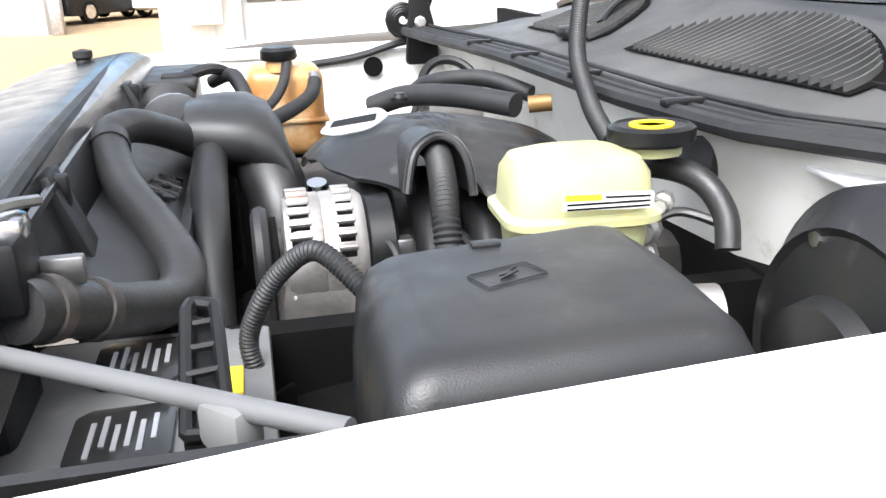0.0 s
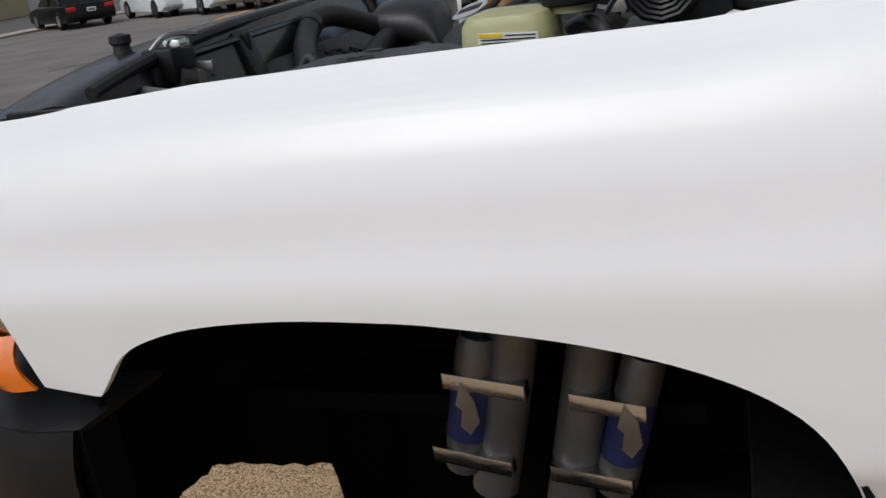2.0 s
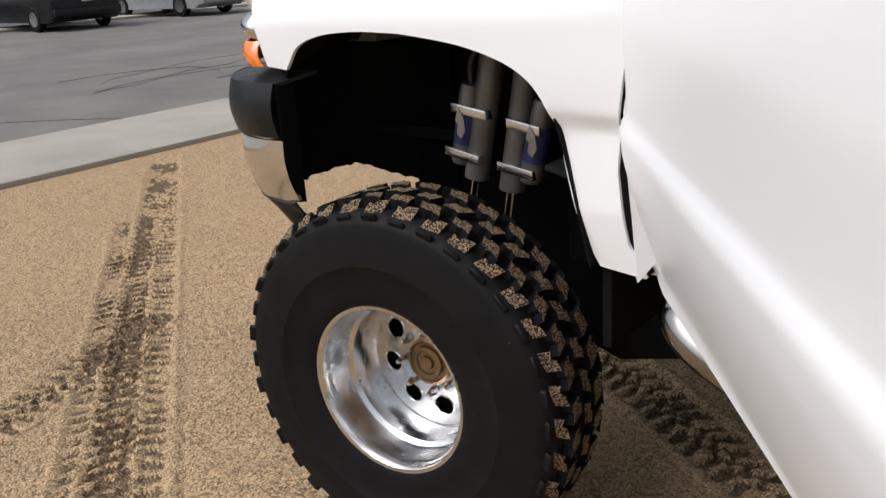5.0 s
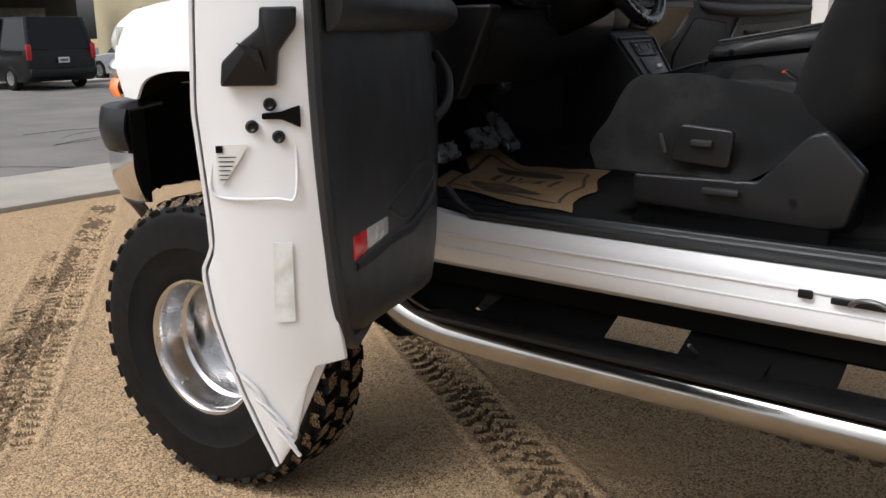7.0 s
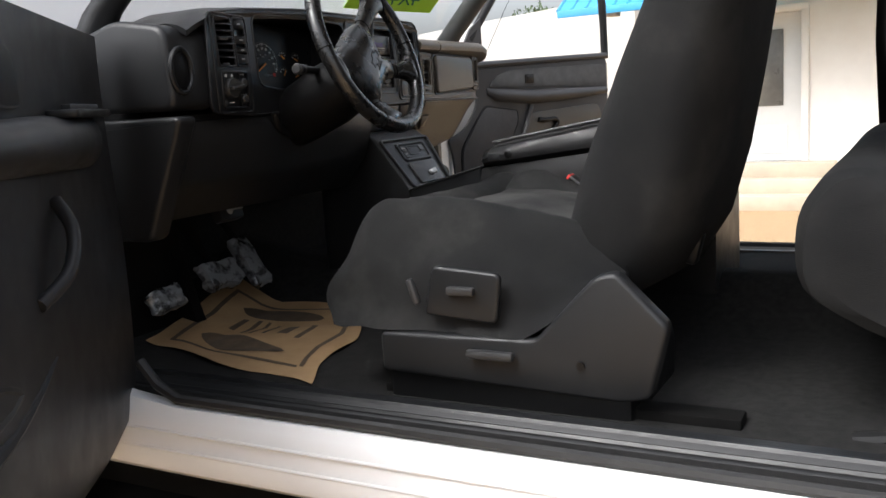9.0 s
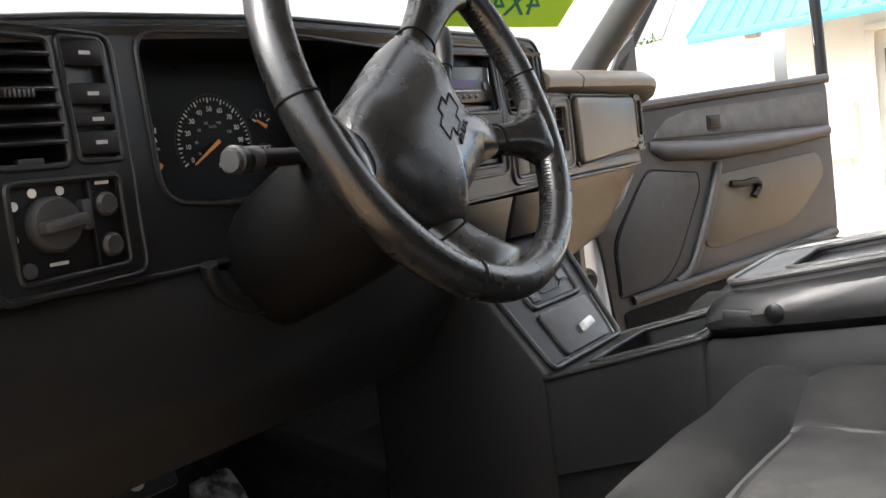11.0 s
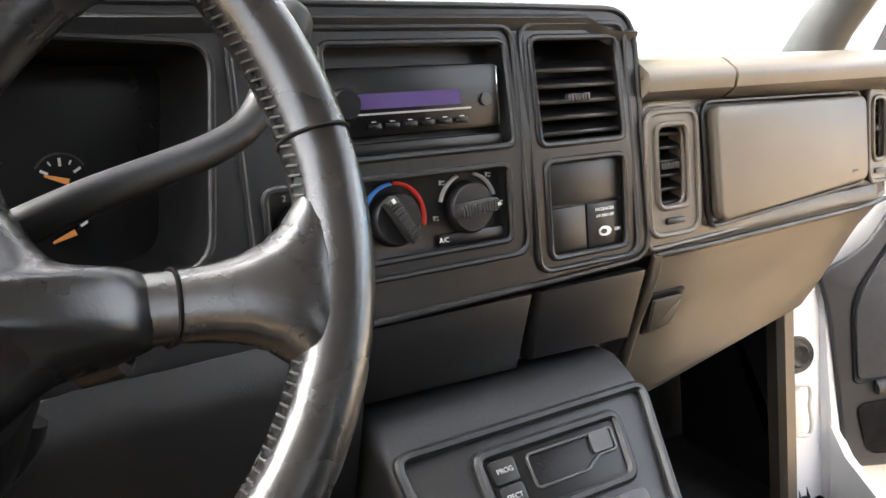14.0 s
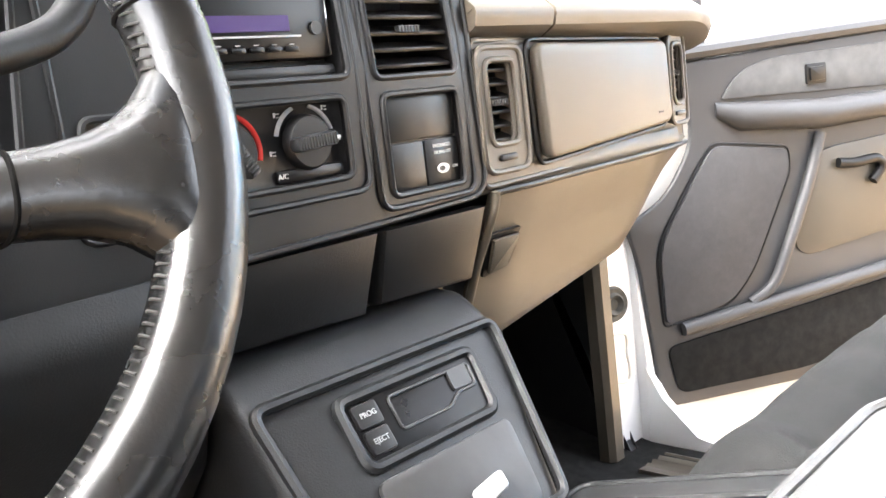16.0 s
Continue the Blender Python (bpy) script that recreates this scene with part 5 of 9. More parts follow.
part("speaker_rim", add_ring(bmesh.new(), [on_pdoor(u, z, 0.001) for u, z in rounded([(0.143, 1.480), (0.298, 1.456), (0.301, 1.413), (0.212, 1.249), (0.160, 1.198), (0.026, 1.184), (0.022, 1.322), (0.111, 1.444)], [0.02, 0.012, 0.02, 0.08, 0.05, 0.012, 0.04, 0.06])], 0.002, 6), M_BLACK, pdoor)
part("trim_ridge", tube(smooth_line([on_pdoor(0.365, 1.470, 0.004), on_pdoor(0.33, 1.39, 0.010), on_pdoor(0.275, 1.275, 0.010), on_pdoor(0.245, 1.222, 0.008), on_pdoor(0.20, 1.196, 0.004)], 6), 0.010, 10), M_TRIM_GREY, pdoor)
part("handle_bowl", prism([on_pdoor(u, z) for u, z in rounded([(0.335, 1.44), (0.72, 1.462), (0.74, 1.40), (0.62, 1.29), (0.29, 1.255)], 0.06)], PN @ V(0, -0.0035, 0), 0.001), M_DASH_WARM_LIT, pdoor, "dark scooped handle recess")
part("handle", tube(smooth_line([on_pdoor(0.395, 1.414, 0.010), on_pdoor(0.43, 1.410, 0.014), on_pdoor(0.475, 1.412, 0.014), on_pdoor(0.49, 1.395, 0.012), on_pdoor(0.47, 1.372, 0.010)], 5), 0.009, 10), M_BLACK, pdoor, "dark pull handle")
part("lower_rail", tube(smooth_line([on_pdoor(0.06, 1.176, 0.004), on_pdoor(0.22, 1.190, 0.008), on_pdoor(0.50, 1.212, 0.010), on_pdoor(0.76, 1.24, 0.006)], 6), 0.012, 10), M_TRIM_GREY, pdoor)
part("carpet_pocket", prism([on_pdoor(u, z) for u, z in rounded([(0.028, 1.150), (0.70, 1.205), (0.735, 1.15), (0.56, 1.075), (0.30, 1.058), (0.045, 1.066)], 0.02)], PN @ V(0, -0.004, 0), 0.001), M_CARPET, pdoor, "dark carpeted lower pocket")
part("lock_switch", prism([on_pdoor(u, z, 0.004) for u, z in rect(0.338, 1.555, 0.380, 1.590, 0.004)], PN @ V(0, -0.005, 0), 0.001), M_BLACK, pdoor)
part("lock_rocker", prism([on_pdoor(u, z, 0.008) for u, z in rect(0.344, 1.561, 0.374, 1.584, 0.003)], PN @ V(0, -0.004, 0), 0.001), M_BLACK, pdoor)
part("belt_strip", tube([on_pdoor(0.06, 1.628, 0.0), on_pdoor(0.40, 1.640, 0.0), on_pdoor(0.775, 1.652, 0.0)], 0.012, 8), M_TRIM_GREY, pdoor)
part("mirror_sail", prism([on_pdoor(u, z, -0.02) for u, z in [(0.02, 1.62), (0.15, 1.63), (0.15, 1.80), (0.10, 1.76)]], PN @ V(0, -0.012, 0)), M_TRIM_GREY, pdoor)
part("window_frame", tube([on_pdoor(0.785, 1.64, -0.02), on_pdoor(0.790, 1.86, -0.03), on_pdoor(0.75, 2.14, -0.06), on_pdoor(0.45, 2.14, -0.06), on_pdoor(0.10, 1.72, -0.02)], 0.016, 10), M_BLACK, pdoor, "black window frame")
pg = part("window_glass", prism([on_pdoor(u, z, -0.025) for u, z in [(0.16, 1.64), (0.78, 1.65), (0.74, 2.12), (0.46, 2.12)]], PN @ V(0, 0.004, 0)), M_GLASS, pdoor)
pg.visible_shadow = False

# passenger rear quarter, then the unseen bed and other wheels; the bed helps shade the ground
part("quarter_trim", plate([(2.03, 0.99), (2.55, 0.99), (2.52, 2.22), (2.10, 2.22)], [rect(2.18, 1.70, 2.44, 2.08, 0.04)], lambda x, z, d: Vector((x, 0.90 - 0.16 * max(0.0, z - 1.65) - d, z)), 0.05), M_DASH, truck, "dark trimmed rear quarter of the cab")
part("shoulder_belt", tube([(2.04, 0.83, 2.1), (2.03, 0.845, 1.6), (2.06, 0.84, 1.05)], 0.024, 8, True, 0.12), M_BLACK, truck, "black shoulder belt")
for sd in (-1, 1):
    part("bed_side", sheet(lambda u, v: (u, sd * (0.90 + 0.09 * math.sin(3.1416 * min(1.0, 0.15 + v))), 0.95 + 0.66 * v), span(2.66, 4.55, 8), span(0, 1, 12), 0.03 * sd), M_WHITE, truck, "white bed side")
part("bed_floor", box((3.6, 0, 1.02), (1.9, 1.7, 0.05)), M_DARK, truck, "dark bed floor")
part("tailgate", box((4.56, 0, 1.30), (0.05, 1.76, 0.62), 0.02), M_WHITE, truck, "white tailgate")
part("bed_head", box((2.70, 0, 1.30), (0.04, 1.70, 0.56), 0.01), M_WHITE, truck, "white bed head panel")
for cx, sd in ((-0.012, 1), (3.60, -1), (3.60, 1)):
    ow, oh = wheel_at(cx, sd)
    ow.name = "truck_wheel"
    part("tread", lathe([(0.455, -0.125), (0.484, -0.11), (0.488, 0.0), (0.484, 0.11), (0.455, 0.125)], oh, 60), M_TYRE, ow)
    part("rim", lathe([(0.0, 0.03), (0.17, 0.03), (0.196, 0.02), (0.205, 0.10), (0.224, 0.13)], oh, 48), M_ALLOY, ow)
part("rear_axle", tube([(3.6, -0.75, 0.485), (3.6, 0.75, 0.485)], 0.055, 14), M_DARK, truck, "black rear axle tube")
# ---- engine bay ----
M_BAY = surface("satin_black_engine_plastic", (0.010, 0.010, 0.0105), 0.32, color2=(0.017, 0.017, 0.017), scale=7, bump=0.3, bump_scale=800, rough2=0.5, spots=((0.12, 0.115, 0.11), 16, 0.60, 0.85))
M_HOSE = surface("grey_black_rubber_hose", (0.014, 0.014, 0.0147), 0.38, color2=(0.024, 0.0235, 0.023), scale=14, bump=0.4, bump_scale=300, spots=((0.08, 0.077, 0.074), 30, 0.62, 0.85))
M_TANK = surface("amber_stained_tank", (0.52, 0.30, 0.11), 0.3, color2=(0.36, 0.17, 0.05), scale=9, spots=((0.62, 0.48, 0.30), 7, 0.52, 0.7))
M_FLUID = surface("yellowed_translucent_plastic", (0.42, 0.42, 0.24), 0.3, color2=(0.36, 0.35, 0.17), scale=6, spots=((0.55, 0.42, 0.15), 5, 0.58, 0.75))
M_YELLOW = surface("yellow_tape", (0.85, 0.60, 0.02), 0.5)
M_RUST = surface("rusty_orange_metal", (0.45, 0.13, 0.04), 0.7, color2=(0.18, 0.06, 0.03), scale=60)


def corrugated(pts, r, pitch=0.004, sides=12):
    """A ribbed loom tube along a smooth line."""
    line = smooth_line(pts, 10)
    total = sum((b - a).length for a, b in zip(line, line[1:]))
    n = max(8, int(total / (pitch / 2)))
    out, acc, seg, pos = [], 0.0, 0, 0.0
    for k in range(n + 1):
        want = total * k / n
        while seg < len(line) - 2 and acc + (line[seg + 1] - line[seg]).length < want:
            acc += (line[seg + 1] - line[seg]).length
            seg += 1
        L = (line[seg + 1] - line[seg]).length or 1e-6
        out.append(line[seg].lerp(line[seg + 1], min(1.0, (want - acc) / L)))
    return tube(out, [r * (1.0 if k % 2 else 0.86) for k in range(n + 1)], sides)


# support and cover of the radiator
bay = part("radiator_support", sheet(lambda u, v: (between(v, [(0, -0.405), (0.12, -0.425), (0.3, -0.445), (1, -0.66)]), u, between(v, [(0, 1.50), (0.12, 1.566), (0.3, 1.572), (0.7, 1.555), (1, 1.50)]) - 0.03 * (u / 0.7) ** 4), span(-0.80, 0.62, 30), span(0, 1, 16), 0.012), surface("glossy_black_cover", (0.014, 0.014, 0.015), 0.14, rough2=0.26, bump=0.1, bump_scale=500), truck, "glossy black radiator support cover")
part("hood_seal", tube([(-0.418 - 0.03 * (y + 0.5), y, 1.574 - 0.03 * (y / 0.75) ** 4) for y in span(-0.78, 0.50, 30)], 0.009, 8), M_RUBBER, truck, "black rubber hood seal")
part("hood_seal_rail", tube([(-0.402 - 0.03 * (y + 0.5), y, 1.552) for y in span(-0.60, 0.36, 20)], 0.005, 6), M_GLOSS_E := surface("gloss_black_edge", (0.02, 0.02, 0.02), 0.15), truck, "glossy black seal rail")
for y in (-0.42, 0.16):
    part("support_gusset", prism([(-0.43, y, 1.56), (-0.405, y, 1.563), (-0.372, y, 1.470), (-0.40, y, 1.465)], (0, 0.045, 0), 0.004), M_BAY, truck, "black support gusset")
    part("gusset_clip", box((-0.402, y + 0.02, 1.545), (0.018, 0.012, 0.03), 0.003), M_BLACK, truck, "black gusset clip")
part("hood_bumper", lathe([(0.014, 0), (0.012, 0.012), (0.016, 0.016), (0.016, 0.026), (0, 0.03)], Matrix.Translation((-0.50, 0.40, 1.565)), 14), M_RUBBER, truck, "black rubber hood bumper")
part("hood_bumper", lathe([(0.014, 0), (0.012, 0.012), (0.016, 0.016), (0.016, 0.026), (0, 0.03)], Matrix.Translation((-0.52, -0.55, 1.56)), 14), M_RUBBER, truck, "black rubber hood bumper")
part("cover_mark", add_ring(bmesh.new(), [(-0.545, -0.165, 1.568), (-0.510, -0.19, 1.5685), (-0.508, -0.14, 1.5685)], 0.0022, 6), M_BLACK, truck, "raised triangle mark")
part("latch_bracket", box((-0.408, -0.605, 1.545), (0.05, 0.06, 0.05), 0.006), M_BLACK, truck, "black bracket")
part("latch_bracket_clip", box((-0.398, -0.596, 1.568), (0.03, 0.03, 0.022), 0.006), M_ALLOY, truck, "zinc plated clip")
part("latch_clip_wire", tube(smooth_line([(-0.42, -0.63, 1.565), (-0.40, -0.61, 1.585), (-0.38, -0.57, 1.58)], 4), 0.004, 6), M_STEEL, truck, "steel latch wire")
part("bracket_post", box((-0.43, -0.60, 1.475), (0.055, 0.10, 0.15), 0.01), M_BLACK, truck, "black support post")
# shroud
part("fan_shroud", sheet(lambda u, v: (between(v, [(0, -0.425), (0.10, -0.415), (0.9, -0.325), (1, -0.318)]), u, between(v, [(0, 1.520), (0.10, 1.515), (0.9, 1.473), (1, 1.455)]) - 0.12 * max(0, -0.34 - u)), span(-0.46, 0.50, 30), span(0, 1, 14), 0.006), M_BAY, truck, "black moulded fan shroud with raised symbols")
part("shroud_wall", prism([(-0.322, y, z) for y, z in [(-0.45, 1.46), (0.5, 1.47), (0.5, 1.0), (-0.45, 1.0)]], (0.012, 0, 0)), M_BAY, truck, "black shroud wall")
part("shroud_ring", tube([(-0.292, -0.02 + 0.36 * math.cos(a), 1.16 + 0.33 * math.sin(a)) for a in span(radians(10), radians(190), 40)], 0.022, 12), M_BAY, truck, "black fan shroud ring")
SHN = Vector((0.405, 0, 0.914))
SHM = facing((-0.341, -0.155, 1.4825), SHN, V(0.12, 1, 0))
writing("raised_letter", "A", 0.040, SHM @ Matrix.Translation((0.0, 0.046, 0)) @ Matrix.Rotation(radians(90), 4, "Z"), M_BAY, truck, 0.003)
part("raised_square", add_ring(bmesh.new(), [SHM @ V(x, y, 0.0) for x, y in rect(-0.018, -0.016, 0.018, 0.016)], 0.0028, 6), M_BAY, truck, "raised square symbol")
part("raised_bolt", prism([SHM @ V(x, y, 0) for x, y in [(0.002, 0.010), (-0.006, -0.002), (0, -0.002), (-0.002, -0.010), (0.007, 0.002), (0.001, 0.002)]], 0.004 * SHN), M_BAY, truck, "raised bolt symbol")
part("raised_arrow", prism([SHM @ V(x, y, 0) for x, y in [(-0.018, -0.038), (-0.018, -0.046), (0.006, -0.046), (0.006, -0.054), (0.020, -0.042), (0.006, -0.030), (0.006, -0.038)]], 0.004 * SHN), M_BAY, truck, "raised arrow symbol")
# upper radiator hose
HO = smooth_line([(-0.255, 0.06, 1.452), (-0.318, -0.02, 1.510), (-0.363, -0.10, 1.545), (-0.386, -0.14, 1.549), (-0.391, -0.172, 1.540), (-0.370, -0.255, 1.512), (-0.331, -0.34, 1.485), (-0.308, -0.41, 1.468), (-0.314, -0.462, 1.459), (-0.345, -0.525, 1.478), (-0.374, -0.585, 1.507), (-0.392, -0.625, 1.522)], 6)
M_SPRING = surface("dark_spring_steel", (0.07, 0.068, 0.066), 0.45, 0.7, color2=(0.13, 0.11, 0.10), scale=40)
hose = part("radiator_hose", tube(HO, [0.0200] * (len(HO) - 16) + [0.0212] * 16, 18), M_HOSE, truck, "thick grey-black radiator hose")
part("hose_band", add_tube(bmesh.new(), [HO[23], HO[24], HO[25]], 0.0222, 18), M_HOSE, hose)
for k in (-10, -5):
    p, d = HO[k], (HO[k + 1] - HO[k]).normalized()
    part("hose_clamp", tube([p - 0.006 * d, p + 0.006 * d], 0.0238, 20), M_SPRING, hose, "dark spring steel hose clamp")
part("clamp_tab", box(HO[-8] + V(0.0, -0.005, 0.030), (0.03, 0.01, 0.02), 0.002), M_STEEL, hose)
# intake resonator and bellows
DOME = [(-0.328, 0.03, 1.513, 0.030, 0.015), (-0.320, 0.035, 1.515, 0.075, 0.033), (-0.300, 0.05, 1.513, 0.098, 0.040), (-0.27, 0.06, 1.509, 0.112, 0.044), (-0.24, 0.06, 1.504, 0.114, 0.047), (-0.215, 0.045, 1.491, 0.098, 0.050), (-0.198, 0.015, 1.472, 0.070, 0.045), (-0.188, -0.02, 1.452, 0.040, 0.030), (-0.183, -0.035, 1.442, 0.015, 0.012)]
reso = part("intake_resonator", loft([[(x, cy + w * math.copysign(abs(math.cos(q)) ** 0.8, math.cos(q)), cz + h * math.copysign(abs(math.sin(q)) ** 0.8, math.sin(q))) for q in span(0, 2 * math.pi * 27 / 28, 28)] for x, cy, cz, w, h in DOME]), M_BAY, truck, "satin black intake resonator dome")
part("intake_neck", tube(smooth_line([(-0.225, 0.0, 1.465), (-0.212, -0.035, 1.435), (-0.205, -0.06, 1.39), (-0.20, -0.07, 1.34)], 5), 0.042, 18), M_BAY, reso)
part("intake_bellows", corrugated([(-0.345, 0.16, 1.495), (-0.36, 0.24, 1.497), (-0.365, 0.32, 1.497)], 0.048, 0.016, 22), M_RUBBER, truck, "ribbed black intake bellows")
part("bellows_clamp", tube([(-0.345, 0.145, 1.495), (-0.348, 0.157, 1.495)], 0.052, 22), M_STEEL, truck, "steel bellows clamp")
airbox = part("air_cleaner", box((-0.40, 0.47, 1.475), (0.15, 0.24, 0.10), 0.015), M_BAY, truck, "black air cleaner box")
part("airbox_lid", box((-0.40, 0.47, 1.53), (0.16, 0.25, 0.02), 0.006), M_BAY, airbox)
for k in range(5):
    part("airbox_rib", box((-0.475, 0.37 + 0.045 * k, 1.50), (0.012, 0.012, 0.06), 0.003), M_BAY, airbox)
part("flow_sensor", box((-0.352, 0.405, 1.525), (0.055, 0.05, 0.045), 0.005), M_BLACK, truck, "black air flow sensor")
part("sensor_lead", tube(smooth_line([(-0.34, 0.40, 1.54), (-0.30, 0.42, 1.548), (-0.27, 0.45, 1.535), (-0.25, 0.47, 1.50)], 5), 0.010, 8), M_RUBBER, truck, "black sensor lead")
part("ac_line", tube(smooth_line([(-0.30, 0.46, 1.52), (-0.26, 0.42, 1.535), (-0.24, 0.35, 1.50)], 5), 0.012, 10), M_RUBBER, truck, "black air conditioning line")
part("fill_box", box((-0.44, 0.30, 1.50), (0.05, 0.12, 0.05), 0.008), M_BAY, truck, "black bracket beside the air box")
# coolant tank
tank = part("coolant_tank", box((-0.17, 0.545, 1.452), (0.140, 0.14, 0.165), 0.024, None, 4), M_TANK, truck, "brown-stained plastic coolant tank")
part("tank_seam", box((-0.17, 0.545, 1.437), (0.152, 0.152, 0.008), 0.003), M_TANK, tank)
part("tank_neck", lathe([(0.026, 0), (0.024, 0.02), (0.022, 0.026)], Matrix.Translation((-0.178, 0.50, 1.528)), 22), M_TANK, tank)
part("tank_cap", lathe([(0.031, 0), (0.034, 0.004), (0.034, 0.018), (0.028, 0.024), (0, 0.024)], Matrix.Translation((-0.178, 0.50, 1.548)), 12), M_BLACK, tank, "black ribbed cap")
part("tank_hose", tube(smooth_line([(-0.165, 0.482, 1.545), (-0.175, 0.44, 1.515), (-0.195, 0.40, 1.49), (-0.23, 0.34, 1.47)], 5), 0.009, 10), M_RUBBER, tank)
part("tank_hose", tube(smooth_line([(-0.118, 0.465, 1.510), (-0.128, 0.43, 1.492), (-0.16, 0.38, 1.478), (-0.22, 0.30, 1.465)], 5), 0.013, 10), M_RUBBER, tank)
part("hose_nipple", tube([(-0.118, 0.48, 1.52), (-0.118, 0.462, 1.508)], 0.011, 10), M_STEEL, tank)
# engine cover
def cover_front(x):
    return between(x, [(-0.17, -0.05), (-0.155, -0.15), (-0.13, -0.205), (-0.10, -0.235), (-0.075, -0.262), (-0.066, -0.255), (-0.055, -0.20), (-0.035, -0.175), (-0.012, -0.19), (0.0, -0.25), (0.012, -0.285), (0.05, -0.30), (0.10, -0.31), (0.15, -0.29), (0.19, -0.22)])


def cover(u, v):
    y1 = cover_front(u)
    y = 0.16 + (y1 - 0.16) * v
    edge = max(0.0, abs((u - 0.01) / 0.18)) ** 4
    z = between(y, [(-0.32, 1.452), (-0.26, 1.484), (-0.20, 1.508), (-0.14, 1.526), (-0.08, 1.532), (0.0, 1.522), (0.10, 1.500), (0.16, 1.475)])
    return (u, y, z - 0.05 * edge - 0.15 * max(0.0, u) - (0.0035 if (abs((y + 0.02) % 0.036) < 0.006 and u > -0.05) else 0))


ecover = part("engine_cover", sheet(cover, sorted(span(-0.17, 0.19, 60) + [-0.07, -0.06, -0.05, -0.04, -0.02, -0.01, 0.005]), span(0, 1, 40), 0.006), M_BAY, truck, "black ribbed engine cover with a silver badge")
ARCHWAY = smooth_line([(-0.080, -0.282, 1.484), (-0.071, -0.272, 1.520), (-0.056, -0.262, 1.534), (-0.038, -0.256, 1.538), (-0.022, -0.264, 1.532), (-0.012, -0.276, 1.512), (-0.010, -0.290, 1.478)], 4)
part("cover_arch", sheet(lambda u, v: ARCHWAY[int(u)].lerp(V(-0.040 + 0.8 * (ARCHWAY[int(u)].x + 0.040), -0.15, 1.455 + 0.85 * (ARCHWAY[int(u)].z - 1.455)), v), list(range(len(ARCHWAY))), span(0, 1, 6), 0.006), M_BAY, ecover, "moulded archway over the loom")
part("arch_lip", tube(ARCHWAY, 0.0045, 8), M_BAY, ecover)
M_BADGE = surface("silver_badge", (0.62, 0.62, 0.63), 0.3, 0.6)
BG = facing((-0.112, -0.095, 1.530), (-0.45, -0.35, 0.82), (0.3, 0.6, 0.7))
part("badge", prism([BG @ V(x, y, 0) for x, y in rounded([(-0.05, -0.012), (-0.02, -0.022), (0.03, -0.018), (0.052, 0.004), (0.03, 0.022), (-0.03, 0.018)], 0.012)], 0.003 * V(-0.45, -0.35, 0.82), 0.001), M_BADGE, ecover, "silver oval badge")
part("badge_bar", prism([BG @ V(x, y, 0.003) for x, y in [(-0.032, -0.006), (0.034, -0.004), (0.032, 0.008), (-0.03, 0.005)]], 0.0012 * V(-0.45, -0.35, 0.82)), M_BLACK, ecover)
part("cover_bolt", lathe([(0.012, 0), (0.012, 0.006), (0.007, 0.012), (0, 0.012)], Matrix.Translation((-0.03, 0.05, 1.53)), 12), M_BLACK, ecover)
engine = part("engine_block", box((0.02, 0.0, 1.22), (0.50, 0.62, 0.38), 0.03), surface("oily_dark_engine", (0.03, 0.028, 0.026), 0.5, color2=(0.06, 0.055, 0.05), scale=25, bump=0.8, bump_scale=90), truck, "dark oily engine block")
for k in range(5):
    part("intake_runner", tube(smooth_line([(-0.10 + 0.06 * k, -0.14, 1.46), (-0.105 + 0.06 * k, -0.22, 1.44), (-0.11 + 0.06 * k, -0.30, 1.38)], 4), 0.022, 12), M_BAY, engine)
for k in range(4):
    part("ignition_wire", tube(smooth_line([(-0.12 + 0.08 * k, -0.26, 1.44), (-0.10 + 0.08 * k, -0.31, 1.43), (-0.09 + 0.08 * k, -0.36, 1.36)], 4), 0.005, 6), M_RUBBER, engine)
part("oil_neck", tube([(-0.165, -0.13, 1.37), (-0.168, -0.16, 1.475)], 0.012, 12), M_CHROME, engine)
part("loom_tube", corrugated([(-0.034, -0.18, 1.512), (-0.038, -0.24, 1.516), (-0.045, -0.30, 1.500), (-0.053, -0.35, 1.468), (-0.054, -0.37, 1.42)], 0.0155, 0.006, 16), M_RUBBER, truck, "ribbed black loom tube")
# alternator
AL = Matrix.Translation((-0.215, -0.245, 1.418)) @ Matrix.Rotation(radians(90), 4, "Y")
alt = part("alternator", lathe([(0.03, 0), (0.060, 0.002), (0.066, 0.012), (0.066, 0.040), (0.0645, 0.042), (0.066, 0.044), (0.066, 0.080), (0.060, 0.088), (0.03, 0.090)], AL, 40), M_CAST, truck, "cast aluminium alternator")
for k in range(13):
    a = radians(95 + 13 * k)
    for h0, h1 in ((0.006, 0.030), (0.056, 0.076)):
        p = AL @ V(0.0675 * math.cos(a), 0.0675 * math.sin(a), (h0 + h1) / 2)
        part("vent_fin", box(p, (h1 - h0, 0.006, 0.008), 0.0015, Matrix.Rotation(-a, 3, "X")), M_CAST, alt)
        q = AL @ V(0.0668 * math.cos(a + 0.11), 0.0668 * math.sin(a + 0.11), (h0 + h1) / 2)
        part("vent_gap", box(q, (h1 - h0 - 0.004, 0.007, 0.002), 0, Matrix.Rotation(-a - 0.11, 3, "X")), M_RUST if k in (5, 6, 7) and h0 < 0.01 else M_DARK, alt)
part("rear_cap", lathe([(0.054, 0.088), (0.058, 0.092), (0.058, 0.118), (0.05, 0.122), (0, 0.122)], AL, 28), M_BLACK, alt)
part("terminal", box((-0.088, -0.285, 1.425), (0.02, 0.02, 0.025), 0.003), M_STEEL, alt)
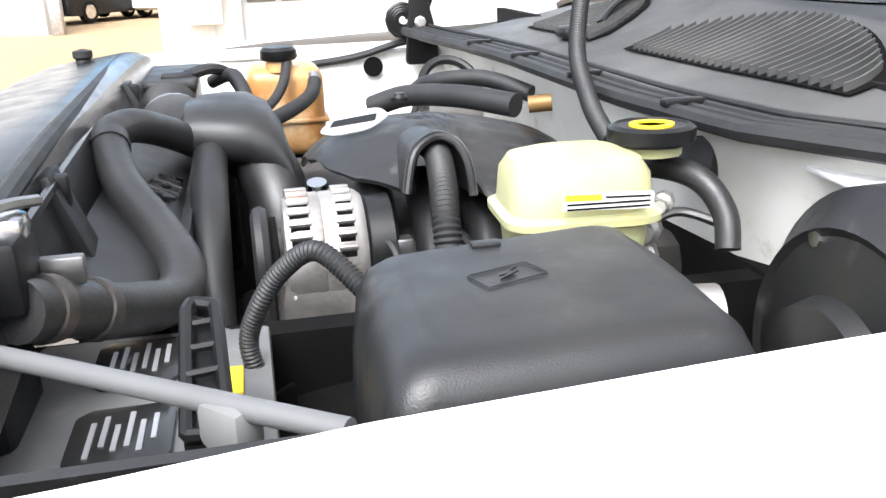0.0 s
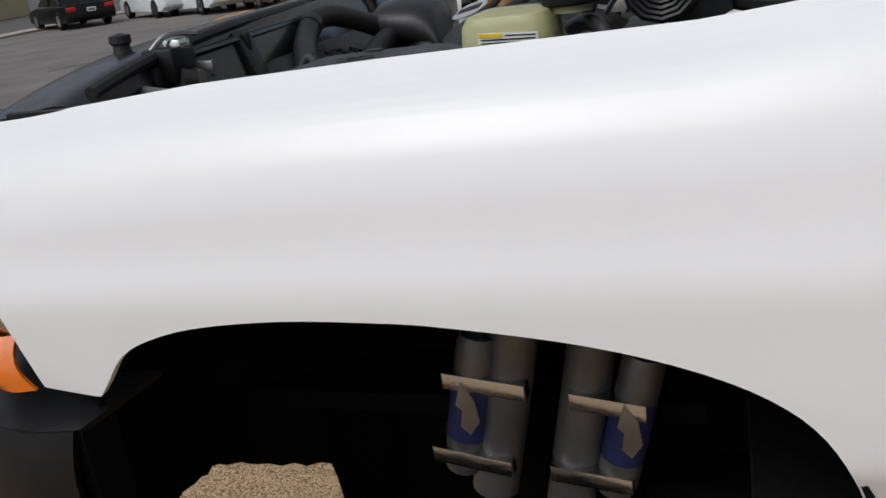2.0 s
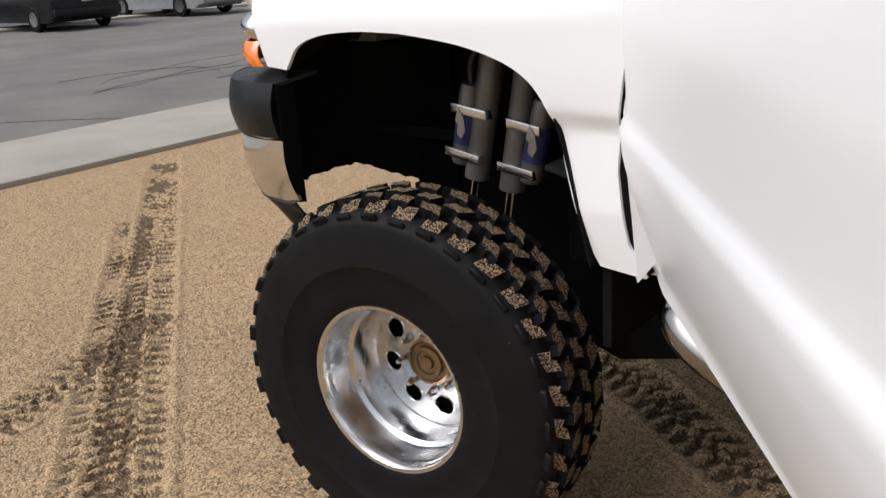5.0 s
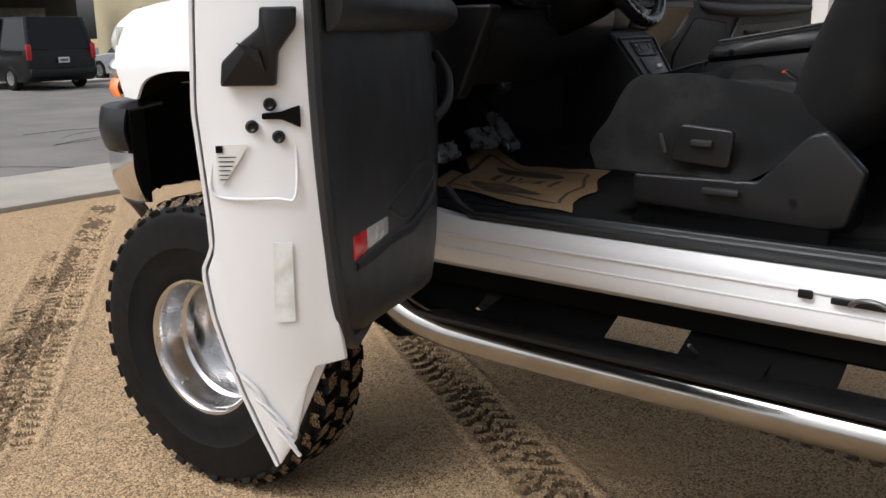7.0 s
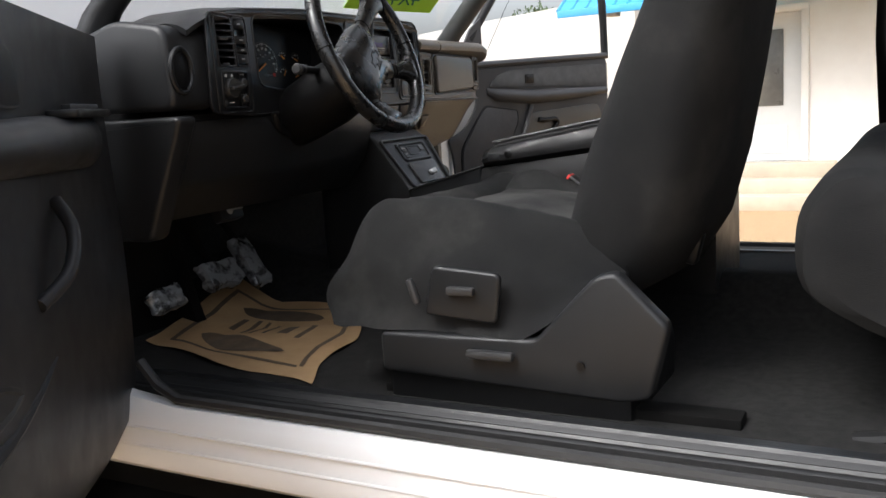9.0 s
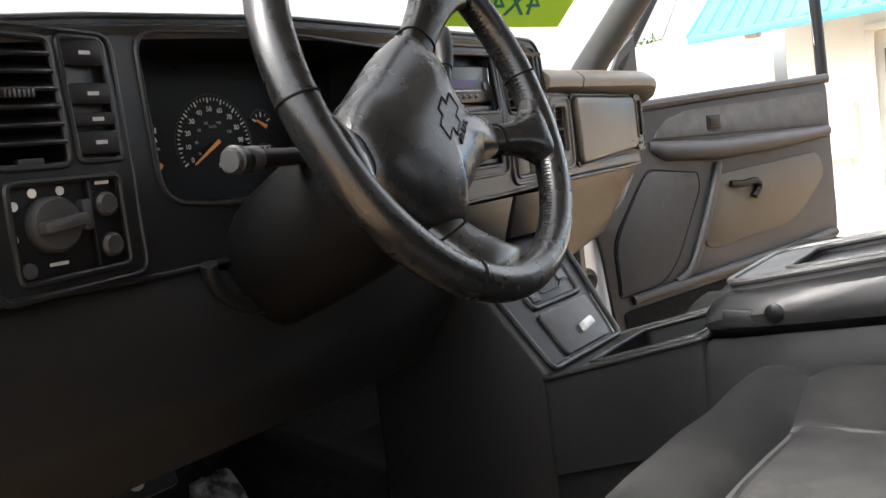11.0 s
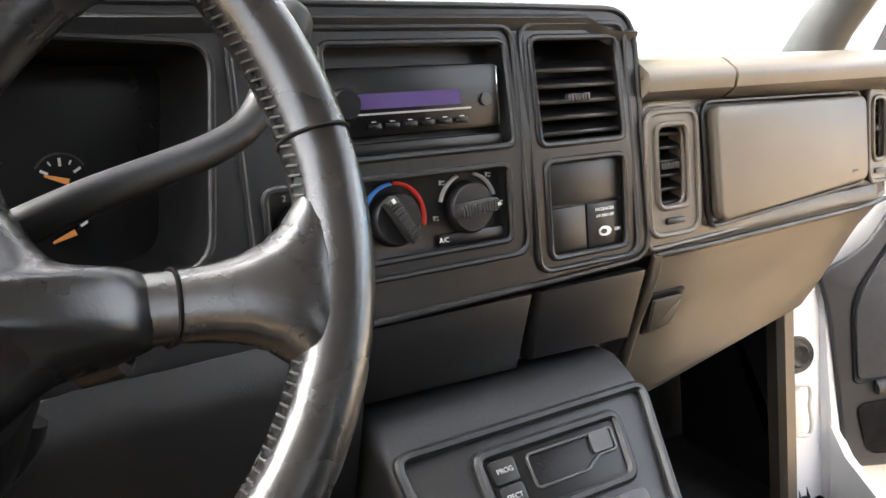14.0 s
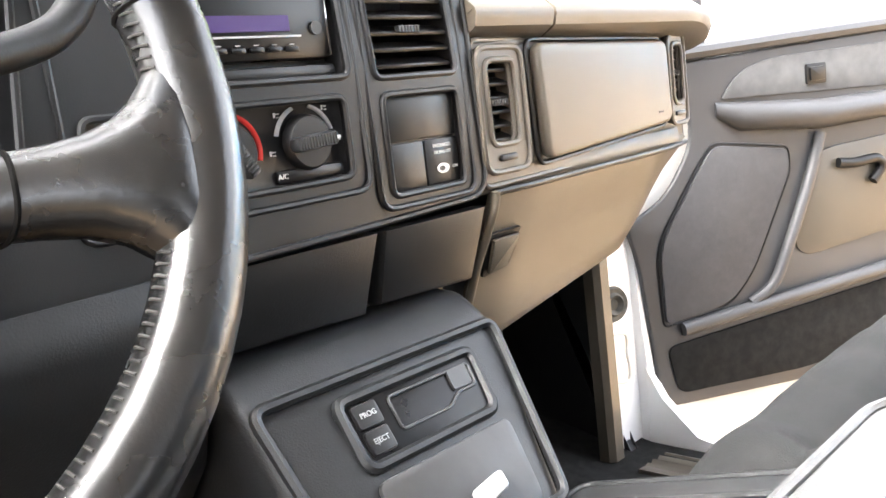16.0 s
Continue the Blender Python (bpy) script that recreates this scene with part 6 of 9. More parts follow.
part("pulley", lathe([(0.0, -0.030), (0.040, -0.030), (0.042, -0.026), (0.036, -0.02), (0.042, -0.012), (0.042, -0.006), (0, -0.004)], AL, 30), M_DARK, alt)
part("drive_belt", tube([(-0.238, -0.245 + 0.045 * math.cos(a), 1.418 + 0.045 * math.sin(a)) for a in span(radians(-20), radians(200), 20)] + [(-0.238, -0.30, 1.10)], 0.010, 8), M_RUBBER, truck, "black serpentine belt")
part("pulley_wheel", lathe([(0.0, 0), (0.09, 0), (0.095, 0.01), (0.09, 0.03), (0, 0.03)], Matrix.Translation((-0.265, -0.22, 1.27)) @ Matrix.Rotation(radians(90), 4, "Y"), 30), M_DARK, truck, "dark drive pulley")
brk = part("alternator_bracket", prism([(x, -0.30, z) for x, z in [(-0.215, 1.362), (-0.155, 1.352), (-0.150, 1.285), (-0.205, 1.245), (-0.220, 1.265)]], (0, 0.10, 0), 0.006), M_CAST, truck, "grey cast alternator bracket")
for z in (1.338, 1.315):
    part("bracket_bolt", lathe([(0.009, 0), (0.009, 0.006), (0.006, 0.008), (0, 0.008)], axis_to((-0.160, -0.302, z), (0, -1, 0)), 10), M_STEEL, brk)
part("bracket_lug", box((-0.205, -0.29, 1.365), (0.012, 0.03, 0.05), 0.003), M_CAST, brk)
part("power_cap", box((-0.185, -0.44, 1.345), (0.05, 0.05, 0.05), 0.01), M_RUST, truck, "orange-brown power steering label cap")
# fuse box
fuse = part("fuse_box", loft([[(x, y, z) for x, y in rounded([(-0.184 - o, -0.822 - o), (0.018 + o, -0.812 - o), (0.026 + o, -0.70), (0.022 + o, -0.600 + o), (-0.176 - o, -0.628 + o)], 0.022)] for z, o in ((1.36, 0.012), (1.48, 0.006), (1.518, 0.002), (1.532, -0.004), (1.539, -0.012), (1.5425, -0.024))]), M_BAY, truck, "black fuse box cover with an outlined symbol")
FB = facing((-0.092, -0.706, 1.5435), (0, 0, 1), (-0.35, 1, 0))
part("fuse_symbol", add_ring(bmesh.new(), [FB @ V(x, y, 0) for x, y in rounded([(-0.022, -0.012), (0.022, -0.012), (0.022, 0.012), (-0.022, 0.012)], 0.003)], 0.0006, 6), M_BAY, fuse)
part("fuse_bolt", prism([FB @ V(x, y, 0) for x, y in [(0.010, 0.005), (-0.007, -0.001), (0.0, -0.001), (-0.010, -0.007), (0.008, 0.0), (0.001, 0.001)]], (0, 0, 0.0012)), M_BAY, fuse)
part("fuse_nub", box((-0.09, -0.645, 1.5435), (0.02, 0.010, 0.003), 0.001), M_BAY, fuse)
part("loom_tube", corrugated([(-0.172, -0.63, 1.515), (-0.199, -0.60, 1.535), (-0.224, -0.58, 1.516), (-0.242, -0.57, 1.488), (-0.253, -0.56, 1.457), (-0.250, -0.56, 1.43)], 0.0078, 0.0035, 14), M_RUBBER, truck, "ribbed black loom tube")
part("loom_lead", tube(smooth_line([(-0.250, -0.56, 1.44), (-0.248, -0.572, 1.415), (-0.246, -0.59, 1.39), (-0.235, -0.61, 1.35)], 4), 0.0035, 8), M_RUBBER, truck, "thin black lead out of the loom")
# battery
M_BATT = surface("grey_battery_case", (0.10, 0.10, 0.10), 0.45, color2=(0.15, 0.148, 0.145), scale=10, spots=((0.24, 0.23, 0.22), 12, 0.58, 0.8))
bat = part("battery", box((-0.345, -0.60, 1.36), (0.155, 0.26, 0.15), 0.008), M_BATT, truck, "dusty grey battery with dark labels")
for cx, cy in ((-0.338, -0.535), (-0.338, -0.650)):
    part("label_plate", prism([(cx + x, cy + y, 1.4355) for x, y in rounded([(-0.032, -0.030), (-0.022, -0.042), (0.026, -0.042), (0.034, -0.030), (0.034, 0.030), (0.026, 0.040), (-0.022, 0.040), (-0.032, 0.030)], 0.004)], (0, 0, 0.004), 0.001), M_GLOSS_E, bat)
    for k in range(6):
        part("label_line", box((cx - 0.018 + 0.008 * k, cy + (0.006 if k % 2 else -0.004), 1.4402), (0.0035, 0.045 - 0.006 * (k % 3), 0.0008)), M_BADGE, bat)
part("battery_strap", box((-0.262, -0.60, 1.425), (0.05, 0.24, 0.02), 0.004), M_BATT, bat)
part("yellow_tape", box((-0.266, -0.585, 1.4365), (0.014, 0.045, 0.003), 0.001), M_YELLOW, bat, "torn yellow tape")
GUARD = (V(-0.279, -0.640, 1.522), V(-0.276, -0.742, 1.486))
guard = part("cable_guard", add_ring(bmesh.new(), [GUARD[0].lerp(GUARD[1], u) + V(w, 0, 0.004 * math.sin(5 * u)) for u, w in rounded([(0.0, -0.004), (0.06, 0.010), (1.0, 0.013), (1.0, -0.010), (0.1, -0.008)], 0.02)], 0.0045, 8), M_BLACK, truck, "black open-work cable guard")
for u in (0.22, 0.42, 0.62, 0.82):
    p = GUARD[0].lerp(GUARD[1], u)
    part("guard_rib", tube([p + V(-0.009, 0, 0.001), p + V(0.011, 0.004, 0.001)], 0.003, 6), M_BLACK, guard)
part("guard_web", prism([GUARD[0].lerp(GUARD[1], u) + V(w, 0, -0.006) for u, w in ((0.02, -0.006), (0.1, 0.010), (1.0, 0.016), (1.0, -0.012), (0.1, -0.010))], (0, 0, -0.05), 0.002), M_BLACK, guard)
part("hold_down", tube([(-0.252, -0.545, 1.30), (-0.250, -0.55, 1.43)], 0.005, 8), M_STEEL, truck, "steel battery hold-down rod")
part("hood_prop", tube([(-0.425, -0.665, 1.522), (-0.32, -0.752, 1.527), (-0.205, -0.845, 1.531)], 0.0062, 12), surface("grey_painted_rod", (0.13, 0.13, 0.13), 0.4), truck, "grey support rod")
part("prop_clip", box((-0.258, -0.803, 1.519), (0.030, 0.020, 0.026), 0.006, Euler((0, 0, radians(-47))).to_matrix()), surface("grey_clip", (0.16, 0.16, 0.155), 0.5), truck, "grey rod clip")
part("washer_neck", lathe([(0.03, -0.08), (0.032, 0), (0.045, 0.004), (0.05, 0.012), (0.03, 0.024), (0, 0.026)], Matrix.Translation((-0.475, -0.69, 1.42)), 20), M_BATT, truck, "grey washer filler cap")
part("washer_tank", lathe([(0.035, 0), (0.035, 0.12)], Matrix.Translation((-0.475, -0.69, 1.28)), 16), M_FLUID, truck, "yellowed washer tank")
# brake fluid reservoir, master cylinder and booster
res = part("brake_reservoir", loft([[(x, y, z) for x, y in rounded([(-0.046 + o, -0.565 + o), (0.078 - o, -0.570 + o), (0.084 - o, -0.455 - o), (-0.040 + o, -0.450 - o)], 0.030)] for z, o in ((1.44, 0.012), (1.508, 0.006), (1.512, -0.002), (1.518, -0.002), (1.522, 0.004), (1.552, 0.006), (1.564, 0.012), (1.570, 0.028))]), M_FLUID, truck, "yellowed brake fluid reservoir with a warning label")
part("warning_label", prism([(x, -0.5755, z) for x, z in [(-0.010, 1.5325), (0.062, 1.5285), (0.062, 1.543), (-0.010, 1.547)]], (0, -0.0015, 0)), M_LABEL, res, "white warning label with a yellow corner")
part("label_corner", prism([(x, -0.5772, z) for x, z in [(-0.009, 1.541), (0.020, 1.5395), (0.020, 1.5447), (-0.009, 1.5463)]], (0, -0.0008, 0)), M_YELLOW, res)
for k in range(3):
    part("label_line", prism([(x, -0.5772, z - 0.0042 * k) for x, z in [(0.023 if k < 1 else -0.007, 1.5425), (0.059, 1.5406), (0.059, 1.5390), (0.023 if k < 1 else -0.007, 1.5409)]], (0, -0.0006, 0)), M_DARK, res)
part("reservoir_neck", lathe([(0.026, 0), (0.026, 0.018)], Matrix.Translation((0.092, -0.495, 1.556)), 20), M_FLUID, res)
part("reservoir_cap", lathe([(0.034, 0), (0.037, 0.003), (0.037, 0.015), (0.032, 0.018), (0.030, 0.016), (0, 0.016)], Matrix.Translation((0.092, -0.495, 1.566)), 14), M_BLACK, res, "ribbed black reservoir cap")
part("cap_top", lathe([(0.019, 0), (0.019, 0.002), (0.013, 0.002), (0.013, 0)], Matrix.Translation((0.092, -0.495, 1.582)), 20), M_YELLOW, res, "yellow printed ring on the cap")
for ob in [res] + list(res.children):
    ob.data.transform(Matrix.Translation((0.0205, 0.055, -0.010)) @ Matrix.Diagonal((1.12, 1, 1, 1)))
part("master_cylinder", tube([(-0.03, -0.52, 1.425), (0.14, -0.55, 1.425)], 0.028, 16), M_CAST, truck, "cast master cylinder")
boost = part("brake_booster", lathe([(0.0, 0), (0.03, 0), (0.045, 0.006), (0.065, 0.010), (0.070, 0.028), (0.115, 0.038), (0.122, 0.034), (0.145, 0.062), (0.152, 0.066), (0.152, 0.085), (0.14, 0.11), (0.08, 0.13), (0, 0.13)], axis_to((0.155, -0.650, 1.402), (1, 0, 0.0)), 48), M_BAY, truck, "large black brake booster")
part("booster_bolt", lathe([(0.007, 0), (0.007, 0.010), (0, 0.010)], axis_to((0.20, -0.60, 1.505), (-1, 0, 0)), 8), M_STEEL, boost)
for y, z, r in ((-0.43, 1.47, 0.014), (-0.46, 1.505, 0.010), (-0.42, 1.44, 0.016)):
    part("line_fitting", lathe([(r, 0), (r, 0.02), (r * 0.6, 0.024), (r * 0.6, 0.04), (0, 0.04)], axis_to((0.13, y, z), (-0.5, -0.8, 0.1)), 8), M_CAST, truck, "bright metal line fitting")
part("vacuum_hose", tube(smooth_line([(0.11, -0.36, 1.515), (0.14, -0.42, 1.528), (0.165, -0.46, 1.522), (0.178, -0.485, 1.495), (0.175, -0.50, 1.465)], 5), 0.012, 12), M_HOSE, truck, "black vacuum hose")
part("brake_pipe", tube(smooth_line([(0.03, -0.50, 1.43), (0.10, -0.44, 1.46), (0.16, -0.42, 1.48), (0.20, -0.44, 1.47)], 5), 0.005, 8), M_STEEL, truck, "steel brake pipe")
# firewall, cowl
def fire_x(y):
    return between(y, [(-0.80, 0.36), (-0.60, 0.285), (-0.45, 0.225), (0.4, 0.205), (0.8, 0.19)])


part("firewall", sheet(lambda u, v: (fire_x(u) + 0.03 * math.sin(3 * v), u, 1.56 - (0.17 if u < -0.50 else 0.55) * v), span(-0.86, 0.86, 24), span(0, 1, 14), 0.008), M_WHITE_DULL, truck, "dull white painted firewall")
part("firewall_pad", box((0.25, 0.05, 1.28), (0.04, 1.2, 0.30), 0.02), M_DARK, truck, "black firewall insulation")
part("grommet", lathe([(0.028, 0), (0.026, 0.012), (0.014, 0.016), (0, 0.016)], axis_to((0.222, -0.36, 1.512), (-1, -0.2, 0.3)), 20), M_RUBBER, truck, "black rubber grommet")
part("heater_pipe", tube([(0.135, -0.03, 1.527), (0.165, -0.04, 1.530)], 0.012, 14), surface("brass_fitting", (0.24, 0.14, 0.05), 0.5, 0.5), truck, "yellow-brown hose connector")
part("heater_hose", tube(smooth_line([(0.12, -0.02, 1.525), (0.06, 0.06, 1.53), (0.0, 0.16, 1.52), (-0.05, 0.2, 1.50)], 5), 0.017, 12), M_RUBBER, truck, "black heater hose")
part("heater_hose", tube(smooth_line([(0.18, 0.10, 1.52), (0.12, 0.16, 1.54), (0.05, 0.22, 1.53), (0.03, 0.30, 1.50)], 5), 0.013, 12), M_RUBBER, truck, "black heater hose")
for k in range(7):
    part("rear_clutter", tube(smooth_line([(0.02 + 0.02 * k, 0.22 + 0.05 * k, 1.48), (0.05 + 0.015 * k, 0.27 + 0.05 * k, 1.515 - 0.004 * k), (0.10 + 0.01 * k, 0.30 + 0.04 * k, 1.49), (0.12, 0.33 + 0.04 * k, 1.44)], 4), 0.006 + 0.002 * (k % 3), 8), (M_RUBBER, M_CAST, M_BLACK)[k % 3], truck, "engine lines and leads")
part("compressor_ring", add_ring(bmesh.new(), [(0.10 + 0.05 * math.cos(a), 0.30 + 0.04 * math.sin(a), 1.505 + 0.045 * math.sin(a)) for a in span(0, 2 * math.pi * 0.97, 30)], 0.008), M_BLACK, truck, "black ring of the vacuum line")
part("rear_casting", box((0.10, 0.30, 1.47), (0.10, 0.09, 0.06), 0.015), M_CAST, truck, "bright metal casting")


def cowl_x(y):
    return between(y, [(-0.85, 0.45), (-0.70, 0.335), (-0.60, 0.262), (-0.47, 0.196), (-0.26, 0.170), (0.17, 0.164), (0.40, 0.145), (0.56, 0.120), (0.80, 0.10)])


for dx, dz, r in ((0.0, 0.0, 0.010), (0.018, 0.004, 0.006), (0.034, 0.006, 0.005), (0.052, 0.010, 0.004)):
    part("cowl_seal", tube([(cowl_x(y) + dx, y, 1.567 + dz) for y in span(-0.84, 0.80, 50)], r, 8), M_RUBBER, truck, "black ribbed cowl seal")
for y in (-0.36, -0.12, 0.12, 0.34):
    part("seal_clip", box((cowl_x(y) + 0.012, y, 1.577), (0.045, 0.014, 0.008), 0.002), M_BLACK, truck, "black seal clip")
    # cowl panel with louvres


def cowl(u, v):
    x0 = cowl_x(u) + 0.03
    x1 = 0.47 + 0.13 * (u / 0.72) ** 2
    return (x0 + (x1 - x0) * v, u, 1.572 + 0.082 * v ** 1.2 - 0.03 * (u / 0.8) ** 4)


M_COWL = surface("dusty_cowl_plastic", (0.050, 0.050, 0.050), 0.5, color2=(0.085, 0.084, 0.082), scale=6, bump=0.3, bump_scale=500, spots=((0.15, 0.145, 0.14), 11, 0.58, 0.8))
cowl_panel = part("cowl_panel", sheet(cowl, span(-0.80, 0.80, 40), span(0, 1, 16), 0.006), M_COWL, truck, "grey-black louvred cowl panel")
for y0, y1 in ((-0.45, -0.03), (0.12, 0.40)):
    n = int((y1 - y0) / 0.0150)
    for k in range(n):
        y = y0 + (y1 - y0) * k / n
        lo, hi = (0.30, 0.30 + 0.52 * math.sin(math.pi * (0.12 + 0.76 * k / n)))
        pts = [Vector(cowl(y + 0.02 * t * t, lo + (hi - lo) * t)) + V(0, 0, 0.009) for t in span(0, 1, 6)]
        bm = bmesh.new()
        add_loft(bm, [[p + V(0, -0.002, -0.014), p + V(0, 0.002, -0.014), p + V(0, 0.0015, 0.003), p + V(0, -0.0015, 0.003)] for p in pts])
        part("louvre", bm, M_COWL, cowl_panel)
    part("louvre_bed", sheet(lambda u, v: Vector(cowl(u, 0.29 + 0.55 * v * math.sin(math.pi * (0.10 + 0.78 * (u - y0) / (y1 - y0))))) + V(0, 0, 0.0025), span(y0 - 0.01, y1 + 0.01, 24), span(0, 1, 6), -0.001), M_DARK, cowl_panel)
part("wiper_arm", tube(smooth_line([(0.33, -0.55, 1.615), (0.45, -0.42, 1.665), (0.60, -0.15, 1.71)], 6), 0.011, 8, True, 0.5), M_BLACK, truck, "black wiper arm")
part("wiper_pivot", lathe([(0.02, 0), (0.02, 0.02), (0.012, 0.03), (0, 0.03)], Matrix.Translation((0.33, -0.56, 1.60)), 16), M_BLACK, truck, "black wiper pivot")
part("wiper_blade", tube([(0.545, y, 1.665 + 0.01 * math.sin(9 * y)) for y in span(-0.02, 0.52, 14)], 0.007, 6), M_BLACK, truck, "black wiper blade")
part("wiper_arm", tube(smooth_line([(0.32, 0.18, 1.612), (0.36, 0.22, 1.635), (0.45, 0.30, 1.66), (0.54, 0.50, 1.67)], 5), 0.010, 8, True, 0.5), M_BLACK, truck, "black wiper arm")
part("wiper_pivot", box((0.30, 0.19, 1.60), (0.09, 0.05, 0.02), 0.008), M_BLACK, truck, "black wiper pivot")
part("washer_hose", corrugated([(0.37, 0.12, 1.98), (0.25, 0.02, 1.76), (0.17, -0.12, 1.625), (0.14, -0.24, 1.565), (0.13, -0.33, 1.535)], 0.011, 0.005, 12), M_RUBBER, truck, "ribbed black harness hanging from the hood")
part("harness_clip", tube(smooth_line([(0.16, -0.36, 1.53), (0.18, -0.38, 1.555), (0.20, -0.37, 1.55), (0.19, -0.35, 1.53)], 4), 0.004, 6), M_STEEL, truck, "steel harness clip")
# far inner fender
part("inner_fender", sheet(lambda u, v: (u, 0.80 - 0.06 * v + 0.01 * math.sin(20 * u), 1.520 - 0.20 * v), span(-0.45, 0.22, 20), span(0, 1, 10), 0.006), M_WHITE_DULL, truck, "dull white inner fender apron")
part("apron_hole", lathe([(0.018, 0), (0.022, 0.004), (0.012, 0.004), (0, 0.002)], axis_to((0.034, 0.782, 1.492), (0, -1, 0)), 18), M_DARK, truck, "dark oval hole")
part("apron_ledge", sheet(lambda u, v: (u, 0.80 + 0.06 * v, 1.520 + 0.012 * v), span(-0.48, 0.25, 16), span(0, 1, 4), 0.006), M_WHITE, truck, "white fender ledge")
part("hood_seal_side", tube(smooth_line([(-0.10, 0.775, 1.505), (0.0, 0.785, 1.515), (0.10, 0.79, 1.540), (0.20, 0.76, 1.555)], 5), 0.008, 8), M_RUBBER, truck, "black side hood seal")
part("inner_fender", sheet(lambda u, v: (u, -0.858 + 0.05 * v, 1.535 - 0.20 * v), span(-0.47, 0.34, 20), span(0, 1, 8), 0.006), M_BAY, truck, "black painted inner fender")
# dark plates added low in the bay, where only darkness is seen
part("bay_side_wall", prism([(-0.46, 0.66, 1.36), (0.30, 0.66, 1.36), (0.30, 0.60, 0.95), (-0.46, 0.60, 0.95)], (0, 0.012, 0)), M_DARK, truck, "added dark plate closing the lower side of the engine bay")
part("bay_front_wall", box((-0.40, 0.0, 1.20), (0.02, 1.20, 0.40)), M_DARK, truck, "dark radiator core behind the shroud")
part("bay_floor", box((-0.06, 0.0, 1.03), (0.70, 1.24, 0.03)), M_DARK, truck, "added dark plate under the engine bay, standing for the darkness there")


# hood hinges with their coil springs
def hood_hinge(sy, x, z, up):
    h = part("hood_hinge", prism([(x + a, sy, z + b) for a, b in rounded([(-0.030, -0.09), (0.045, -0.09), (0.040, -0.02), (0.022, 0.05), (0.035, 0.12 * up), (-0.012, 0.12 * up), (-0.018, 0.04)], 0.012)], (0, 0.014, 0), 0.003), M_BLACK, truck, "black steel hood hinge with a coil spring")
    part("hinge_arm", prism([(x + a, sy + 0.016, z + b) for a, b in rounded([(-0.01, 0.02), (0.02, 0.0), (0.10, 0.20 * up), (0.06, 0.24 * up)], 0.01)], (0, 0.012, 0), 0.003), M_BLACK, h)
    part("pivot_bolt", lathe([(0.013, 0), (0.013, 0.006), (0.009, 0.009), (0, 0.009)], axis_to((x + 0.004, sy - 0.001, z), (0, -1, 0)), 8), M_CAST, h)
    coil = [(x - 0.031 + (0.010 + 0.0028 * k / 6) * math.cos(k * 0.524), sy + (0.012 if sy > 0 else -0.008), z + 0.006 + (0.010 + 0.0028 * k / 6) * math.sin(k * 0.524)) for k in range(60)]
    part("coil_spring", tube(coil, 0.0046, 6), M_BLACK, h)
    return h


hood_hinge(-0.720, 0.290, 1.588, 1.0)
hood_hinge(0.745, 0.132, 1.585, 1.0)
plate_w = part("hinge_plate", prism([(x, y, 1.534) for x, y in rounded([(0.245, -0.470), (0.295, -0.450), (0.300, -0.66), (0.255, -0.69), (0.235, -0.60)], 0.008)], (0, 0, 0.006), 0.002), M_WHITE, truck, "white painted bracket plate with bolts")
for x, y in ((0.275, -0.495), (0.272, -0.625)):
    part("plate_bolt", lathe([(0.018, 0), (0.016, 0.003), (0.010, 0.003), (0.010, 0.010), (0, 0.010)], Matrix.Translation((x, y, 1.540)), 10), M_CAST, plate_w)
# ---- cabin: dashboard ----
M_PRINT = surface("white_print", (0.72, 0.72, 0.70), 0.6)
M_PRINT_DIM = surface("grey_print", (0.34, 0.34, 0.34), 0.6)
M_ORANGE = surface("orange_needle", (0.85, 0.33, 0.08), 0.5)
M_RED = surface("red_print", (0.65, 0.04, 0.03), 0.5)
M_BLUE = surface("blue_print", (0.05, 0.22, 0.60), 0.5)
M_GLOSS = surface("gloss_black", (0.0045, 0.0045, 0.005), 0.26, rough2=0.38, spec=0.3)
M_BEZEL = surface("black_bezel_plastic", (0.0062, 0.0062, 0.0067), 0.30, color2=(0.0088, 0.0088, 0.0093), scale=5, bump=0.14, bump_scale=900, spec=0.4, rough2=0.46)
M_KNOB = surface("grey_knob_plastic", (0.022, 0.022, 0.023), 0.34, color2=(0.032, 0.032, 0.032), scale=20, bump=0.2)
M_PURPLE = glowing("violet_display", (0.026, 0.006, 0.085), 0.015)


def face_x(y):
    return between(y, [(-0.80, 0.955), (-0.70, 0.94), (-0.62, 0.918), (-0.55, 0.90), (-0.40, 0.882), (0.0, 0.870), (0.23, 0.868)])


def on_face(y, z, d=0.0):
    return Vector((face_x(y) + d - 0.10 * max(0.0, z - 1.64), y, z))


dashboard = part("dashboard", sheet(lambda u, v: (lambda y: (
    between(v, [(0, 0.44), (0.6, 0.78), (0.9, face_x(min(y, 0.23)) - 0.032), (1, face_x(min(y, 0.23)) - 0.002)]), y,
    between(v, [(0, 1.63), (0.3, 1.70), (0.6, 1.738), (0.9, 1.738), (1, 1.722)]) - between(y, [(-0.775, 0.062), (-0.74, 0.046), (-0.70, 0.031), (-0.65, 0.024), (-0.53, 0.013), (-0.41, 0.005), (-0.30, 0.002)]) - (0.012 if y > 0.2 else 0)))(u),
    span(-0.775, 0.232, 36), span(0, 1, 16), 0.012), M_DASH, truck, "charcoal moulded plastic dashboard with matching vents")

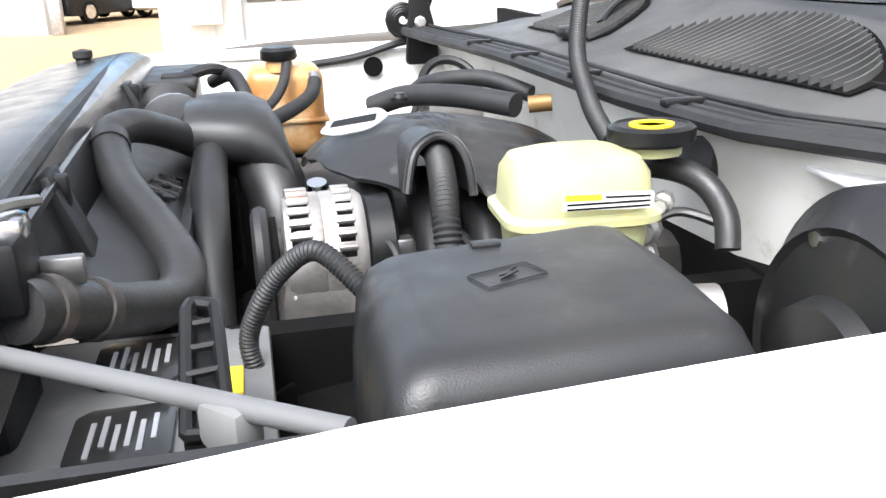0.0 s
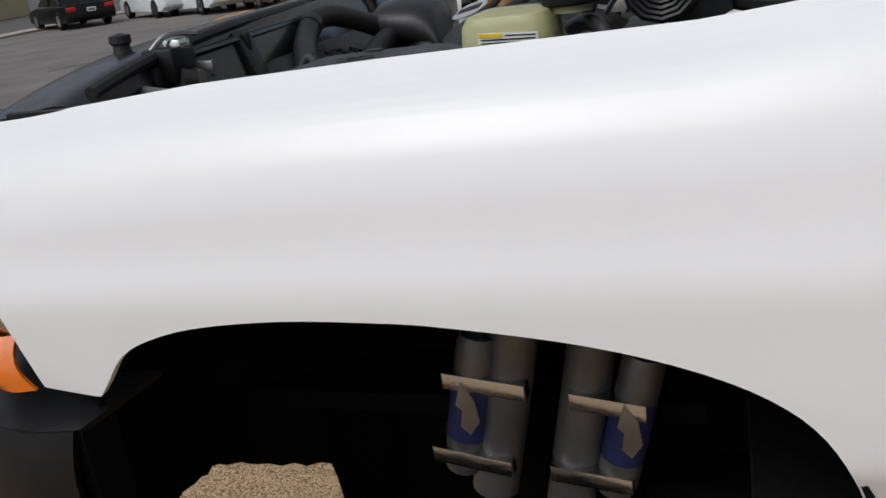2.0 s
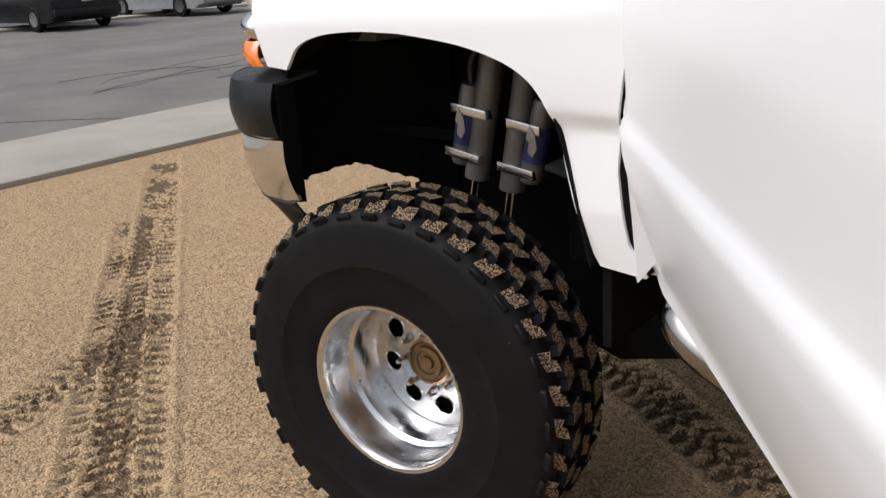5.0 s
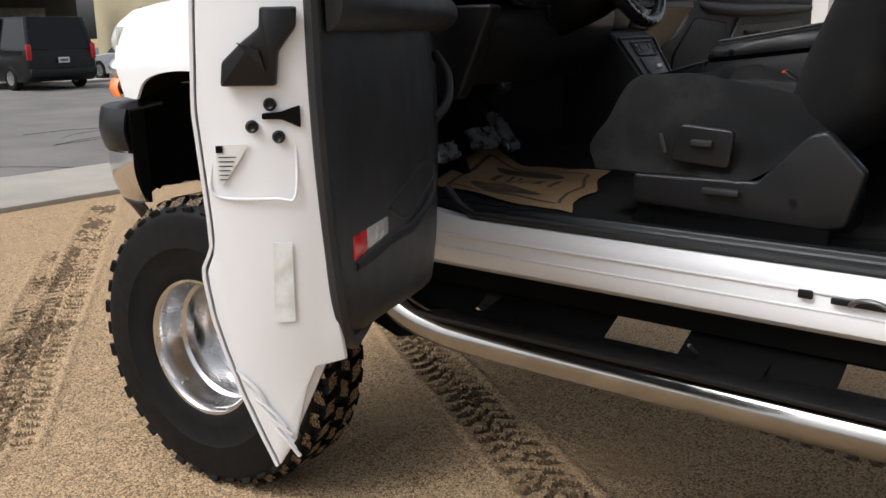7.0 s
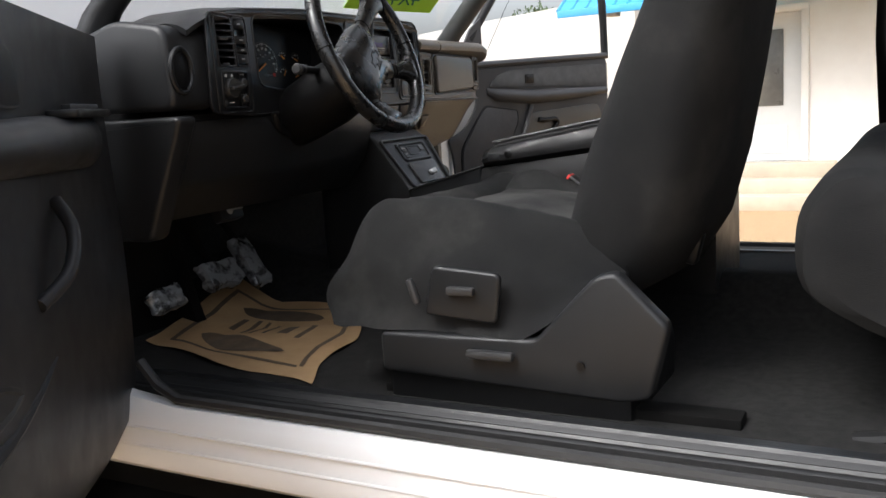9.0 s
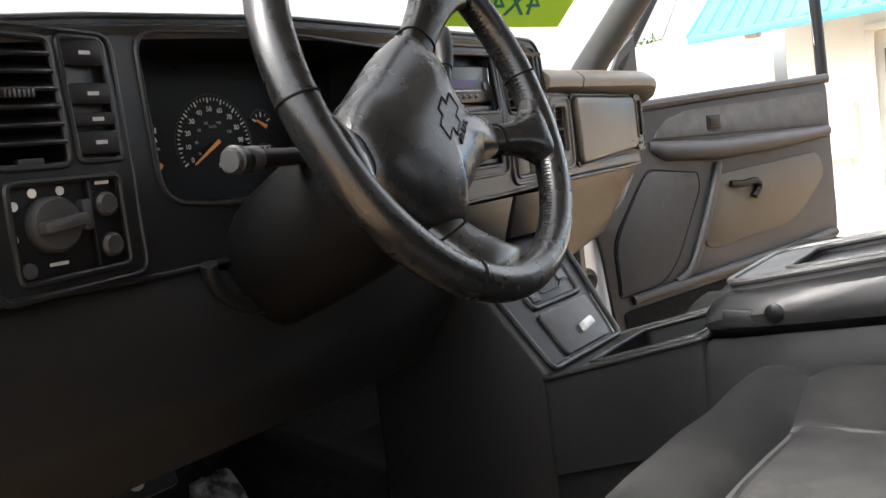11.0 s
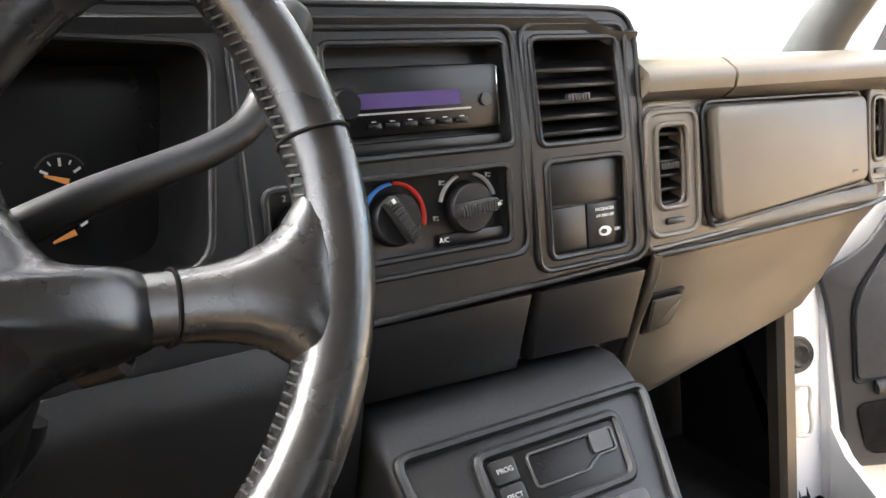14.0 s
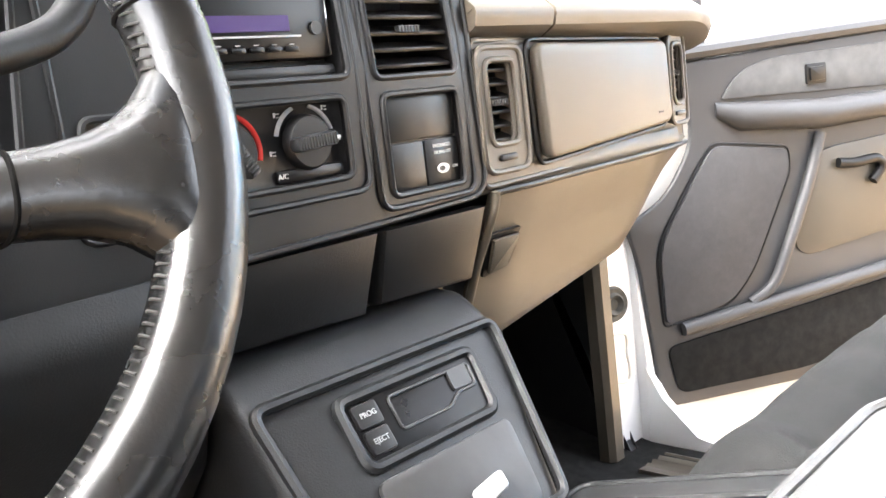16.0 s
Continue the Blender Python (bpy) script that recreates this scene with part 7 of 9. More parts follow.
CL = rounded([(-0.522, 1.560), (-0.44, 1.551), (-0.31, 1.551), (-0.168, 1.565), (-0.150, 1.705), (-0.34, 1.716), (-0.522, 1.706)], [0.03, 0.02, 0.02, 0.02, 0.02, 0.05, 0.025])
HOLES = [rect(-0.682, 1.598, -0.613, 1.693, 0.008), rect(-0.604, 1.600, -0.558, 1.696, 0.006), rect(-0.676, 1.516, -0.566, 1.588, 0.008), CL,
         rect(-0.075, 1.622, 0.086, 1.703, 0.008), rect(-0.128, 1.548, 0.078, 1.608, 0.008), rect(0.112, 1.619, 0.207, 1.705, 0.008), rect(0.117, 1.526, 0.205, 1.606, 0.008)]
OUT = rounded([(-0.722, 1.510), (-0.53, 1.500), (0.10, 1.508), (0.232, 1.512), (0.230, 1.728), (0.10, 1.730), (-0.34, 1.731), (-0.56, 1.716), (-0.712, 1.696)], [0.02, 0.02, 0.02, 0.025, 0.03, 0.02, 0.05, 0.02, 0.025])
bezel = part("bezel", plate(OUT, HOLES, lambda y, z, d: on_face(y, z, d - 0.008), 0.008, 0.0028), M_BEZEL, dashboard, "black instrument bezel with rounded openings")


# raised ridges round the groups of openings
for y0, z0, y1, z1 in ((-0.140, 1.536, 0.094, 1.714), (0.103, 1.517, 0.217, 1.716), (-0.697, 1.506, -0.549, 1.700)):
    part("bezel_ridge", add_ring(bmesh.new(), [on_face(y, z, 0.001) for y, z in rect(y0, z0, y1, z1, 0.014)], 0.0026, 8), M_BEZEL, dashboard)


def bucket(hole, depth, material, name="recess"):
    """The back and sides of an opening in the bezel."""
    bm = bmesh.new()
    n = len(hole)
    a = [bm.verts.new(on_face(y, z, -0.006)) for y, z in hole]
    c = (sum(p[0] for p in hole) / n, sum(p[1] for p in hole) / n)
    b = [bm.verts.new(on_face(c[0] + 0.96 * (y - c[0]), c[1] + 0.96 * (z - c[1]), -depth)) for y, z in hole]
    for i in range(n):
        bm.faces.new((a[i], a[(i + 1) % n], b[(i + 1) % n], b[i]))
    bm.faces.new(b)
    return part(name, bm, material, dashboard)


for hole, depth in zip(HOLES, (0.045, 0.006, 0.006, 0.125, 0.02, 0.008, 0.05, 0.008)):
    bucket(hole, depth, M_BEZEL)


def louvres(y0, y1, z0, z1, n, depth=0.012, out=-0.012, material=None, xf=None):
    """The slats of an air outlet, each its own mesh, with a thumb tab."""
    f = xf or on_face
    for i in range(n):
        z = z0 + (i + 0.5) * (z1 - z0) / n
        c = f((y0 + y1) / 2, z, out)
        part("slat", box(c, (depth * 1.6, y1 - y0, 0.0035), 0.001, Euler((0, radians(22), 0)).to_matrix(), 1), material or M_BEZEL, dashboard)
    c = f((y0 + y1) / 2, (z0 + z1) / 2, out + 0.009)
    bm = bmesh.new()
    for k in range(-3, 4):
        add_box(bm, c + Vector((0, 0.0035 * k, 0)), (0.006, 0.0022, 0.006), 0.0006, None, 1)
    part("vent_tab", bm, M_KNOB, dashboard)


louvres(-0.680, -0.615, 1.612, 1.690, 6)
louvres(0.114, 0.205, 1.624, 1.688, 5)
part("vent_wheel", box(on_face(-0.648, 1.602, -0.004), (0.006, 0.02, 0.005), 0.001), M_KNOB, dashboard)

# switch column
for z, h in ((1.684, 0.020), (1.652, 0.016), (1.632, 0.010), (1.614, 0.018)):
    part("rocker_switch", box(on_face(-0.581, z, -0.002), (0.008, 0.036, h), 0.002), M_BEZEL, dashboard)
    part("switch_mark", box(on_face(-0.579, z, 0.0024), (0.0006, 0.010, 0.003)), M_PRINT_DIM, dashboard)
# headlamp switch
part("headlamp_knob", lathe([(0.0205, 0), (0.0205, 0.010), (0.018, 0.014), (0.0, 0.014)], axis_to(on_face(-0.640, 1.556, -0.004), (1, 0, 0)), 28), M_KNOB, dashboard, "grey rotary headlamp knob")
part("headlamp_knob_grip", box(on_face(-0.640, 1.556, 0.016), (0.014, 0.036, 0.009), 0.003, Euler((radians(6), 0, 0)).to_matrix()), M_KNOB, dashboard)
part("dimmer_wheel", box(on_face(-0.607, 1.560, 0.0), (0.012, 0.009, 0.024), 0.003), M_KNOB, dashboard)
for y, z in ((-0.668, 1.572), (-0.650, 1.580), (-0.624, 1.580), (-0.672, 1.549)):
    part("switch_mark", lathe([(0.0035, 0), (0.0035, 0.0006)], axis_to(on_face(y, z, -0.0052), (1, 0, 0)), 10), M_PRINT, dashboard)
part("switch_mark", box(on_face(-0.640, 1.527, -0.005), (0.0006, 0.022, 0.0026)), M_PRINT_DIM, dashboard)
part("round_button", lathe([(0.006, 0), (0.006, 0.005), (0.0, 0.006)], axis_to(on_face(-0.666, 1.526, -0.005), (1, 0, 0)), 16), M_KNOB, dashboard)
for z in (1.566, 1.534):
    part("round_button", lathe([(0.0095, 0), (0.0095, 0.006), (0.007, 0.009), (0.004, 0.0085), (0.0, 0.0085)], axis_to(on_face(-0.583, z, -0.005), (1, 0, 0)), 20), M_KNOB, dashboard)
part("switch_mark", box(on_face(-0.583, 1.583, -0.005), (0.0006, 0.016, 0.0025)), M_PRINT, dashboard)
part("panel_divider", box(on_face(-0.598, 1.552, -0.003), (0.006, 0.003, 0.07), 0.001), M_BEZEL, dashboard)

# instruments
GX = 0.775


def dial(cy, cz, r, a0, a1, majors, numbers, size, needle, sub=4):
    """A dial: tick marks, figures and a needle on the dark cluster plate."""
    bm = bmesh.new()
    steps = (majors - 1) * sub
    for i in range(steps + 1):
        a = radians(a0 + (a1 - a0) * i / steps)
        big = i % sub == 0
        L, w = (0.0055, 0.0018) if big else (0.0032, 0.0010)
        p = Vector((GX + 0.004, cy + (r - L / 2) * math.cos(a), cz + (r - L / 2) * math.sin(a)))
        add_box(bm, p, (0.0004, L, w), 0, Euler((a, 0, 0)).to_matrix())
    part("dial_ticks", bm, M_PRINT, dashboard)
    for i, s in enumerate(numbers):
        if s:
            a = radians(a0 + (a1 - a0) * i / (len(numbers) - 1))
            p = Vector((GX + 0.004, cy + (r - 0.0125) * math.cos(a), cz + (r - 0.0125) * math.sin(a)))
            writing("dial_figure", s, 0.86 * size, facing(p, (1, 0, 0)), M_PRINT, dashboard)
    a = radians(needle)
    part("needle", prism([(GX + 0.007, cy + x * math.cos(a) - y * math.sin(a), cz + x * math.sin(a) + y * math.cos(a)) for x, y in ((-0.004, -0.0022), (r * 0.8, -0.0008), (r * 0.8, 0.0008), (-0.004, 0.0022))], (0.0015, 0, 0)), M_ORANGE, dashboard)
    part("dial_rim", tube([(GX + 0.003, cy + (r + 0.003) * math.cos(q), cz + (r + 0.003) * math.sin(q)) for q in span(radians(a1), radians(a0), 40)], 0.0008, 6), M_KNOB, dashboard)


part("cluster_plate", box((GX, -0.335, 1.625), (0.006, 0.36, 0.15)), M_GLOSS, dashboard, "black instrument cluster with white figures")
dial(-0.354, 1.614, 0.049, 206, -20, 11, ["0", "10", "20", "30", "40", "50", "60", "70", "80", "90", ""], 0.0088, 212)
writing("dial_word", "MPH", 0.007, facing((GX + 0.004, -0.346, 1.590), (1, 0, 0)), M_PRINT, dashboard)
writing("dial_word", "km/h", 0.005, facing((GX + 0.004, -0.354, 1.632), (1, 0, 0)), M_PRINT_DIM, dashboard)
for a, s in ((205, "20"), (175, "40"), (140, "60"), (110, "80"), (70, "100"), (30, "120")):
    writing("dial_word", s, 0.0045, facing((GX + 0.004, -0.354 + 0.025 * math.cos(radians(a)), 1.614 + 0.023 * math.sin(radians(a))), (1, 0, 0)), M_PRINT_DIM, dashboard)
dial(-0.432, 1.594, 0.040, 236, 84, 7, ["0", "1", "2", "3", "4", "5", "6"], 0.0078, 230)
writing("dial_word", "RPM", 0.0045, facing((GX + 0.004, -0.430, 1.612), (1, 0, 0)), M_PRINT_DIM, dashboard)
for cy, cz, nd in ((-0.283, 1.630, 150), (-0.283, 1.592, 60), (-0.232, 1.625, 160), (-0.232, 1.588, 200)):
    dial(cy, cz, 0.015, 150, 30, 3, ["", "", ""], 0.004, nd, 2)
part("warning_lamp", box((GX + 0.004, -0.318, 1.590), (0.0006, 0.010, 0.008), 0.002), M_RED, dashboard)
part("warning_bar", box((GX + 0.004, -0.330, 1.590), (0.0006, 0.022, 0.0014)), M_PRINT_DIM, dashboard)

# head unit
part("head_unit", box(on_face(0.004, 1.662, -0.014), (0.016, 0.152, 0.050), 0.004), M_GLOSS, dashboard, "black car stereo with a violet display")
part("head_unit_display", box(on_face(-0.002, 1.6625, -0.0052), (0.001, 0.088, 0.011), 0.0), M_PURPLE, dashboard, "violet lit display")
part("head_unit_strip", box(on_face(-0.002, 1.6535, -0.0054), (0.002, 0.105, 0.0014)), M_STEEL, dashboard)
part("head_unit_knob", lathe([(0.012, 0), (0.012, 0.010), (0.010, 0.014), (0, 0.014)], axis_to(on_face(-0.062, 1.661, -0.006), (1, 0, 0)), 24), M_GLOSS, dashboard)
part("head_unit_trim", box(on_face(0.0785, 1.662, -0.008), (0.006, 0.002, 0.046), 0.001), M_CHROME, dashboard)
part("head_unit_button", lathe([(0.005, 0), (0.005, 0.002), (0, 0.002)], axis_to(on_face(0.066, 1.659, -0.006), (1, 0, 0)), 16), M_KNOB, dashboard)
part("brand_bar", box(on_face(-0.006, 1.6735, -0.0055), (0.0008, 0.018, 0.0026)), M_PRINT_DIM, dashboard)
for i in range(6):
    part("preset_button", box(on_face(-0.036 + i * 0.0155, 1.6445, -0.0056), (0.002, 0.012, 0.004), 0.001), M_GLOSS, dashboard)
    part("button_mark", box(on_face(-0.036 + i * 0.0155, 1.6478, -0.0052), (0.0008, 0.004, 0.0008)), M_PRINT_DIM, dashboard)
part("radio_shelf", box(on_face(0.005, 1.628, -0.012), (0.012, 0.15, 0.010), 0.003), M_BEZEL, dashboard)


def climate_knob(y, z, r, turn):
    part("climate_knob", lathe([(r, 0), (r * 0.96, 0.006), (r * 0.88, 0.008), (0, 0.008)], axis_to(on_face(y, z, -0.006), (1, 0, 0)), 32), M_BEZEL, dashboard)
    g = bmesh.new()
    R = Euler((radians(turn), 0, 0)).to_matrix()
    add_box(g, on_face(y, z, 0.005), (0.012, r * 1.9, r * 0.5), 0.003, R)
    part("knob_grip", g, M_KNOB, dashboard)
    for k in range(-6, 7):
        part("grip_rib", box(on_face(y, z, 0.0112) + R @ Vector((0, k * r * 0.13, 0)), (0.0014, r * 0.06, r * 0.4), 0, R), M_KNOB, dashboard)
    part("knob_pointer", box(on_face(y, z, 0.0115) + R @ Vector((0, r * 0.84, 0)), (0.001, r * 0.16, r * 0.12), 0, R), M_PRINT, dashboard)


climate_knob(-0.100, 1.578, 0.020, 200)
climate_knob(-0.026, 1.577, 0.0205, 122)
climate_knob(0.041, 1.578, 0.0205, 4)


def arc(y, z, r, a0, a1, w, material, d=-0.0055):
    pts = [on_face(y + r * math.cos(radians(a)), z + r * math.sin(radians(a)), d) for a in span(a0, a1, 14)]
    part("scale_arc", tube(pts, w, 6, True, 0.4), material, dashboard)


arc(-0.026, 1.577, 0.0262, 196, 92, 0.0019, M_BLUE)
arc(-0.026, 1.577, 0.0262, 88, -16, 0.0019, M_RED)
arc(0.041, 1.578, 0.0262, 165, 108, 0.0017, M_PRINT_DIM)
arc(0.041, 1.578, 0.0262, 76, 16, 0.0017, M_PRINT_DIM)
for a in (190, 138, 92, 48, 0):
    p = on_face(0.041 + 0.031 * math.cos(radians(a)), 1.578 + 0.031 * math.sin(radians(a)), -0.0055)
    for dy, dz, w, h in ((-0.0016, 0.0004, 0.0016, 0.0036), (0.0012, 0.0012, 0.0030, 0.0010), (0.0014, -0.0012, 0.0022, 0.0010)):
        part("mode_mark", box(p + Vector((0, dy, dz)), (0.0006, w, h)), M_PRINT_DIM, dashboard)
for i, a in enumerate((150, 115, 80, 45, 10)):
    p = on_face(-0.100 + 0.027 * math.cos(radians(a)), 1.578 + 0.026 * math.sin(radians(a)), -0.0055)
    writing("fan_figure", str(i + 1), 0.006, facing(p, (1, 0, 0)), M_PRINT, dashboard)
part("ac_button", box(on_face(0.042, 1.5555, -0.006), (0.006, 0.062, 0.010), 0.003), M_BEZEL, dashboard)
writing("ac_word", "A/C", 0.0055, facing(on_face(0.014, 1.556, -0.0015), (1, 0, 0)), M_PRINT, dashboard)
part("recirculation_button", lathe([(0.008, 0), (0.008, 0.003), (0, 0.003)], axis_to(on_face(-0.062, 1.557, -0.006), (1, 0, 0)), 18), M_BEZEL, dashboard)
part("switch_mark", box(on_face(-0.062, 1.557, -0.0024), (0.0006, 0.007, 0.005), 0.001), M_PRINT_DIM, dashboard)
# pocket and airbag switch
part("blank_panel", box(on_face(0.161, 1.586, -0.006), (0.004, 0.083, 0.036), 0.001), M_BEZEL, dashboard)
part("blank_panel", box(on_face(0.140, 1.547, -0.006), (0.004, 0.042, 0.038), 0.001), M_BEZEL, dashboard)
part("airbag_switch", box(on_face(0.183, 1.547, -0.006), (0.004, 0.040, 0.038), 0.001), M_BEZEL, dashboard)
writing("switch_lettering", "PASSENGER", 0.0042, facing(on_face(0.183, 1.5600, -0.0034), (1, 0, 0)), M_PRINT, dashboard)
writing("switch_lettering", "AIR BAG OFF", 0.0036, facing(on_face(0.183, 1.5545, -0.0034), (1, 0, 0)), M_PRINT, dashboard)
part("key_slot", prism([on_face(0.182 + 0.0072 * math.cos(a), 1.541 + 0.0042 * math.sin(a), -0.004) for a in span(0, 2 * math.pi * 19 / 20, 20)], (0.0012, 0, 0)), M_PRINT, dashboard)
part("key_slot_hole", prism([on_face(0.180 + 0.0034 * math.cos(a), 1.541 + 0.0022 * math.sin(a), -0.003) for a in span(0, 2 * math.pi * 11 / 12, 12)], (0.0008, 0, 0)), M_BLACK, dashboard)
writing("switch_lettering", "ON", 0.0042, facing(on_face(0.197, 1.541, -0.0034), (1, 0, 0)), M_PRINT, dashboard)

# lower trays under the centre of the dash
for y0, y1 in ((-0.075, 0.094), (0.100, 0.224)):
    part("tray_door", prism([(0.872, y0 + 0.002, 1.502), (0.872, y1, 1.502), (0.852, y1 - 0.006, 1.436), (0.852, y0 + 0.004, 1.440)], (-0.02, 0, 0), 0.004), M_DASH, dashboard)
part("dash_underside", box((0.77, 0.06, 1.435), (0.12, 0.29, 0.03), 0.008), M_BLACK, dashboard)
part("dash_core", box((0.66, -0.03, 1.56), (0.20, 1.40, 0.20), 0.02), M_BLACK, dashboard)

# knee panel on the driver's side, with the steering-column opening
KNEE = [(0, 0.888, 1.508), (0.12, 0.897, 1.484), (0.3, 0.892, 1.450), (0.65, 0.865, 1.375), (1.0, 0.80, 1.300)]


def knee(u, v):
    x, z = between(v, [(k[0], k[1]) for k in KNEE]), between(v, [(k[0], k[2]) for k in KNEE])
    bow = 0.03 * max(0.0, 1 - abs((u + 0.40) / 0.13)) * max(0.0, 1 - v * 2.2)
    return (x + 0.04 * max(0.0, -0.62 - u) - 0.06 * max(0.0, u + 0.2), u, z - bow)


part("knee_panel", sheet(knee, span(-0.758, -0.075, 30), span(0, 1, 18), 0.012), M_DASH, dashboard, "charcoal knee panel under the steering column")
part("knee_panel_seam", tube([knee(y, 0.06) for y in span(-0.75, -0.55, 12)], 0.002, 6), M_BLACK, dashboard)
part("column_collar", tube([(0.915 + 0.02 * math.sin(a), -0.392 + 0.105 * math.cos(a), 1.508 + 0.060 * math.sin(a)) for a in span(radians(185), radians(355), 24)], 0.0075, 10), M_BEZEL, dashboard)
# dash end cap beside the door
part("end_cap", prism([(x, -0.700, z) for x, z in rounded([(0.70, 1.52), (0.938, 1.515), (0.930, 1.668), (0.80, 1.690), (0.70, 1.66)], 0.03)], (0, -0.115, 0), 0.012, 3), M_DASH, dashboard, "charcoal dash end panel with a round air outlet")
part("end_cap_lower", prism([(x, -0.765, z) for x, z in rounded([(0.74, 1.27), (0.84, 1.27), (0.95, 1.506), (0.72, 1.506)], 0.02)], (0, -0.05, 0), 0.010, 3), M_DASH, dashboard)
part("side_outlet", add_ring(bmesh.new(), [(0.941, -0.79 + 0.026 * math.cos(a), 1.588 + 0.04 * math.sin(a)) for a in span(0, 2 * math.pi * 0.96, 26)], 0.005), M_BEZEL, dashboard)
part("side_outlet_slats", box((0.937, -0.79, 1.588), (0.006, 0.04, 0.065), 0.002), M_GLOSS, dashboard)
part("brake_release", box((0.745, -0.49, 1.285), (0.03, 0.075, 0.04), 0.006, Euler((0, radians(-20), 0)).to_matrix()), M_BLACK, dashboard, "black parking brake release handle")
part("brake_release_mark", lathe([(0.009, 0), (0.009, 0.001), (0, 0.001)], axis_to((0.766, -0.505, 1.292), (1, 0, 0.35)), 18), M_PRINT_DIM, dashboard)
part("brake_release_bar", box((0.766, -0.478, 1.293), (0.001, 0.035, 0.004), 0, Euler((0, radians(-20), 0)).to_matrix()), M_PRINT_DIM, dashboard)

# passenger side: warm bounced light is carried in the plastic's colour
PAD = [(0, 0.44, 1.63), (0.25, 0.70, 1.680), (0.45, 0.82, 1.690), (0.6, 0.862, 1.684), (0.72, 0.878, 1.670), (0.82, 0.874, 1.655), (0.9, 0.858, 1.646), (1, 0.840, 1.642)]


def pad(u, v):
    x, z = between(v, [(k[0], k[1]) for k in PAD]), between(v, [(k[0], k[2]) for k in PAD])
    end = max(0.0, u - 0.62) / 0.12
    return (x - 0.05 * end ** 2 * v, u, z - 0.02 * end ** 2)


part("dash_pad", sheet(pad, span(0.232, 0.346, 8), smooth_steps := span(0, 1, 28), 0.012), M_DASH_WARM_LIT, dashboard, "graphite padded passenger dash top with warm bounced light in its colour")
part("dash_pad", sheet(pad, span(0.350, 0.735, 26), smooth_steps, 0.012), M_DASH_WARM_LIT, dashboard)


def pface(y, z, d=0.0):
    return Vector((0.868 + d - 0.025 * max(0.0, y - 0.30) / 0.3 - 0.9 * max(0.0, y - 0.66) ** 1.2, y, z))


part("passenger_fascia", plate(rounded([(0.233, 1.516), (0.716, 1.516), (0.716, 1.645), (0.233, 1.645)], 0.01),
     [rect(0.243, 1.552, 0.284, 1.627, 0.012), rect(0.626, 1.562, 0.654, 1.634, 0.008)], lambda y, z, d: pface(y, z, d - 0.02), 0.016, 0.003), M_DASH_WARM_LIT, dashboard, "graphite fascia with a tall air outlet at each end, warm bounced light in its colour")
part("airbag_cover", prism([pface(y, z, -0.004) for y, z in rounded([(0.322, 1.530), (0.606, 1.543), (0.602, 1.638), (0.316, 1.640)], 0.014)], (0.013, 0, 0), 0.005, 3), M_DASH_WARM_LIT, dashboard, "plain graphite airbag cover with warm bounced light in its colour")
part("airbag_gap", add_ring(bmesh.new(), [pface(y, z, -0.003) for y, z in rounded([(0.317, 1.526), (0.611, 1.539), (0.607, 1.641), (0.311, 1.644)], 0.014)], 0.0024), M_BLACK, dashboard)
part("fascia_mark", box(pface(0.572, 1.556, 0.0095), (0.0006, 0.010, 0.002)), M_BLACK, dashboard)
for y0, y1, z0, z1 in ((0.243, 0.284, 1.552, 1.627), (0.626, 0.654, 1.562, 1.634)):
    part("vent_frame", plate(rect(y0 - 0.011, z0 - 0.024, y1 + 0.012, z1 + 0.011, 0.014), [rect(y0, z0, y1, z1, 0.010)], lambda y, z, d: pface(y, z, d - 0.006), 0.008, 0.003), M_DASH_WARM_LIT, dashboard)
    part("recess", box(pface((y0 + y1) / 2, (z0 + z1) / 2, -0.030), (0.006, y1 - y0 + 0.012, z1 - z0 + 0.012)), M_GLOSS, dashboard)
    louvres(y0, y1, z0, z1, 6, 0.010, -0.012, M_BEZEL, pface)
    part("vent_wheel", box(pface((y0 + y1) / 2, z0 - 0.012, 0.002), (0.007, 0.024, 0.006), 0.002), M_BEZEL, dashboard)
part("fascia_ledge", sheet(lambda u, v: pface(u, 1.531 - 0.022 * v, -0.013 + 0.002 * math.sin(3.1416 * v)), span(0.236, 0.712, 20), span(0, 1, 6), 0.014), M_DASH_WARM_LIT, dashboard)
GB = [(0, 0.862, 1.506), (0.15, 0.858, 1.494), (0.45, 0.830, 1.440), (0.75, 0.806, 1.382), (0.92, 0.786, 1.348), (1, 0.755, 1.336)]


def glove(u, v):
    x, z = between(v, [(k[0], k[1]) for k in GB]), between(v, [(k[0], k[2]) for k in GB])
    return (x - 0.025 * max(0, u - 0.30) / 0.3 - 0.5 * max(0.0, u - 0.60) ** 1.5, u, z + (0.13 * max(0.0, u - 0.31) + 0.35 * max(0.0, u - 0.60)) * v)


part("glove_box_lid", sheet(glove, span(0.255, 0.690, 26), span(0, 1, 22), 0.014), M_DASH_WARM_LIT, dashboard, "graphite glove box lid with a square latch, warm bounced light in its colour")
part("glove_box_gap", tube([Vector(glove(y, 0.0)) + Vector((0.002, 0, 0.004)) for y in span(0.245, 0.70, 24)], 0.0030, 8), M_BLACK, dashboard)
part("dash_divider", tube(smooth_line([(0.872, 0.238, 1.512), (0.866, 0.238, 1.492), (0.838, 0.239, 1.44), (0.812, 0.240, 1.382)], 5), 0.0045, 10), M_DASH_WARM_LIT, dashboard)


def on_glove(y, v, d):
    return Vector(glove(y, v)) + d * Vector((0.89, 0, -0.45))


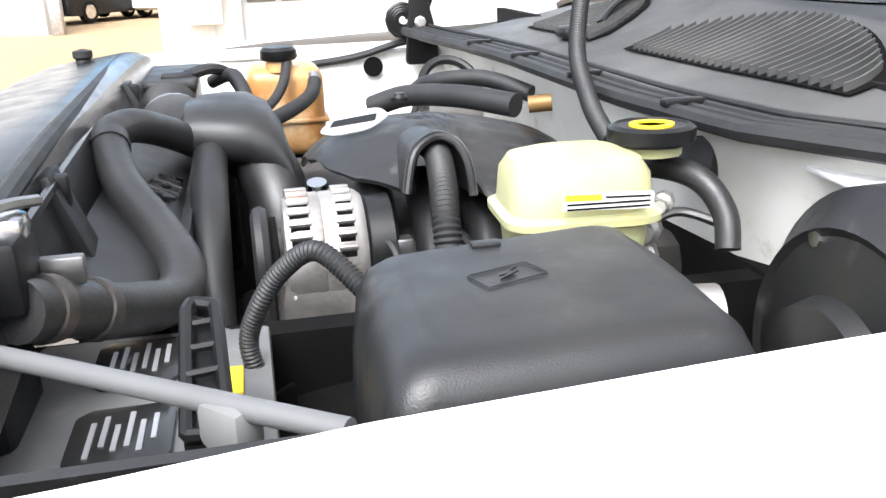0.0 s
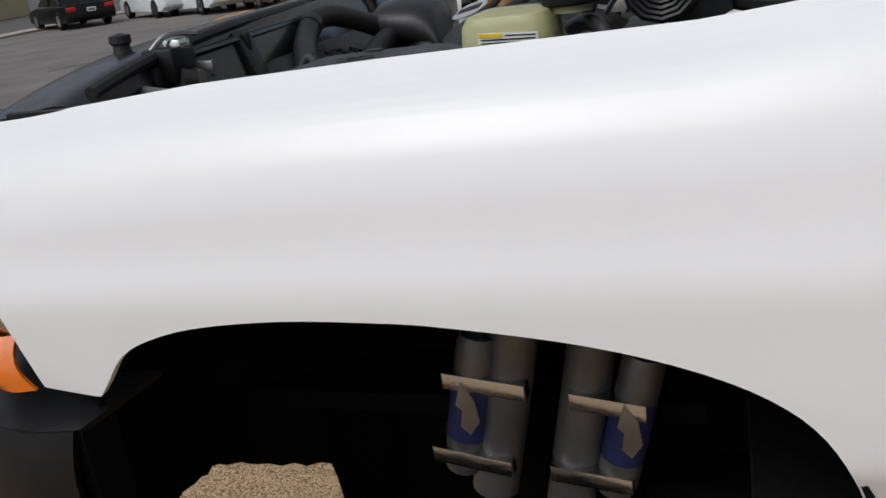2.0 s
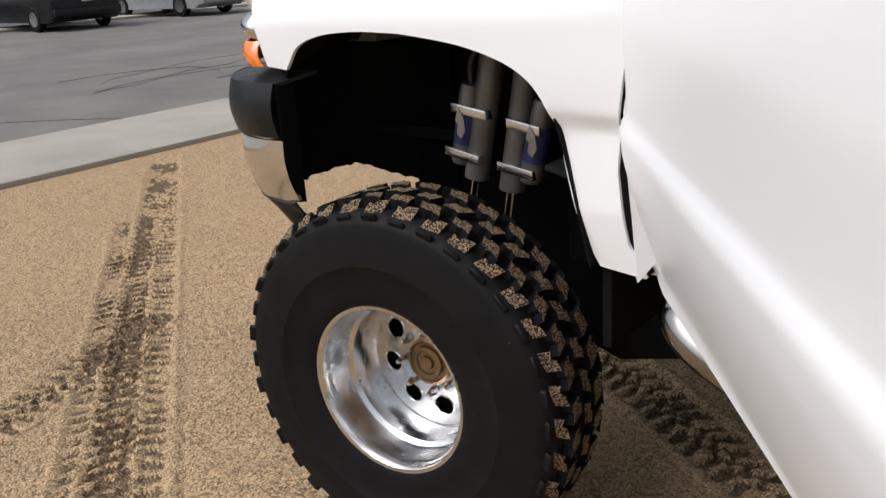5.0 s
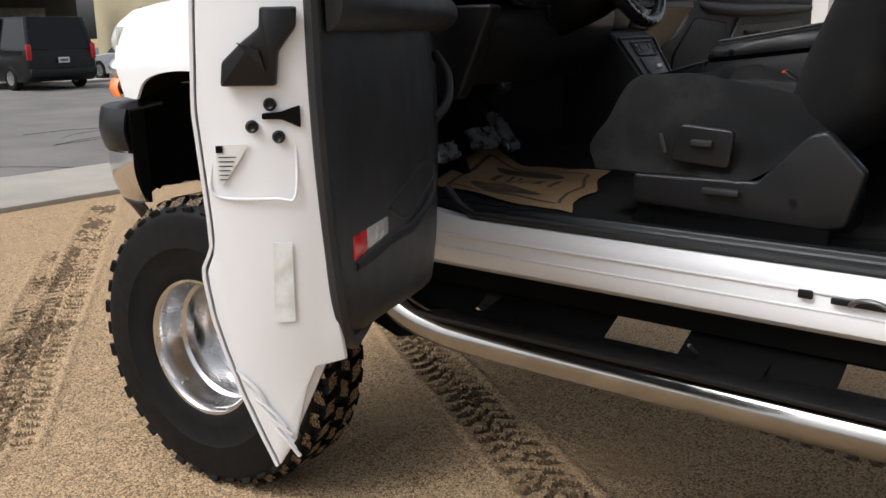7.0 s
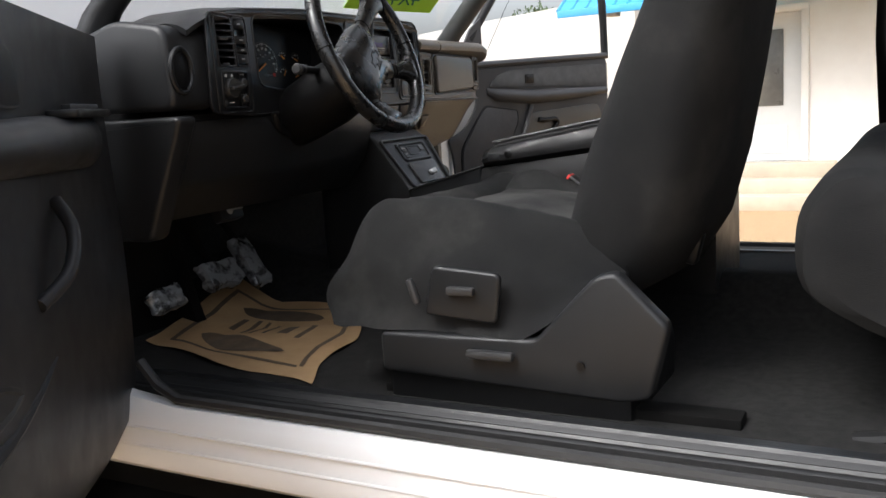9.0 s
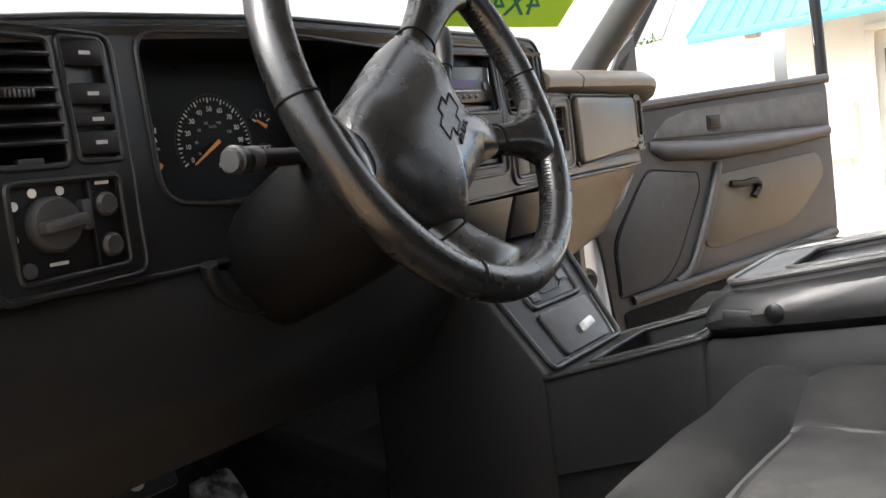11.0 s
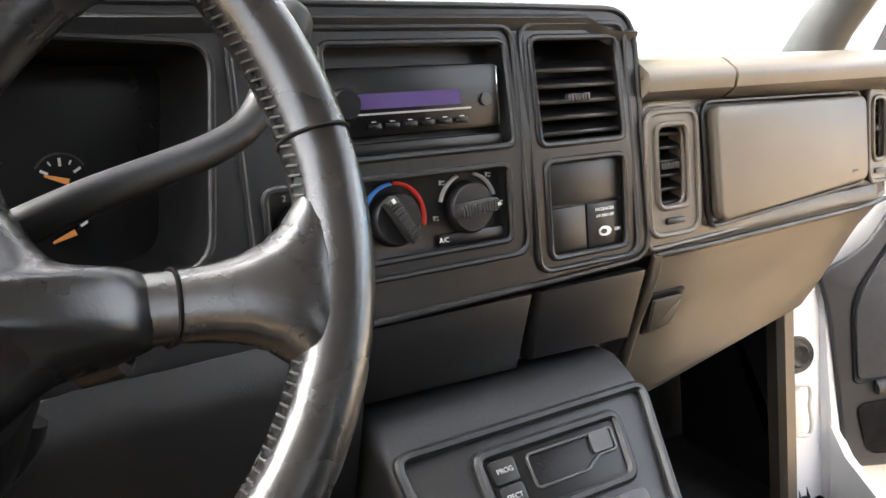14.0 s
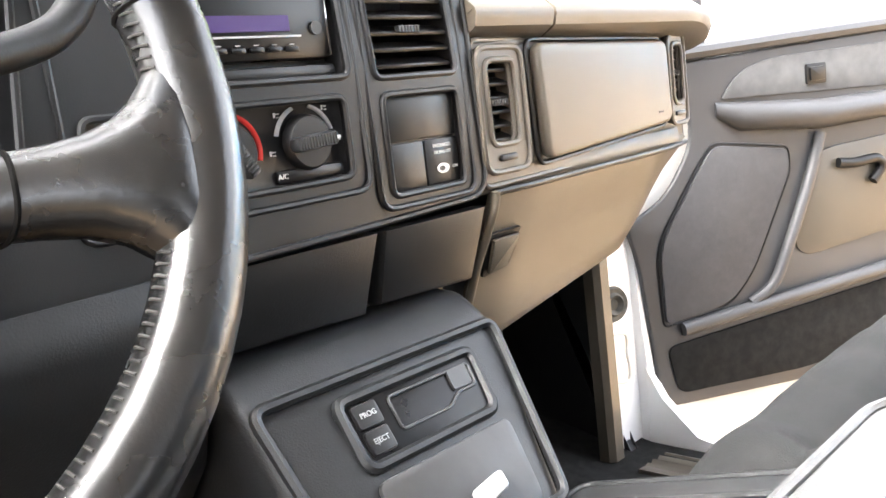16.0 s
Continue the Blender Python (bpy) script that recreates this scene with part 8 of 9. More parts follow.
LATCH = [(0.248, 0.275), (0.298, 0.275), (0.292, 0.485), (0.258, 0.510)]
part("latch_recess", prism([on_glove(y, v, -0.001) for y, v in rounded(LATCH, 0.004)], 0.004 * Vector((0.89, 0, -0.45)), 0.0), M_BLACK, dashboard)
part("glove_latch", prism([on_glove(0.274 + 0.80 * (y - 0.274), 0.388 + 0.80 * (v - 0.388), 0.004) for y, v in rounded(LATCH, 0.004)], 0.004 * Vector((0.89, 0, -0.45)), 0.0015), M_DASH_WARM_LIT, dashboard)

# ---- steering column and wheel ----
SC = Vector((1.0727, -0.3586, 1.6303))
SN = Vector((math.cos(radians(20.7)) * math.cos(radians(3.6)), math.cos(radians(20.7)) * math.sin(radians(3.6)), math.sin(radians(20.7))))
SU = Vector((-math.sin(radians(3.6)), math.cos(radians(3.6)), 0))
SV = SN.cross(SU)


def on_wheel(u, v, w=0.0):
    return SC + u * SU + v * SV + w * SN


wheel = part("steering_wheel", add_ring(bmesh.new(), [on_wheel(0.1836 * math.cos(a), 0.1836 * math.sin(a)) for a in span(0, 2 * math.pi * 71 / 72, 72)], 0.0165, 16), M_LEATHER, truck, "black leather four-spoke steering wheel, worn shiny")


def spoke(p0, p1, w0, w1):
    """A padded spoke from the hub to the rim, flaring where it meets the rim."""
    p0, p1 = Vector(p0), Vector(p1)
    d = (p1 - p0).normalized()
    n = Vector((-d.y, d.x))
    rings = []
    for t, w, h, lift in ((-0.30, w0 * 1.02, 0.011, -0.028), (0.0, w0, 0.0140, -0.022), (0.2, w0 + 0.02 * (w1 - w0), 0.0148, -0.016), (0.38, w0 + 0.08 * (w1 - w0), 0.0152, -0.010), (0.55, w0 + 0.22 * (w1 - w0), 0.0155, -0.005), (0.68, w0 + 0.42 * (w1 - w0), 0.0155, -0.002), (0.8, w0 + 0.68 * (w1 - w0), 0.0140, 0.0), (0.9, w0 + 0.95 * (w1 - w0), 0.0115, 0.0), (1.0, 1.1 * w1, 0.007, 0.0)):
        c = p0 + t * (p1 - p0)
        ring = []
        for k in range(18):
            q = 2 * math.pi * k / 18
            a, b = w * math.copysign(abs(math.cos(q)) ** 0.7, math.cos(q)), h * math.copysign(abs(math.sin(q)) ** 0.85, math.sin(q))
            back = max(0.0, t) ** 2 * a * a * 2.9
            ring.append(on_wheel(c.x + a * n.x - back * d.x, c.y + a * n.y - back * d.y, b + lift))
        rings.append(ring)
    part("spoke", loft(rings), M_LEATHER, wheel)
    c = p0 + 0.03 * (p1 - p0)
    part("spoke_seam", add_ring(bmesh.new(), [on_wheel(c.x + a * n.x, c.y + a * n.y, b - 0.0215) for a, b in ((1.03 * w0 * math.copysign(abs(math.cos(q)) ** 0.7, math.cos(q)), 0.0146 * math.copysign(abs(math.sin(q)) ** 0.85, math.sin(q))) for q in span(0, 2 * math.pi * 27 / 28, 28))], 0.0012, 6), M_DARK, wheel)


for p0, p1, w0, w1 in (((0.107, -0.047), (0.176, -0.058), 0.0150, 0.052), ((-0.117, -0.048), (-0.174, -0.060), 0.0200, 0.052), ((0.045, 0.056), (0.122, 0.136), 0.0185, 0.050), ((-0.043, -0.123), (-0.030, -0.179), 0.0250, 0.054)):
    spoke(p0, p1, w0, w1)
PADC = Vector((-0.012, -0.034))
PADO = rounded([(0.030, 0.071), (0.062, 0.045), (0.055, 0.012), (0.068, -0.022), (0.108, -0.031), (0.106, -0.062), (0.062, -0.066), (0.026, -0.088), (-0.008, -0.106), (-0.018, -0.127), (-0.068, -0.122), (-0.100, -0.098), (-0.121, -0.068), (-0.117, -0.026), (-0.092, 0.0), (-0.056, 0.020), (-0.012, 0.048)], 0.012)


def airbag_pad():
    rings = []
    for f, w in [(0.02, 0.0070), (0.25, 0.0068), (0.45, 0.0055), (0.62, 0.0025), (0.75, -0.0015), (0.86, -0.0065), (0.94, -0.013), (1.0, -0.023), (0.98, -0.048)]:
        rings.append([on_wheel(PADC.x + f * (x - PADC.x), PADC.y + f * (y - PADC.y), w) for x, y in PADO])
    return loft(rings)


part("airbag_pad", airbag_pad(), M_LEATHER, wheel, "black grained airbag pad with an embossed emblem")
bow = [(-0.026, -0.007), (-0.009, -0.007), (-0.012, -0.0135), (0.006, -0.0135), (0.009, -0.007), (0.022, -0.007), (0.027, 0.007), (0.010, 0.007), (0.013, 0.0135), (-0.005, 0.0135), (-0.008, 0.007), (-0.021, 0.007)]
EM = Matrix.Translation(on_wheel(-0.004, -0.031, 0.0068)) @ Matrix((SU, SV, SN)).transposed().to_4x4() @ Matrix.Rotation(radians(38), 4, "Z") @ Matrix.Scale(0.98, 4)
part("emblem", add_ring(bmesh.new(), [EM @ V(x, y, 0.0) for x, y in bow], 0.0013, 6), M_LEVER, wheel)
part("emblem_plate", prism([EM @ V(0.92 * x, 0.9 * y, -0.004) for x, y in bow], 0.0042 * SN), M_LEATHER, wheel)
writing("pad_lettering", "AIR BAG", 0.0085, EM @ Matrix.Translation((0.0, -0.0195, -0.0002)), M_BLACK, wheel, 0.0012)
# stitches along the inner edge of the rim
st = bmesh.new()
for k in range(230):
    a = 2 * math.pi * k / 230
    p, t = on_wheel(0.1686 * math.cos(a), 0.1686 * math.sin(a), 0.0065), (-math.sin(a) * SU + math.cos(a) * SV)
    q = on_wheel(0.1674 * math.cos(a), 0.1674 * math.sin(a), -0.001)
    add_tube(st, [p - 0.0012 * t, 0.5 * (p + q) - 0.0014 * (math.cos(a) * SU + math.sin(a) * SV), q + 0.0012 * t], 0.0006, 5)
part("rim_stitching", st, surface("grey_thread", (0.022, 0.021, 0.020), 0.85), wheel)
for ang in (183, 4, 247, 78):
    a = radians(ang)
    part("rim_seam", add_ring(bmesh.new(), [on_wheel((0.1836 + 0.0167 * math.cos(q)) * math.cos(a), (0.1836 + 0.0167 * math.cos(q)) * math.sin(a), 0.0167 * math.sin(q)) for q in span(0, 2 * math.pi * 19 / 20, 20)], 0.0011, 6), M_DARK, wheel)

column = part("steering_column", loft([[on_wheel(r * 1.25 * math.cos(q) + du, r * math.sin(q) + dv, w) for q in span(0, 2 * math.pi * 23 / 24, 24)] for r, w, du, dv in ((0.030, -0.040, 0, -0.036), (0.052, -0.046, 0, -0.044), (0.064, -0.06, -0.016, -0.052), (0.069, -0.12, -0.018, -0.058), (0.066, -0.20, -0.01, -0.062), (0.060, -0.27, 0, -0.066))]), M_LEVER, truck, "black plastic steering column shroud")
part("ignition_barrel", lathe([(0.021, 0), (0.021, 0.02), (0.017, 0.022), (0.015, 0.012), (0, 0.012)], axis_to(on_wheel(0.082, -0.045, -0.075), SU + 0.6 * SN), 20), M_BEZEL, column)
tl = [V(0.992, -0.43, 1.585), V(1.006, -0.50, 1.586), V(1.016, -0.542, 1.586)]
part("turn_stalk", tube(tl, [0.007, 0.008, 0.0105], 14), M_LEVER, column, "black turn signal stalk")
part("stalk_collar", lathe([(0.0098, 0), (0.0106, 0.002), (0.0106, 0.012), (0.0098, 0.014)], axis_to(tl[1] + 0.35 * (tl[2] - tl[1]), tl[2] - tl[1]), 24), M_KNOB, column)
part("stalk_ring", lathe([(0.0112, -0.006), (0.0118, -0.002), (0.0118, 0.002), (0.0098, 0.003)], axis_to(tl[2], tl[2] - tl[1]), 24), M_BLACK, column)
part("stalk_button", lathe([(0.0098, 0), (0.0098, 0.005), (0.0085, 0.007), (0, 0.007)], axis_to(tl[2], tl[2] - tl[1]), 20), M_KNOB, column)
part("stalk_marks", box(V(1.008, -0.505, 1.5955), (0.003, 0.016, 0.001)), M_PRINT_DIM, column)
gs = smooth_line([V(1.012, -0.30, 1.612), V(1.004, -0.262, 1.624), V(0.965, -0.190, 1.640), V(0.950, -0.160, 1.655), V(0.940, -0.142, 1.680), V(0.921, -0.118, 1.716)], 5)
part("shift_lever", tube(gs[:-6], 0.0088, 14), M_LEVER, column, "black column shift lever")
part("shift_grip", tube([gs[-8], gs[-6], gs[-4], gs[-2], gs[-1]], [0.010, 0.0125, 0.0145, 0.0155, 0.012], 14), M_LEVER, column)
part("hazard_button", box(on_wheel(-0.02, 0.010, -0.10), (0.014, 0.010, 0.010), 0.002), M_RED, column)

# ---- centre console ----
CF = [(0.81, 1.438), (0.862, 1.434), (0.893, 1.413), (0.990, 1.287)]
console = part("center_console", loft([[(0.70, yt, 1.43), *[(x, yt, z) for x, z in CF[:3]], (*CF[3][:1], yb, CF[3][1]), (0.99, yb, 0.98), (0.70, yt, 0.98)] for yt, yb in ((-0.068, -0.062), (0.192, 0.140))]), M_DASH, truck, "charcoal center console with a cassette player")
bv = bmesh.new()
bv.from_mesh(console.data)
bmesh.ops.bevel(bv, geom=bv.edges[:], offset=0.012, segments=3, affect="EDGES", profile=0.5)
bv.to_mesh(console.data)
bv.free()
for p in console.data.polygons:
    p.use_smooth = True
console.data.set_sharp_from_angle(angle=radians(40))
CO, CD = Vector((0.893, 0.061, 1.413)), Vector((0.097, 0, -0.126)).normalized()
CN = Vector((0.126, 0, 0.097)).normalized()


def on_console(y, s, d=0.0):
    return Vector((CO.x, 0.061 + (y - 0.061) * (1 - 1.3 * s) - 0.10 * s, CO.z)) + s * CD + d * CN


part("console_rim", add_ring(bmesh.new(), [on_console(y, s, 0.002) for y, s in rounded([(-0.062, 0.004), (0.184, 0.004), (0.184, 0.154), (-0.062, 0.154)], 0.012)], 0.0045), M_DASH, console)
part("slot_rim", add_ring(bmesh.new(), [on_console(y, s, 0.001) for y, s in rounded([(0.0, 0.020), (0.146, 0.020), (0.146, 0.072), (0.0, 0.072)], 0.010)], 0.0048), M_DASH, console)
part("cassette_player", prism([on_console(y, s, -0.012) for y, s in rect(0.002, 0.022, 0.144, 0.070, 0.006)], 0.0135 * CN, 0.001), M_GLOSS, console, "black cassette player")
part("cassette_slot", add_ring(bmesh.new(), [on_console(y, s, 0.0025) for y, s in rounded([(0.045, 0.030), (0.136, 0.030), (0.136, 0.048), (0.114, 0.048), (0.100, 0.056), (0.045, 0.056)], 0.004)], 0.0013, 6), M_KNOB, console)
part("cassette_flap", prism([on_console(y, s, 0.001) for y, s in rect(0.110, 0.030, 0.132, 0.046, 0.003)], 0.003 * CN), M_KNOB, console)
CT = Matrix((V(0, 1, 0), -CD, CN)).transposed().to_4x4()
for s, t in ((0.036, "PROG"), (0.056, "EJECT")):
    part("key", prism([on_console(y, q, 0.001) for y, q in rect(0.008, s - 0.009, 0.032, s + 0.009, 0.003)], 0.004 * CN, 0.001), M_BEZEL, console)
    writing("key_word", t, 0.0056, Matrix.Translation(on_console(0.020, s, 0.0055)) @ CT, M_PRINT_DIM, console)
part("ashtray_lid", prism([on_console(y, s, 0.0) for y, s in rect(-0.005, 0.082, 0.152, 0.148, 0.010)], 0.006 * CN, 0.0025), M_KNOB, console, "grey ashtray lid with a pull tab")
part("ashtray_tab", prism([on_console(y, s, 0.006) for y, s in rounded([(0.070, 0.118), (0.106, 0.114), (0.108, 0.128), (0.072, 0.132)], 0.004)], 0.010 * CN, 0.003), surface("pale_grey_plastic", (0.45, 0.45, 0.45), 0.4), console, "pale grey pull tab")
tunnel = part("floor_console", loft([[(x, y, z) for y, z in [(-0.098 + q, 0.97), (-0.085 + q, 1.30 + dz), (-0.075 + q, 1.335 + dz), (0.165, 1.335 + dz), (0.18, 1.30 + dz), (0.195, 0.97)]] for x, q, dz in ((0.99, 0.01, -0.13), (1.188, 0.0, -0.13), (1.192, 0, 0.0), (1.20, 0, 0.004), (1.50, 0, 0.036), (1.75, 0, 0.04))]), M_BLACK, truck, "charcoal floor console with cup holders and armrest")
part("bin_rim", plate(rect(0.985, -0.082, 1.195, 0.172, 0.012), [rect(1.032, -0.046, 1.176, 0.136, 0.014)], lambda x, y, d: Vector((x, y, 1.168 + 0.27 * (x - 1.0) + d)), 0.122, 0.003), M_DASH, tunnel, "charcoal rim of the open console bin")
for y in (0.0, 0.092):
    part("cup_holder", lathe([(0.040, 0), (0.042, 0.055), (0.038, 0.057), (0.035, 0.006), (0, 0.006)], Matrix.Translation((1.105, y, 1.212)), 28), M_GLOSS, tunnel, "black cup holder sunk in the bin")
    part("cup_finger", box((1.078, y - 0.018, 1.268), (0.012, 0.024, 0.014), 0.004, Euler((0, radians(25), 0)).to_matrix()), M_KNOB, tunnel)
part("armrest_box", loft([[(x, y, z) for y, z in [(-0.074 - e, b), (-0.090 - e, b + 0.012), (-0.092 - e, 0.5 * (b + t)), (-0.082 - e, t - 0.008), (-0.066, t), (0.146, t), (0.162 + e, t - 0.008), (0.172 + e, 0.5 * (b + t)), (0.170 + e, b + 0.012), (0.154 + e, b)]] for x, e, b, t in ((1.192, -0.016, 1.344, 1.366), (1.202, -0.004, 1.341, 1.380), (1.225, 0.0, 1.343, 1.391), (1.30, 0.002, 1.350, 1.403), (1.40, 0.002, 1.361, 1.419), (1.52, 0.0, 1.374, 1.438), (1.60, -0.004, 1.380, 1.440), (1.62, -0.02, 1.384, 1.430))]), M_BLACK, tunnel, "black armrest box with a latch in its front corner")
part("armrest_tray", plate(rounded([(1.215, -0.068), (1.58, -0.068), (1.58, 0.148), (1.215, 0.148)], 0.03), [rounded([(1.270, -0.040), (1.55, -0.040), (1.55, 0.120), (1.270, 0.120)], 0.03)], lambda x, y, d: Vector((x, y, 1.388 + 0.158 * (x - 1.215) + d)), 0.010, 0.004), M_LID, tunnel, "grey armrest lid with a raised rim")
part("armrest_latch", lathe([(0.010, 0), (0.010, 0.003), (0.007, 0.005), (0, 0.005)], axis_to((1.272, -0.090, 1.372), (0, -1, 0)), 18), M_GLOSS, tunnel)
part("armrest_button", box((1.234, -0.0885, 1.366), (0.034, 0.008, 0.020), 0.004), M_DASH, tunnel)
part("seat_belt_buckle", box((1.467, -0.112, 1.290), (0.085, 0.034, 0.018), 0.005, Euler((0, radians(38), 0)).to_matrix()), M_BLACK, truck, "black seat belt buckle with a red button")
part("buckle_button", box((1.433, -0.112, 1.317), (0.008, 0.030, 0.014), 0.002, Euler((0, radians(38), 0)).to_matrix()), M_RED, truck, "red release button")
# ---- seats ----
M_PIPING = surface("grey_piping", (0.05, 0.05, 0.05), 0.8)
M_INSERT = surface("worn_grey_velour", (0.014, 0.0143, 0.0148), 0.9, color2=(0.046, 0.0457, 0.0440), scale=6, detail=10, bump=0.7, bump_scale=900, rough2=1.0, spots=((0.085, 0.0835, 0.080), 4.5, 0.54, 0.74), spec=0.25)


def superellipse(cy, cz, w, h, n=28, e=0.55):
    out = []
    for k in range(n):
        q = 2 * math.pi * k / n
        c, s = math.cos(q), math.sin(q)
        out.append((cy + w * math.copysign(abs(c) ** e, c), cz + h * math.copysign(abs(s) ** e, s)))
    return out


def cushion(cy, dx, x0=1.196, x1=1.715):
    """A seat cushion with side bolsters, a sunken middle and a rolled front edge."""
    def at(u, v):
        y = cy + (0.305 - 0.055 * max(0.0, (v - 0.72) / 0.28) ** 2) * u
        front = max(0.0, 1 - v / 0.14)
        z = 1.300
        side = abs(u)
        z += (0.038 - 0.016 * max(0.0, v - 0.35)) * (1 - (0.85 * min(1.0, max(0.0, (v - 0.36) / 0.16)) if u * cy < 0 else 0.0)) * math.exp(-((side - 0.81) / 0.15) ** 2) * min(1.0, max(0.25, (v - 0.08) / 0.16)) - 0.012 * math.exp(-((side - 0.62) / 0.030) ** 2) * min(1.0, max(0.0, (v - 0.20) * 9)) + 0.020 * math.exp(-((v - 0.13) / 0.085) ** 2) + 0.010 * math.exp(-((v - 0.5) / 0.16) ** 2) * math.exp(-(side / 0.4) ** 2)
        z -= 0.013 * math.exp(-((v - 0.238) / 0.016) ** 2) * max(0.0, min(1.0, (0.68 - side) * 12))
        z -= (0.014 if u * cy < 0 else 0.005) * math.exp(-((v - 0.232 - 0.06 * (side - 0.82)) / 0.026) ** 2) * max(0.0, min(1.0, (side - 0.60) * 12))
        z -= min(0.085, math.hypot(0.085 * front ** 2.0, 1.2 * max(0.0, side - 0.86) ** 1.5))
        z += 0.003 * noise.noise(Vector((9 * y, 9 * v, 0.3))) + 0.0028 * noise.noise(Vector((14 * y + 7 * v, 26 * v - 6 * y, 1.7))) - 0.11 * max(0.0, v - 0.42) ** 1.4
        return (dx + x0 + 0.01 - 0.02 * (1 - side ** 2) + (x1 - x0) * v, y, z)
    bm = sheet(at, span(-1, 1, 61), span(0, 1, 44))
    for f in bm.faces:
        c = f.calc_center_median()
        if abs(c.y - cy) < 0.189 and c.x > dx + x0 + 0.122:
            f.material_index = 1
    rim = [e for e in bm.edges if e.is_boundary]
    for k in range(6):
        g = bmesh.ops.extrude_edge_only(bm, edges=rim)
        rim = [e for e in g["geom"] if isinstance(e, bmesh.types.BMEdge)]
        for w in [w for w in g["geom"] if isinstance(w, bmesh.types.BMVert)]:
            x = w.co.x - dx
            low = 1.118 + 0.085 * min(1.0, max(0.0, (x - 1.575) / 0.12)) ** 1.2
            w.co.z += (low - w.co.z) / (6 - k)
            out = (0.010, 0.005, 0.001, -0.003, -0.007, -0.014)[k] + 0.007 * noise.noise(Vector((14 * x + 9 * w.co.z, 5 * k, 22 * w.co.z - 9 * x)))
            w.co.y += math.copysign(out, w.co.y - cy) * min(1.0, abs(w.co.y - cy) / 0.25)
            w.co.x -= (0.014, 0.010, 0.005, -0.002, -0.008, -0.014)[k] * max(0.0, 1 - (x - x0) / 0.06)
    bmesh.ops.recalc_face_normals(bm, faces=bm.faces)
    return bm


def backrest(cy, dx):
    rings = []
    for t, w, d in ((0.0, 0.19, 0.05), (0.04, 0.24, 0.095), (0.14, 0.265, 0.120), (0.3, 0.272, 0.118), (0.5, 0.27, 0.100), (0.7, 0.255, 0.078), (0.88, 0.225, 0.062), (0.97, 0.18, 0.04), (1.0, 0.12, 0.02)):
        z = 1.16 + 0.76 * t
        rings.append([(dx + 1.675 + 0.30 * (z - 1.17) + px, y, z) for y, px in superellipse(cy, 0.0, w, d, 40, 0.68)])
    return loft(rings)


def front_seat(cy, name_label, dx=0.0):
    s = thing("front_seat", name_label, "seat")
    s.parent = truck
    part("seat_cushion", cushion(cy, dx), M_CLOTH, s).data.materials.append(M_INSERT)
    part("backrest", backrest(cy, dx), M_CLOTH, s)
    for sy in (-1, 1):
        part("seam_piping", tube(smooth_line([(dx + 1.68, cy + sy * 0.186, 1.256), (dx + 1.50, cy + sy * 0.189, 1.290), (dx + 1.34, cy + sy * 0.188, 1.298), (dx + 1.318, cy + sy * 0.174, 1.296)], 6), 0.003, 6), M_PIPING, s)
    part("front_piping", tube([(dx + 1.318 - 0.009 * (1 - (u / 0.174) ** 2), cy + u, 1.2945) for u in span(-0.174, 0.174, 14)], 0.003, 6), M_PIPING, s)
    return s


driver_seat = front_seat(-0.408, "charcoal cloth bucket seat with plastic base trim")
passenger_seat = front_seat(0.46, "charcoal cloth passenger seat in bright daylight", -0.175)
# base trim on the door side
part("base_trim", prism([(x, -0.762, z) for x, z in rounded([(1.31, 1.045), (1.74, 1.030), (1.785, 1.040), (1.815, 1.155), (1.735, 1.235), (1.70, 1.225), (1.60, 1.12), (1.31, 1.115)], 0.012)], (0, 0.035, 0), 0.008, 3), M_DASH, driver_seat, "dark grey plastic seat base trim")
part("seat_riser", box((1.53, -0.60, 1.03), (0.44, 0.28, 0.10), 0.01), M_BLACK, driver_seat)
part("trim_bolt", lathe([(0.007, 0), (0.007, 0.003), (0, 0.003)], axis_to((1.677, -0.764, 1.085), (0, -1, 0)), 14), M_GLOSS, driver_seat)
part("control_panel", prism([(x, -0.747, z) for x, z in rounded([(1.40, 1.15), (1.535, 1.14), (1.545, 1.225), (1.42, 1.235)], 0.014)], (0, -0.014, 0), 0.006, 3), M_DASH, driver_seat)
part("seat_switch", box((1.475, -0.766, 1.195), (0.05, 0.014, 0.014), 0.004), M_KNOB, driver_seat)
part("seat_switch", box((1.385, -0.764, 1.19), (0.012, 0.014, 0.045), 0.004, Euler((0, radians(-18), 0)).to_matrix()), M_KNOB, driver_seat)
part("recline_lever", box((1.525, -0.772, 1.092), (0.085, 0.016, 0.016), 0.006), M_KNOB, driver_seat)
part("seat_track", box((1.60, -0.70, 0.995), (0.62, 0.05, 0.03), 0.004), M_DARK, driver_seat, "dark steel seat track")
part("recline_handle", box((1.80, -0.50, 1.26), (0.03, 0.03, 0.12), 0.008, Euler((0, radians(15), 0)).to_matrix()), M_BLACK, driver_seat)
# rear bench
bench = thing("rear_seat", "charcoal cloth rear bench seat", "seat")
bench.parent = truck
RB = smooth_line([(2.06, 0, 1.15), (1.985, 0, 1.20), (1.975, 0, 1.29), (2.00, 0, 1.35), (2.05, 0, 1.378), (2.15, 0, 1.362), (2.30, 0, 1.335), (2.46, 0, 1.33), (2.5, 0, 1.2), (2.4, 0, 1.10), (2.2, 0, 1.09)], 4)
part("seat_cushion", loft([[(2.22 + (p.x - 2.22) * k, y, 1.23 + (p.z - 1.23) * k) for p in RB] for y, k in ((-0.715, 0.80), (-0.70, 0.93), (-0.66, 0.99), (-0.5, 1.0), (0.0, 0.99), (0.5, 1.0), (0.66, 0.99), (0.70, 0.93), (0.715, 0.80))]), M_CLOTH, bench)
